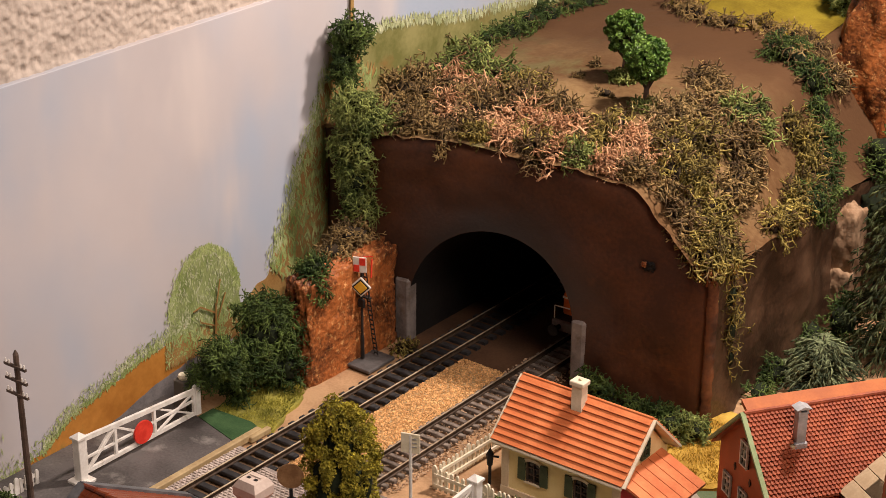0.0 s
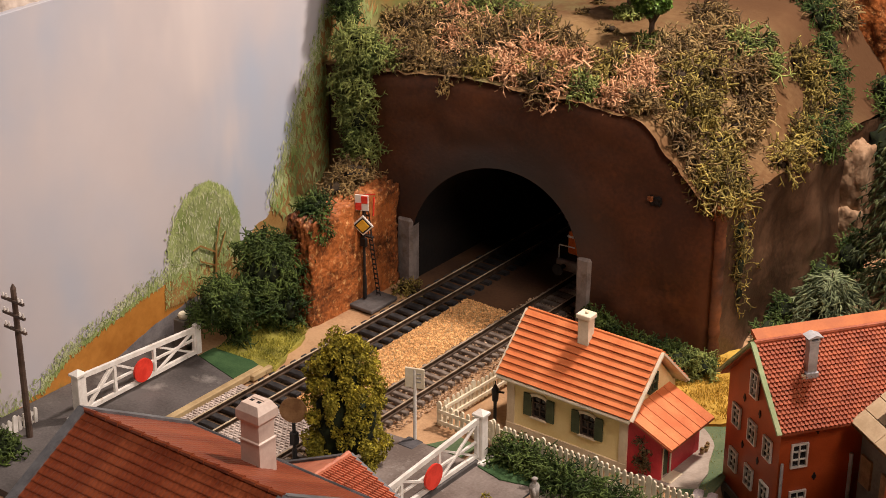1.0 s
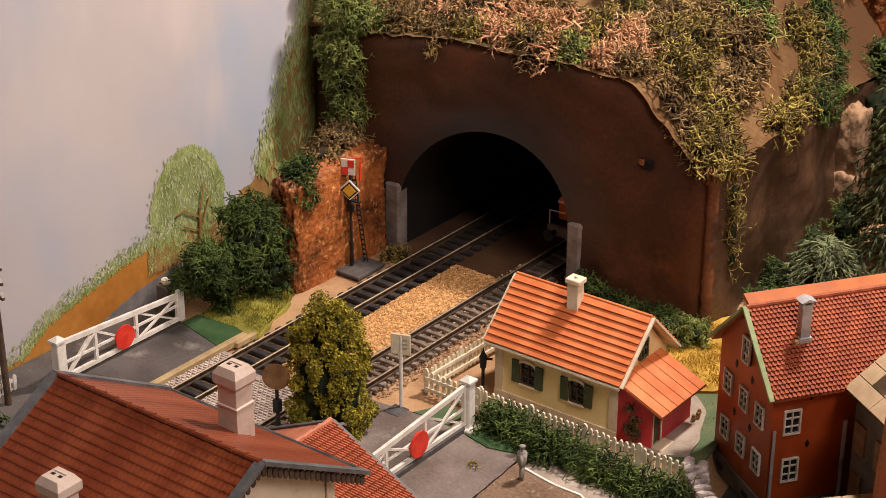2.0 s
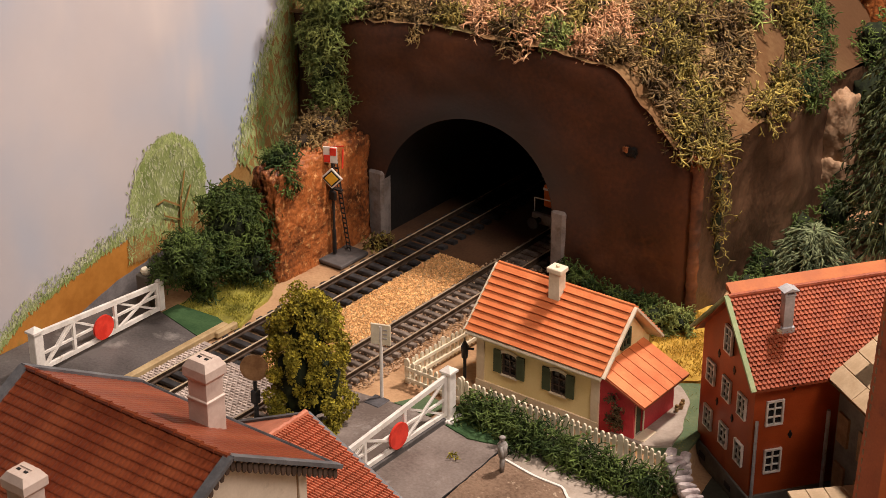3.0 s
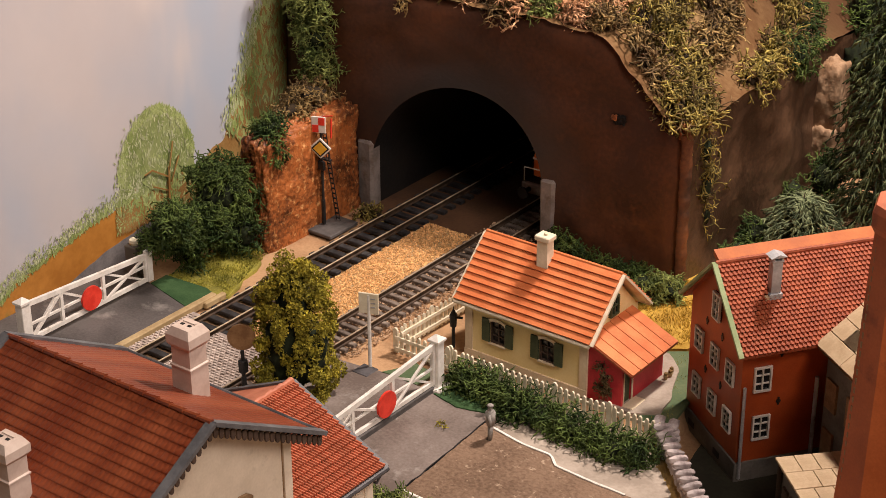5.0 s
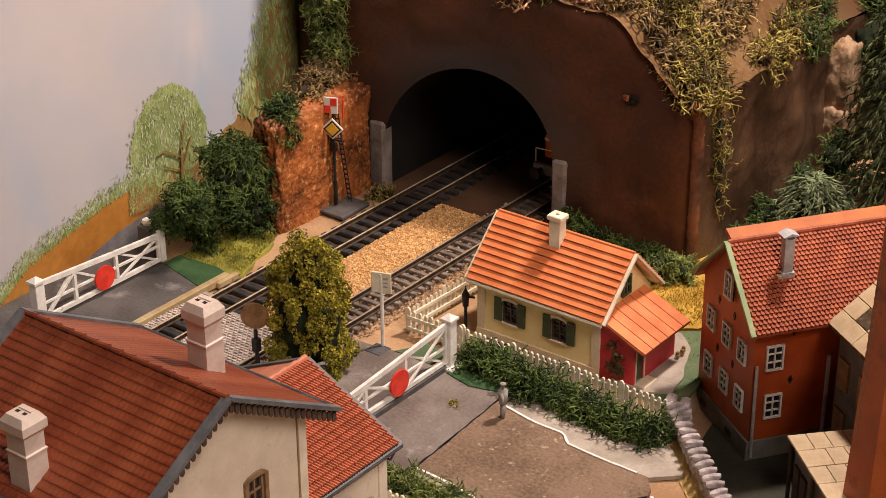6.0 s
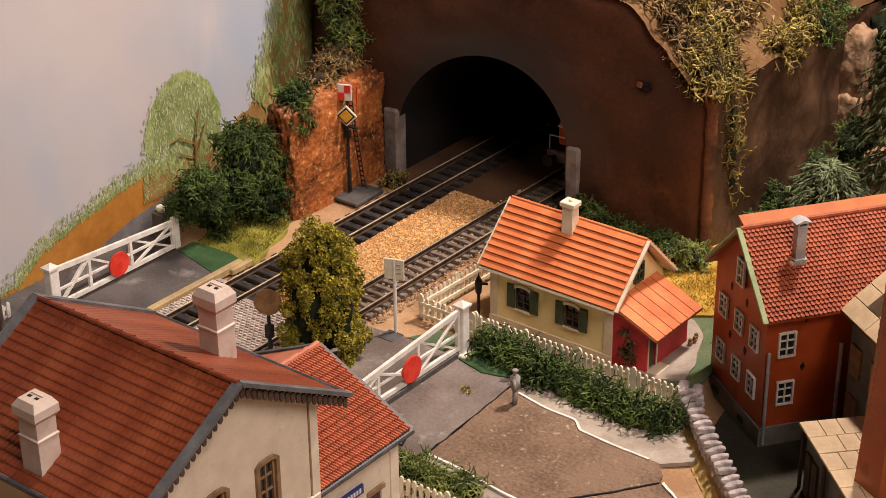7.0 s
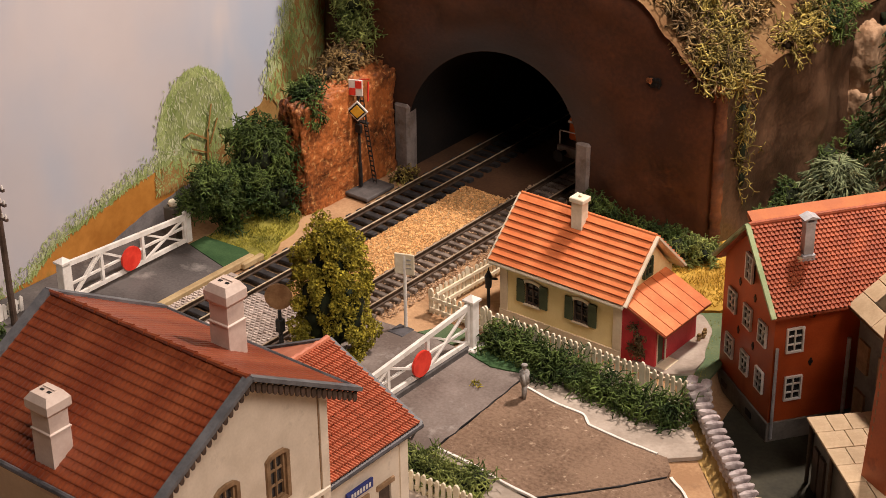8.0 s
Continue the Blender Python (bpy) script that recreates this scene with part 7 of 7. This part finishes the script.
gate("crossing_gate", -0.1170, -0.2360, -0.1530, -1, "white level crossing gate with a red disc before the painted road", 0.0030, 0.499)
gate("crossing_gate", 0.0715, -0.2300, -0.1450, 1, "white level crossing gate with a red disc by the cottage fence", 0.0012, 0.545)
bm = bmesh.new()
box(bm, 0.0706, 0.0732, -0.262, -0.1465, -0.001, 0.0042, 0.0004)
tagged(part("kerb", bm, M["grey_plate"]), "dark grey beam under the crossing gate", "kerb", kind="structure")


def picket_fence(name, a, b, tall, pitch, mat, label, post_every=9):
    """Pointed pickets on two rails with a thicker post now and then."""
    d = Vector((b[0] - a[0], b[1] - a[1], 0))
    f = thing(name, (a[0], a[1], 0), math.degrees(math.atan2(d.y, d.x)), label, "fence", "white fences")
    n = int(d.length / pitch)

    def picket(w, h):
        bm = bmesh.new()
        prism(bm, [(-w / 2, 0), (w / 2, 0), (w / 2, h - w * 0.5), (w * 0.25, h - w * 0.1), (0, h), (-w * 0.25, h - w * 0.1), (-w / 2, h - w * 0.5)], "y", -0.0005, 0.0005)
        return mesh_of("picket", bm, mat)
    thin, thick = picket(0.0019, tall), picket(0.0030, tall * 1.12)
    rng = random.Random(n)
    for k in range(n + 1):
        shared("picket", thick if k % post_every == 0 else thin, f, pose(k * d.length / n, 0, 0, rng.gauss(0, 0.8), rng.gauss(0, 1.2), 0))
    for z in (0.22, 0.70):
        bm = bmesh.new()
        box(bm, 0, d.length, 0.0004, 0.0014, tall * z - 0.0009, tall * z + 0.0009)
        part("rail", bm, mat, f)
    return f


picket_fence("picket_fence", (0.0665, -0.1247), (0.1860, -0.1226), 0.0135, 0.0034, M["ivory"], "cream picket fence in front of the cottage")
picket_fence("picket_fence", (0.0345, -0.0640), (0.0320, -0.1240), 0.0130, 0.0034, M["ivory"], "cream picket fence along the track")
picket_fence("picket_fence", (0.0655, -0.1252), (0.0325, -0.1252), 0.0130, 0.0036, M["ivory"], "short cream picket fence behind the gate")
picket_fence("picket_fence", (-0.134, -0.300), (-0.134, -0.255), 0.0115, 0.0034, M["white_paint"], "white picket fence beside the telegraph pole")
picket_fence("picket_fence", (0.1180, -0.2560), (0.1560, -0.2540), 0.0115, 0.0034, M["ivory"], "low cream picket fence by the station wing")


def signal_mast():
    s = thing("signal_mast", (-0.0905, -0.034, 0), 0, "dark railway signal mast with ladder and warning boards", "railway signal")
    bm = bmesh.new()
    box(bm, -0.0095, 0.0125, -0.0125, 0.0125, 0, 0.0022, 0.0004)
    part("base_plate", bm, M["grey_plate"], s, "dark grey base plate")
    bm = bmesh.new()
    rod(bm, (-0.001, -0.002, 0.003), (-0.001, -0.002, 0.018), 0.0012)
    rod(bm, (-0.001, -0.002, 0.018), (-0.001, -0.002, 0.069), 0.0008)
    part("mast", bm, M["black"], s)
    lad = thing("ladder", (0, 0, 0))
    lad.parent = s
    for e in (-0.0013, 0.0013):
        bm = bmesh.new()
        slab(bm, (0.003 + e, 0.006, 0.003), (-0.0005 + e, -0.0005, 0.064), 0.0005, 0.0005)
        part("rail", bm, M["black"], lad)
    for k in range(19):
        t = (k + 0.5) / 19
        p = Vector((0.003, 0.006, 0.003)).lerp(Vector((-0.0005, -0.0005, 0.064)), t)
        bm = bmesh.new()
        slab(bm, p - Vector((0.0013, 0, 0)), p + Vector((0.0013, 0, 0)), 0.0006, 0.0008)
        part("rung", bm, M["black"], lad)
    face = pose(-0.001, -0.0036, 0.0652, 0, 0, 24)
    chk = part("checker_board", (lambda b: (box(b, -0.0040, 0.0040, -0.0005, 0.0005, -0.0048, 0.0048), b)[1])(bmesh.new()), M["white_paint"], s, "red and white chequered board")
    chk.matrix_basis = face
    for i in range(2):
        for j in range(2):
            if (i + j) % 2 == 0:
                bm = bmesh.new()
                box(bm, -0.0036 + i * 0.0036, i * 0.0036, -0.0009, -0.0004, -0.0044 + j * 0.0044, j * 0.0044)
                part("red_square", bm, M["red_paint"], chk)
    dia = part("diamond_board", (lambda b: (box(b, -0.0046, 0.0046, -0.0005, 0.0005, -0.0046, 0.0046, 0.0003, pose(0, 0, 0, 0, 45, 0)), b)[1])(bmesh.new()), M["white_paint"], s, "white and yellow diamond board")
    dia.matrix_basis = pose(0.0005, -0.0045, 0.0515, 0, 0, 24)
    bm = bmesh.new()
    box(bm, -0.0037, 0.0037, -0.0008, -0.0004, -0.0037, 0.0037, 0, pose(0, 0, 0, 0, 45, 0))
    part("dark_border", bm, M["black"], dia)
    bm = bmesh.new()
    box(bm, -0.0029, 0.0029, -0.0011, -0.0007, -0.0029, 0.0029, 0, pose(0, 0, 0, 0, 45, 0))
    part("yellow_field", bm, M["yellow_paint"], dia)
    bm = bmesh.new()
    box(bm, -0.004, 0.004, -0.001, 0.001, 0.0425, 0.0435)
    box(bm, -0.003, 0.0015, -0.0035, -0.0015, 0.037, 0.0425, 0.0004)
    for x in (-0.0035, 0.0035):
        rod(bm, (x, -0.001, 0.0435), (x, -0.001, 0.0490), 0.0004, seg=5)
    part("lamp_bracket", bm, M["black"], s)
    bm = bmesh.new()
    slab(bm, (0.003, 0.002, 0.056), (0.0036, 0.002, 0.068), 0.0009, 0.0006, (1, 0, 0))
    slab(bm, (-0.001, 0.0, 0.0690), (0.0046, 0.002, 0.0700), 0.0005, 0.0005)
    part("arm", bm, M["red_paint"], s, "small dark red signal arm")


signal_mast()


def white_sign():
    s = thing("track_sign", (0.0325, -0.1463, 0), 0, "white blank track sign on a slim white post", "sign")
    bm = bmesh.new()
    box(bm, -0.0045, 0.0050, -0.0090, 0.0005, 0, 0.0016, 0.0003)
    part("base", bm, M["dark_trim"], s, "small black foot")
    bm = bmesh.new()
    rod(bm, (0, 0, 0.001), (0, 0, 0.042), 0.0009)
    part("post", bm, M["white_paint"], s)
    bm = bmesh.new()
    box(bm, -0.0052, 0.0052, -0.0005, 0.0005, 0.0315, 0.0430, 0.0003, pose(0, 0, 0, 0, 0, 20))
    part("board", bm, M["ivory"], s, "small square cream board")
    bm = bmesh.new()
    for z in (0.0352, 0.0375, 0.0398):
        box(bm, 0.0012, 0.0036, -0.0008, -0.0004, z, z + 0.0006, 0, pose(0, 0, 0, 0, 0, 20))
    part("marks", bm, M["zinc"], s)


white_sign()


def street_lamp():
    s = thing("lamp_post", (0.0525, -0.1035, 0), 0, "small black lamp post at the cottage corner", "lamp post")
    bm = bmesh.new()
    rod(bm, (0, 0, 0), (0, 0, 0.012), 0.0009)
    part("post", bm, M["black"], s)
    bm = bmesh.new()
    rod(bm, (0, 0, 0.012), (0, 0, 0.0185), 0.0016, 0.0021)
    rod(bm, (0, 0, 0.0185), (0, 0, 0.0215), 0.0021, 0.0006)
    rod(bm, (0, 0, 0.0215), (0, 0, 0.0235), 0.0004, 0.0002)
    part("lantern", bm, M["black"], s)
    bm = bmesh.new()
    rod(bm, (0.001, 0, 0.0175), (0.005, 0.001, 0.0180), 0.0006, seg=6)
    part("bracket", bm, M["black"], s)


street_lamp()


def disc_signal():
    s = thing("disc_signal", (0.0080, -0.2115, 0), 0, "rusty round disc signal on a black post", "railway signal")
    bm = bmesh.new()
    rod(bm, (0, 0, 0), (0, 0, 0.018), 0.0014, 0.0012)
    rod(bm, (0, 0, 0.018), (0, 0, 0.032), 0.0009)
    box(bm, -0.0018, 0.0018, -0.0018, 0.0018, 0.020, 0.027, 0.0004)
    part("post", bm, M["black"], s)
    bm = bmesh.new()
    rod(bm, (0, -0.0008, 0.0395), (0, 0.0004, 0.0395), 0.0068, seg=28)
    d = part("disc", bm, M["rust"], s, "rust-brown round disc")
    d.matrix_basis = pose(0, 0, 0, 0, 0, 32)


disc_signal()


def telegraph_pole():
    s = thing("telegraph_pole", (-0.125, -0.267, 0), 0, "dark wooden telegraph pole with three crossarms", "telegraph pole")
    bm = bmesh.new()
    rod(bm, (0, 0, -0.001), (0, -0.001, 0.088), 0.0019, 0.0015, 10)
    rod(bm, (0, -0.001, 0.088), (0, -0.001, 0.0905), 0.0015, 0.0003, 10)
    part("post", bm, M["dark_wood"], s)
    for z in (0.0655, 0.0735, 0.0815):
        bm = bmesh.new()
        slab(bm, (-0.0080, -0.002, z), (0.0080, -0.002, z), 0.0014, 0.0014)
        arm = part("crossarm", bm, M["dark_wood"], s)
        for x in (-0.0070, -0.0045, 0.0045, 0.0070):
            bm = bmesh.new()
            rod(bm, (x, -0.002, z + 0.0005), (x, -0.002, z + 0.0028), 0.0006, 0.0004, 6)
            part("insulator", bm, M["white_paint"], arm, "small white insulator")


telegraph_pole()


def bollard():
    s = thing("gate_post", (-0.1325, -0.1455, 0), 0, "short stone gate pillar with a pale round top", "post")
    bm = bmesh.new()
    box(bm, -0.0045, 0.0045, -0.0045, 0.0045, 0, 0.021, 0.0006)
    part("pillar", bm, M["plinth"], s)
    bm = bmesh.new()
    rod(bm, (0, 0, 0.0225), (0, 0, 0.0238), 0.0036, 0.0030, 14)
    rod(bm, (0, 0, 0.0205), (0, 0, 0.0225), 0.0030, 0.0030, 10)
    part("cap", bm, M["ivory"], s, "pale round cap")


bollard()


def figurine():
    """A tiny plain standing figure, one simple shape."""
    bm = bmesh.new()
    rod(bm, (-0.0009, 0, 0), (-0.0007, 0, 0.0085), 0.0011, 0.0013, 8)
    rod(bm, (0.0011, 0.0006, 0), (0.0008, 0, 0.0085), 0.0011, 0.0013, 8)
    rod(bm, (0, 0, 0.0080), (0, 0.0002, 0.0145), 0.0020, 0.0025, 10)
    ball(bm, (0, 0.0003, 0.0145), 0.0024, 1, (1, 0.8, 0.5))
    rod(bm, (-0.0024, 0, 0.0142), (-0.0030, -0.0012, 0.0085), 0.0009, 0.0007, 7)
    rod(bm, (0.0024, 0, 0.0142), (0.0028, -0.0008, 0.0085), 0.0009, 0.0007, 7)
    ball(bm, (0, 0.0002, 0.0172), 0.0014, 1, (1, 1, 1.1))
    rod(bm, (0, 0.0002, 0.0180), (0, 0.0002, 0.0186), 0.0018, 0.0012, 10)
    ob = part("figurine", bm, M["grey_figure"], None, smooth=True)
    ob.matrix_basis = pose(0.1205, -0.1655, 0.0018, 0, 0, 105)
    tagged(ob, "tiny grey standing toy figure on the road", "figurine")


figurine()


def stone_wall():
    """The dry-stone wall between road and factory yard, stone by stone."""
    w = thing("stone_wall", (0.187, -0.122, 0), 0, "low mauve-grey rubble wall with a crest of upright stones", "stone wall", kind="structure")
    a, b = Vector((0, 0, 0)), Vector((0.075, -0.072, 0))
    d = (b - a).normalized()
    s = Vector((-d.y, d.x, 0))
    rng = random.Random(77)

    def stone(seed, size):
        bm = bmesh.new()
        vs = bmesh.ops.create_icosphere(bm, subdivisions=2, radius=1)["verts"]
        for v in vs:
            p = v.co / max(abs(v.co.x), abs(v.co.y), abs(v.co.z))
            p = v.co.lerp(p, 0.6) * (1 + 0.15 * wobble(v.co, 2, seed))
            v.co = Vector((p.x * size[0], p.y * size[1], p.z * size[2]))
        return mesh_of("stone", bm, M["mauve_stone"])
    kinds = [stone(k * 1.3, (0.0026, 0.0036, 0.0021)) for k in range(6)]
    caps = [stone(k * 2.1 + 9, (0.0016, 0.0044, 0.0018)) for k in range(4)]
    turn = math.degrees(math.atan2(d.y, d.x))
    n = 24
    for row in range(3):
        for k in range(n):
            p = a + d * ((k + 0.5 * (row % 2)) * 0.0043) + s * rng.gauss(0, 0.0003)
            shared("stone", rng.choice(kinds), w, pose(p.x, p.y, 0.0016 + row * 0.0030, rng.gauss(0, 5), rng.gauss(0, 6), turn + rng.gauss(0, 6)))
    for k in range(19):
        p = a + d * (k * 0.0055)
        shared("capstone", rng.choice(caps), w, pose(p.x, p.y, 0.0110 + rng.uniform(-0.0003, 0.0006), rng.gauss(0, 6), rng.gauss(0, 6), turn + rng.gauss(0, 7)))
    for p in ((-0.004, 0.004), (0.003, 0.005)):
        shared("stone", kinds[0], w, pose(p[0], p[1], 0.011, 8, 5, 20))
        shared("stone", kinds[1], w, pose(p[0], p[1], 0.0075, 3, 5, 50))
        shared("stone", kinds[2], w, pose(p[0], p[1], 0.004, 3, 9, 80))
        shared("stone", kinds[3], w, pose(p[0], p[1], 0.0015, 3, 9, 10))
    bm = bmesh.new()
    slab(bm, a + Vector((0, 0, 0.0045)), a + d * 0.104 + Vector((0, 0, 0.0045)), 0.0040, 0.010)
    part("mortar", bm, M["plinth"], w)


stone_wall()


def wheel(bm, x, y, r):
    for s in (-1, 1):
        rod(bm, (x + s * 0.0072, y, r), (x + s * 0.0095, y, r), r, r * 0.94, 18)


def locomotive():
    """Orange and black diesel, nose towards -y, standing just inside the tunnel."""
    l = thing("locomotive", (0.0, 0.056, 0.005), 0, "orange diesel locomotive with a dark cab roof in the tunnel", "locomotive")
    bm = bmesh.new()
    box(bm, -0.0155, 0.0155, 0, 0.125, 0.010, 0.0125, 0.0004)
    part("footplate", bm, M["black"], l)
    bm = bmesh.new()
    box(bm, -0.0140, 0.0140, 0.008, 0.030, 0.0125, 0.027, 0.0008)
    part("nose", bm, M["loco_orange"], l, "orange nose hood")
    bm = bmesh.new()
    box(bm, -0.0142, 0.0142, 0.0078, 0.0302, 0.0235, 0.0248)
    part("stripe", bm, M["white_paint"], l, "white waist stripe")
    bm = bmesh.new()
    box(bm, -0.0132, 0.0132, 0.030, 0.120, 0.0125, 0.0265, 0.0008)
    part("hood", bm, M["loco_orange"], l, "long orange engine hood")
    bm = bmesh.new()
    box(bm, -0.0134, 0.0134, 0.044, 0.1202, 0.0240, 0.0250)
    part("stripe", bm, M["white_paint"], l)
    bm = bmesh.new()
    box(bm, -0.0145, 0.0145, 0.017, 0.044, 0.0265, 0.0365, 0.0008)
    cab = part("cab", bm, M["black"], l)
    bm = bmesh.new()
    prism(bm, [(-0.0155, 0.0365), (0.0155, 0.0365), (0.0150, 0.0380), (0.009, 0.0396), (-0.009, 0.0396), (-0.0150, 0.0380)], "y", 0.014, 0.046)
    part("cab_roof", bm, M["loco_brown"], cab, "dark brown cab roof")
    for y in (0.022, 0.033):
        bm = bmesh.new()
        box(bm, 0.0144, 0.0149, y, y + 0.008, 0.0285, 0.0350)
        part("window", bm, M["glass_dark"], cab)
    bm = bmesh.new()
    rod(bm, (0.004, 0.026, 0.0396), (0.004, 0.026, 0.0410), 0.0012)
    rod(bm, (-0.006, 0.020, 0.0396), (-0.006, 0.020, 0.0430), 0.0004)
    part("roof_fittings", bm, M["black"], cab)
    bm = bmesh.new()
    box(bm, -0.0155, 0.0155, -0.002, 0.001, 0.006, 0.0125, 0.0005)
    part("buffer_beam", bm, M["pillar"], l, "grey buffer beam")
    for s in (-1, 1):
        bm = bmesh.new()
        rod(bm, (s * 0.0098, -0.008, 0.009), (s * 0.0098, -0.002, 0.009), 0.0016)
        rod(bm, (s * 0.0098, -0.0092, 0.009), (s * 0.0098, -0.008, 0.009), 0.0036, seg=14)
        part("buffer", bm, M["black"], l)
        bm = bmesh.new()
        rod(bm, (s * 0.0150, 0.0005, 0.0125), (s * 0.0150, 0.0005, 0.0210), 0.0004, seg=6)
        rod(bm, (s * 0.0150, 0.0005, 0.0210), (s * 0.0040, 0.0005, 0.0215), 0.0004, seg=6)
        part("handrail", bm, M["white_paint"], l, "thin white handrail")
        bm = bmesh.new()
        rod(bm, (s * 0.0150, 0.048, 0.0215), (s * 0.0150, 0.118, 0.0215), 0.0004, seg=6)
        for k in range(7):
            rod(bm, (s * 0.0150, 0.048 + k * 0.0115, 0.0125), (s * 0.0150, 0.048 + k * 0.0115, 0.0215), 0.0003, seg=5)
        part("handrail", bm, M["white_paint"], l, "thin white handrail")
    for y in (0.014, 0.030, 0.094, 0.110):
        bm = bmesh.new()
        wheel(bm, 0, y, 0.006)
        w = part("wheel", bm, M["dark_trim"], l)
    bm = bmesh.new()
    box(bm, -0.0085, 0.0085, 0.008, 0.116, 0.0045, 0.010)
    part("underframe", bm, M["black"], l)


locomotive()


def trailer_wagon():
    """Low flat wagon with a red box trailer under a rounded green roof, behind the locomotive."""
    w = thing("flat_wagon", (0.0, 0.192, 0.005), 0, "low grey flat wagon deep in the tunnel", "wagon")
    bm = bmesh.new()
    box(bm, -0.0145, 0.0145, 0, 0.140, 0.008, 0.011, 0.0004)
    part("deck", bm, M["plinth"], w)
    for y in (0.014, 0.028, 0.112, 0.126):
        bm = bmesh.new()
        wheel(bm, 0, y, 0.0055)
        part("wheel", bm, M["dark_trim"], w)
    bm = bmesh.new()
    box(bm, -0.0085, 0.0085, 0.006, 0.134, 0.004, 0.008)
    part("underframe", bm, M["black"], w)
    t = thing("box_trailer", (0.0, 0.200, 0.016), 0, "red box trailer with a rounded green roof", "trailer")
    bm = bmesh.new()
    box(bm, -0.0140, 0.0140, 0, 0.120, 0.003, 0.028, 0.0005)
    part("body", bm, M["wagon_red"], t)
    bm = bmesh.new()
    prism(bm, [(-0.0144, 0.027), (0.0144, 0.027), (0.0144, 0.0295), (0.010, 0.0335), (0.004, 0.0352), (-0.004, 0.0352), (-0.010, 0.0335), (-0.0144, 0.0295)], "y", -0.0008, 0.1208)
    part("roof", bm, M["wagon_green"], t, "rounded grey-green roof")
    for y in (0.020, 0.032, 0.100):
        bm = bmesh.new()
        wheel(bm, 0, y, 0.0038)
        o = part("wheel", bm, M["black"], t)


trailer_wagon()


def odds_and_ends():
    # dried climber on the red shed
    bush("climbing_plant", [(0.1440, -0.1050, 0.0140, 0.0016, 0.0004, 0.0075), (0.1432, -0.1050, 0.0085, 0.0052, 0.0004, 0.0018), (0.1450, -0.1050, 0.0070, 0.0030, 0.0004, 0.0030), (0.1425, -0.1050, 0.0200, 0.0020, 0.0004, 0.0020), (0.1462, -0.1050, 0.0160, 0.0016, 0.0004, 0.0020)], 420, M["moss_dark"], "dark dried climber on the red shed wall", "climber", 0.0036, 0.00028, seed=58, dark="shade_brown")
    # a pale broken twig by the tunnel's right pillar
    bm = bmesh.new()
    rod(bm, (0, 0, 0), (0.0010, 0.001, 0.012), 0.0009, 0.0006, 6)
    rod(bm, (0.0008, 0.0008, 0.008), (0.0038, 0.001, 0.015), 0.0005, 0.0003, 6)
    rod(bm, (0.0010, 0.001, 0.012), (-0.0008, 0.002, 0.018), 0.0005, 0.0003, 6)
    ob = part("twig", bm, M["tan_rock"], None)
    ob.matrix_basis = pose(0.0385, 0.004, 0)
    tagged(ob, "pale broken twig standing by the tunnel pillar", "twig")
    # ochre earth bank along the rubble wall
    nx, nw = 40, 6
    vs, fs = [], []
    for i in range(nx + 1):
        for j in range(nw + 1):
            t, w = i / nx, j / nw
            x, y = 0.186 + 0.075 * t - 0.0045 * w, -0.125 - 0.072 * t - 0.0045 * w
            vs.append((x, y, 0.0050 * (1 - w) ** 1.3 + 0.0012 * wobble((x, y, w), 220) - 0.0008))
    for i in range(nx):
        for j in range(nw):
            a = i * (nw + 1) + j
            fs.append((a, a + 1, a + nw + 2, a + nw + 1))
    tagged(raw("earth_bank", vs, fs, M["ochre"]), "ochre earth bank against the rubble wall", "bank", kind="structure")
    # the dark bank that falls from the rubble wall to the yard
    vs, fs = [], []
    for i in range(31):
        t = i / 30
        x, y = 0.187 + 0.078 * t, -0.122 - 0.075 * t
        for w, z in ((0.0010, 0.0030), (0.0052, -0.0045), (0.0085, -0.0112), (0.0125, -0.0122)):
            q = 0.0012 * wobble((x, y, w), 150)
            vs.append((x + 0.69 * w + q, y + 0.72 * w + q, z + 0.0006))
    for i in range(30):
        for j in range(3):
            a = i * 4 + j
            fs.append((a, a + 1, a + 5, a + 4))
    tagged(raw("yard_bank", vs, fs, M["dark_ground"], smooth=True), "dark earth bank below the rubble wall", "bank", kind="structure")
    # clay pots beside the shed
    for k, (x, y) in enumerate(((0.1575, -0.0690), (0.1580, -0.0655), (0.1570, -0.0625))):
        p = thing("flower_pot", (x, y, 0.0016), 0, "tiny clay flower pot beside the red shed", "flower pot", "flower pots")
        bm = bmesh.new()
        rod(bm, (0, 0, 0), (0, 0, 0.0022), 0.0009, 0.0013, 10)
        part("pot", bm, M["kerb"], p)
        bm = bmesh.new()
        ball(bm, (0, 0, 0.0028), 0.0012, 1)
        part("plant", bm, M["moss_brown"], p)
    # a weed in the road
    vs, fs = strands(16, blob_seed([(0, 0, 0.0010, 0.0030, 0.0020, 0.0010)]), 0.003, 0.0003, 0.5, random.Random(5))
    ob = raw("weed", vs, fs, M["leaf_thuja"])
    ob.matrix_basis = pose(0.0955, -0.170, 0.0012)
    tagged(ob, "small yellow-green weed growing in the road", "weed")
    # planks lying in the yard
    for k, (x, y, a) in enumerate(((0.262, -0.170, -48), (0.268, -0.163, -40), (0.252, -0.150, 20))):
        bm = bmesh.new()
        box(bm, -0.016, 0.016, -0.0014, 0.0014, 0, 0.0014, 0.0002)
        ob = part("plank", bm, M["tan_slab"], None)
        ob.matrix_basis = pose(x, y, YARD, 0, 0, a)
        tagged(ob, "pale weathered plank lying in the yard", "plank", "planks in the yard")


odds_and_ends()
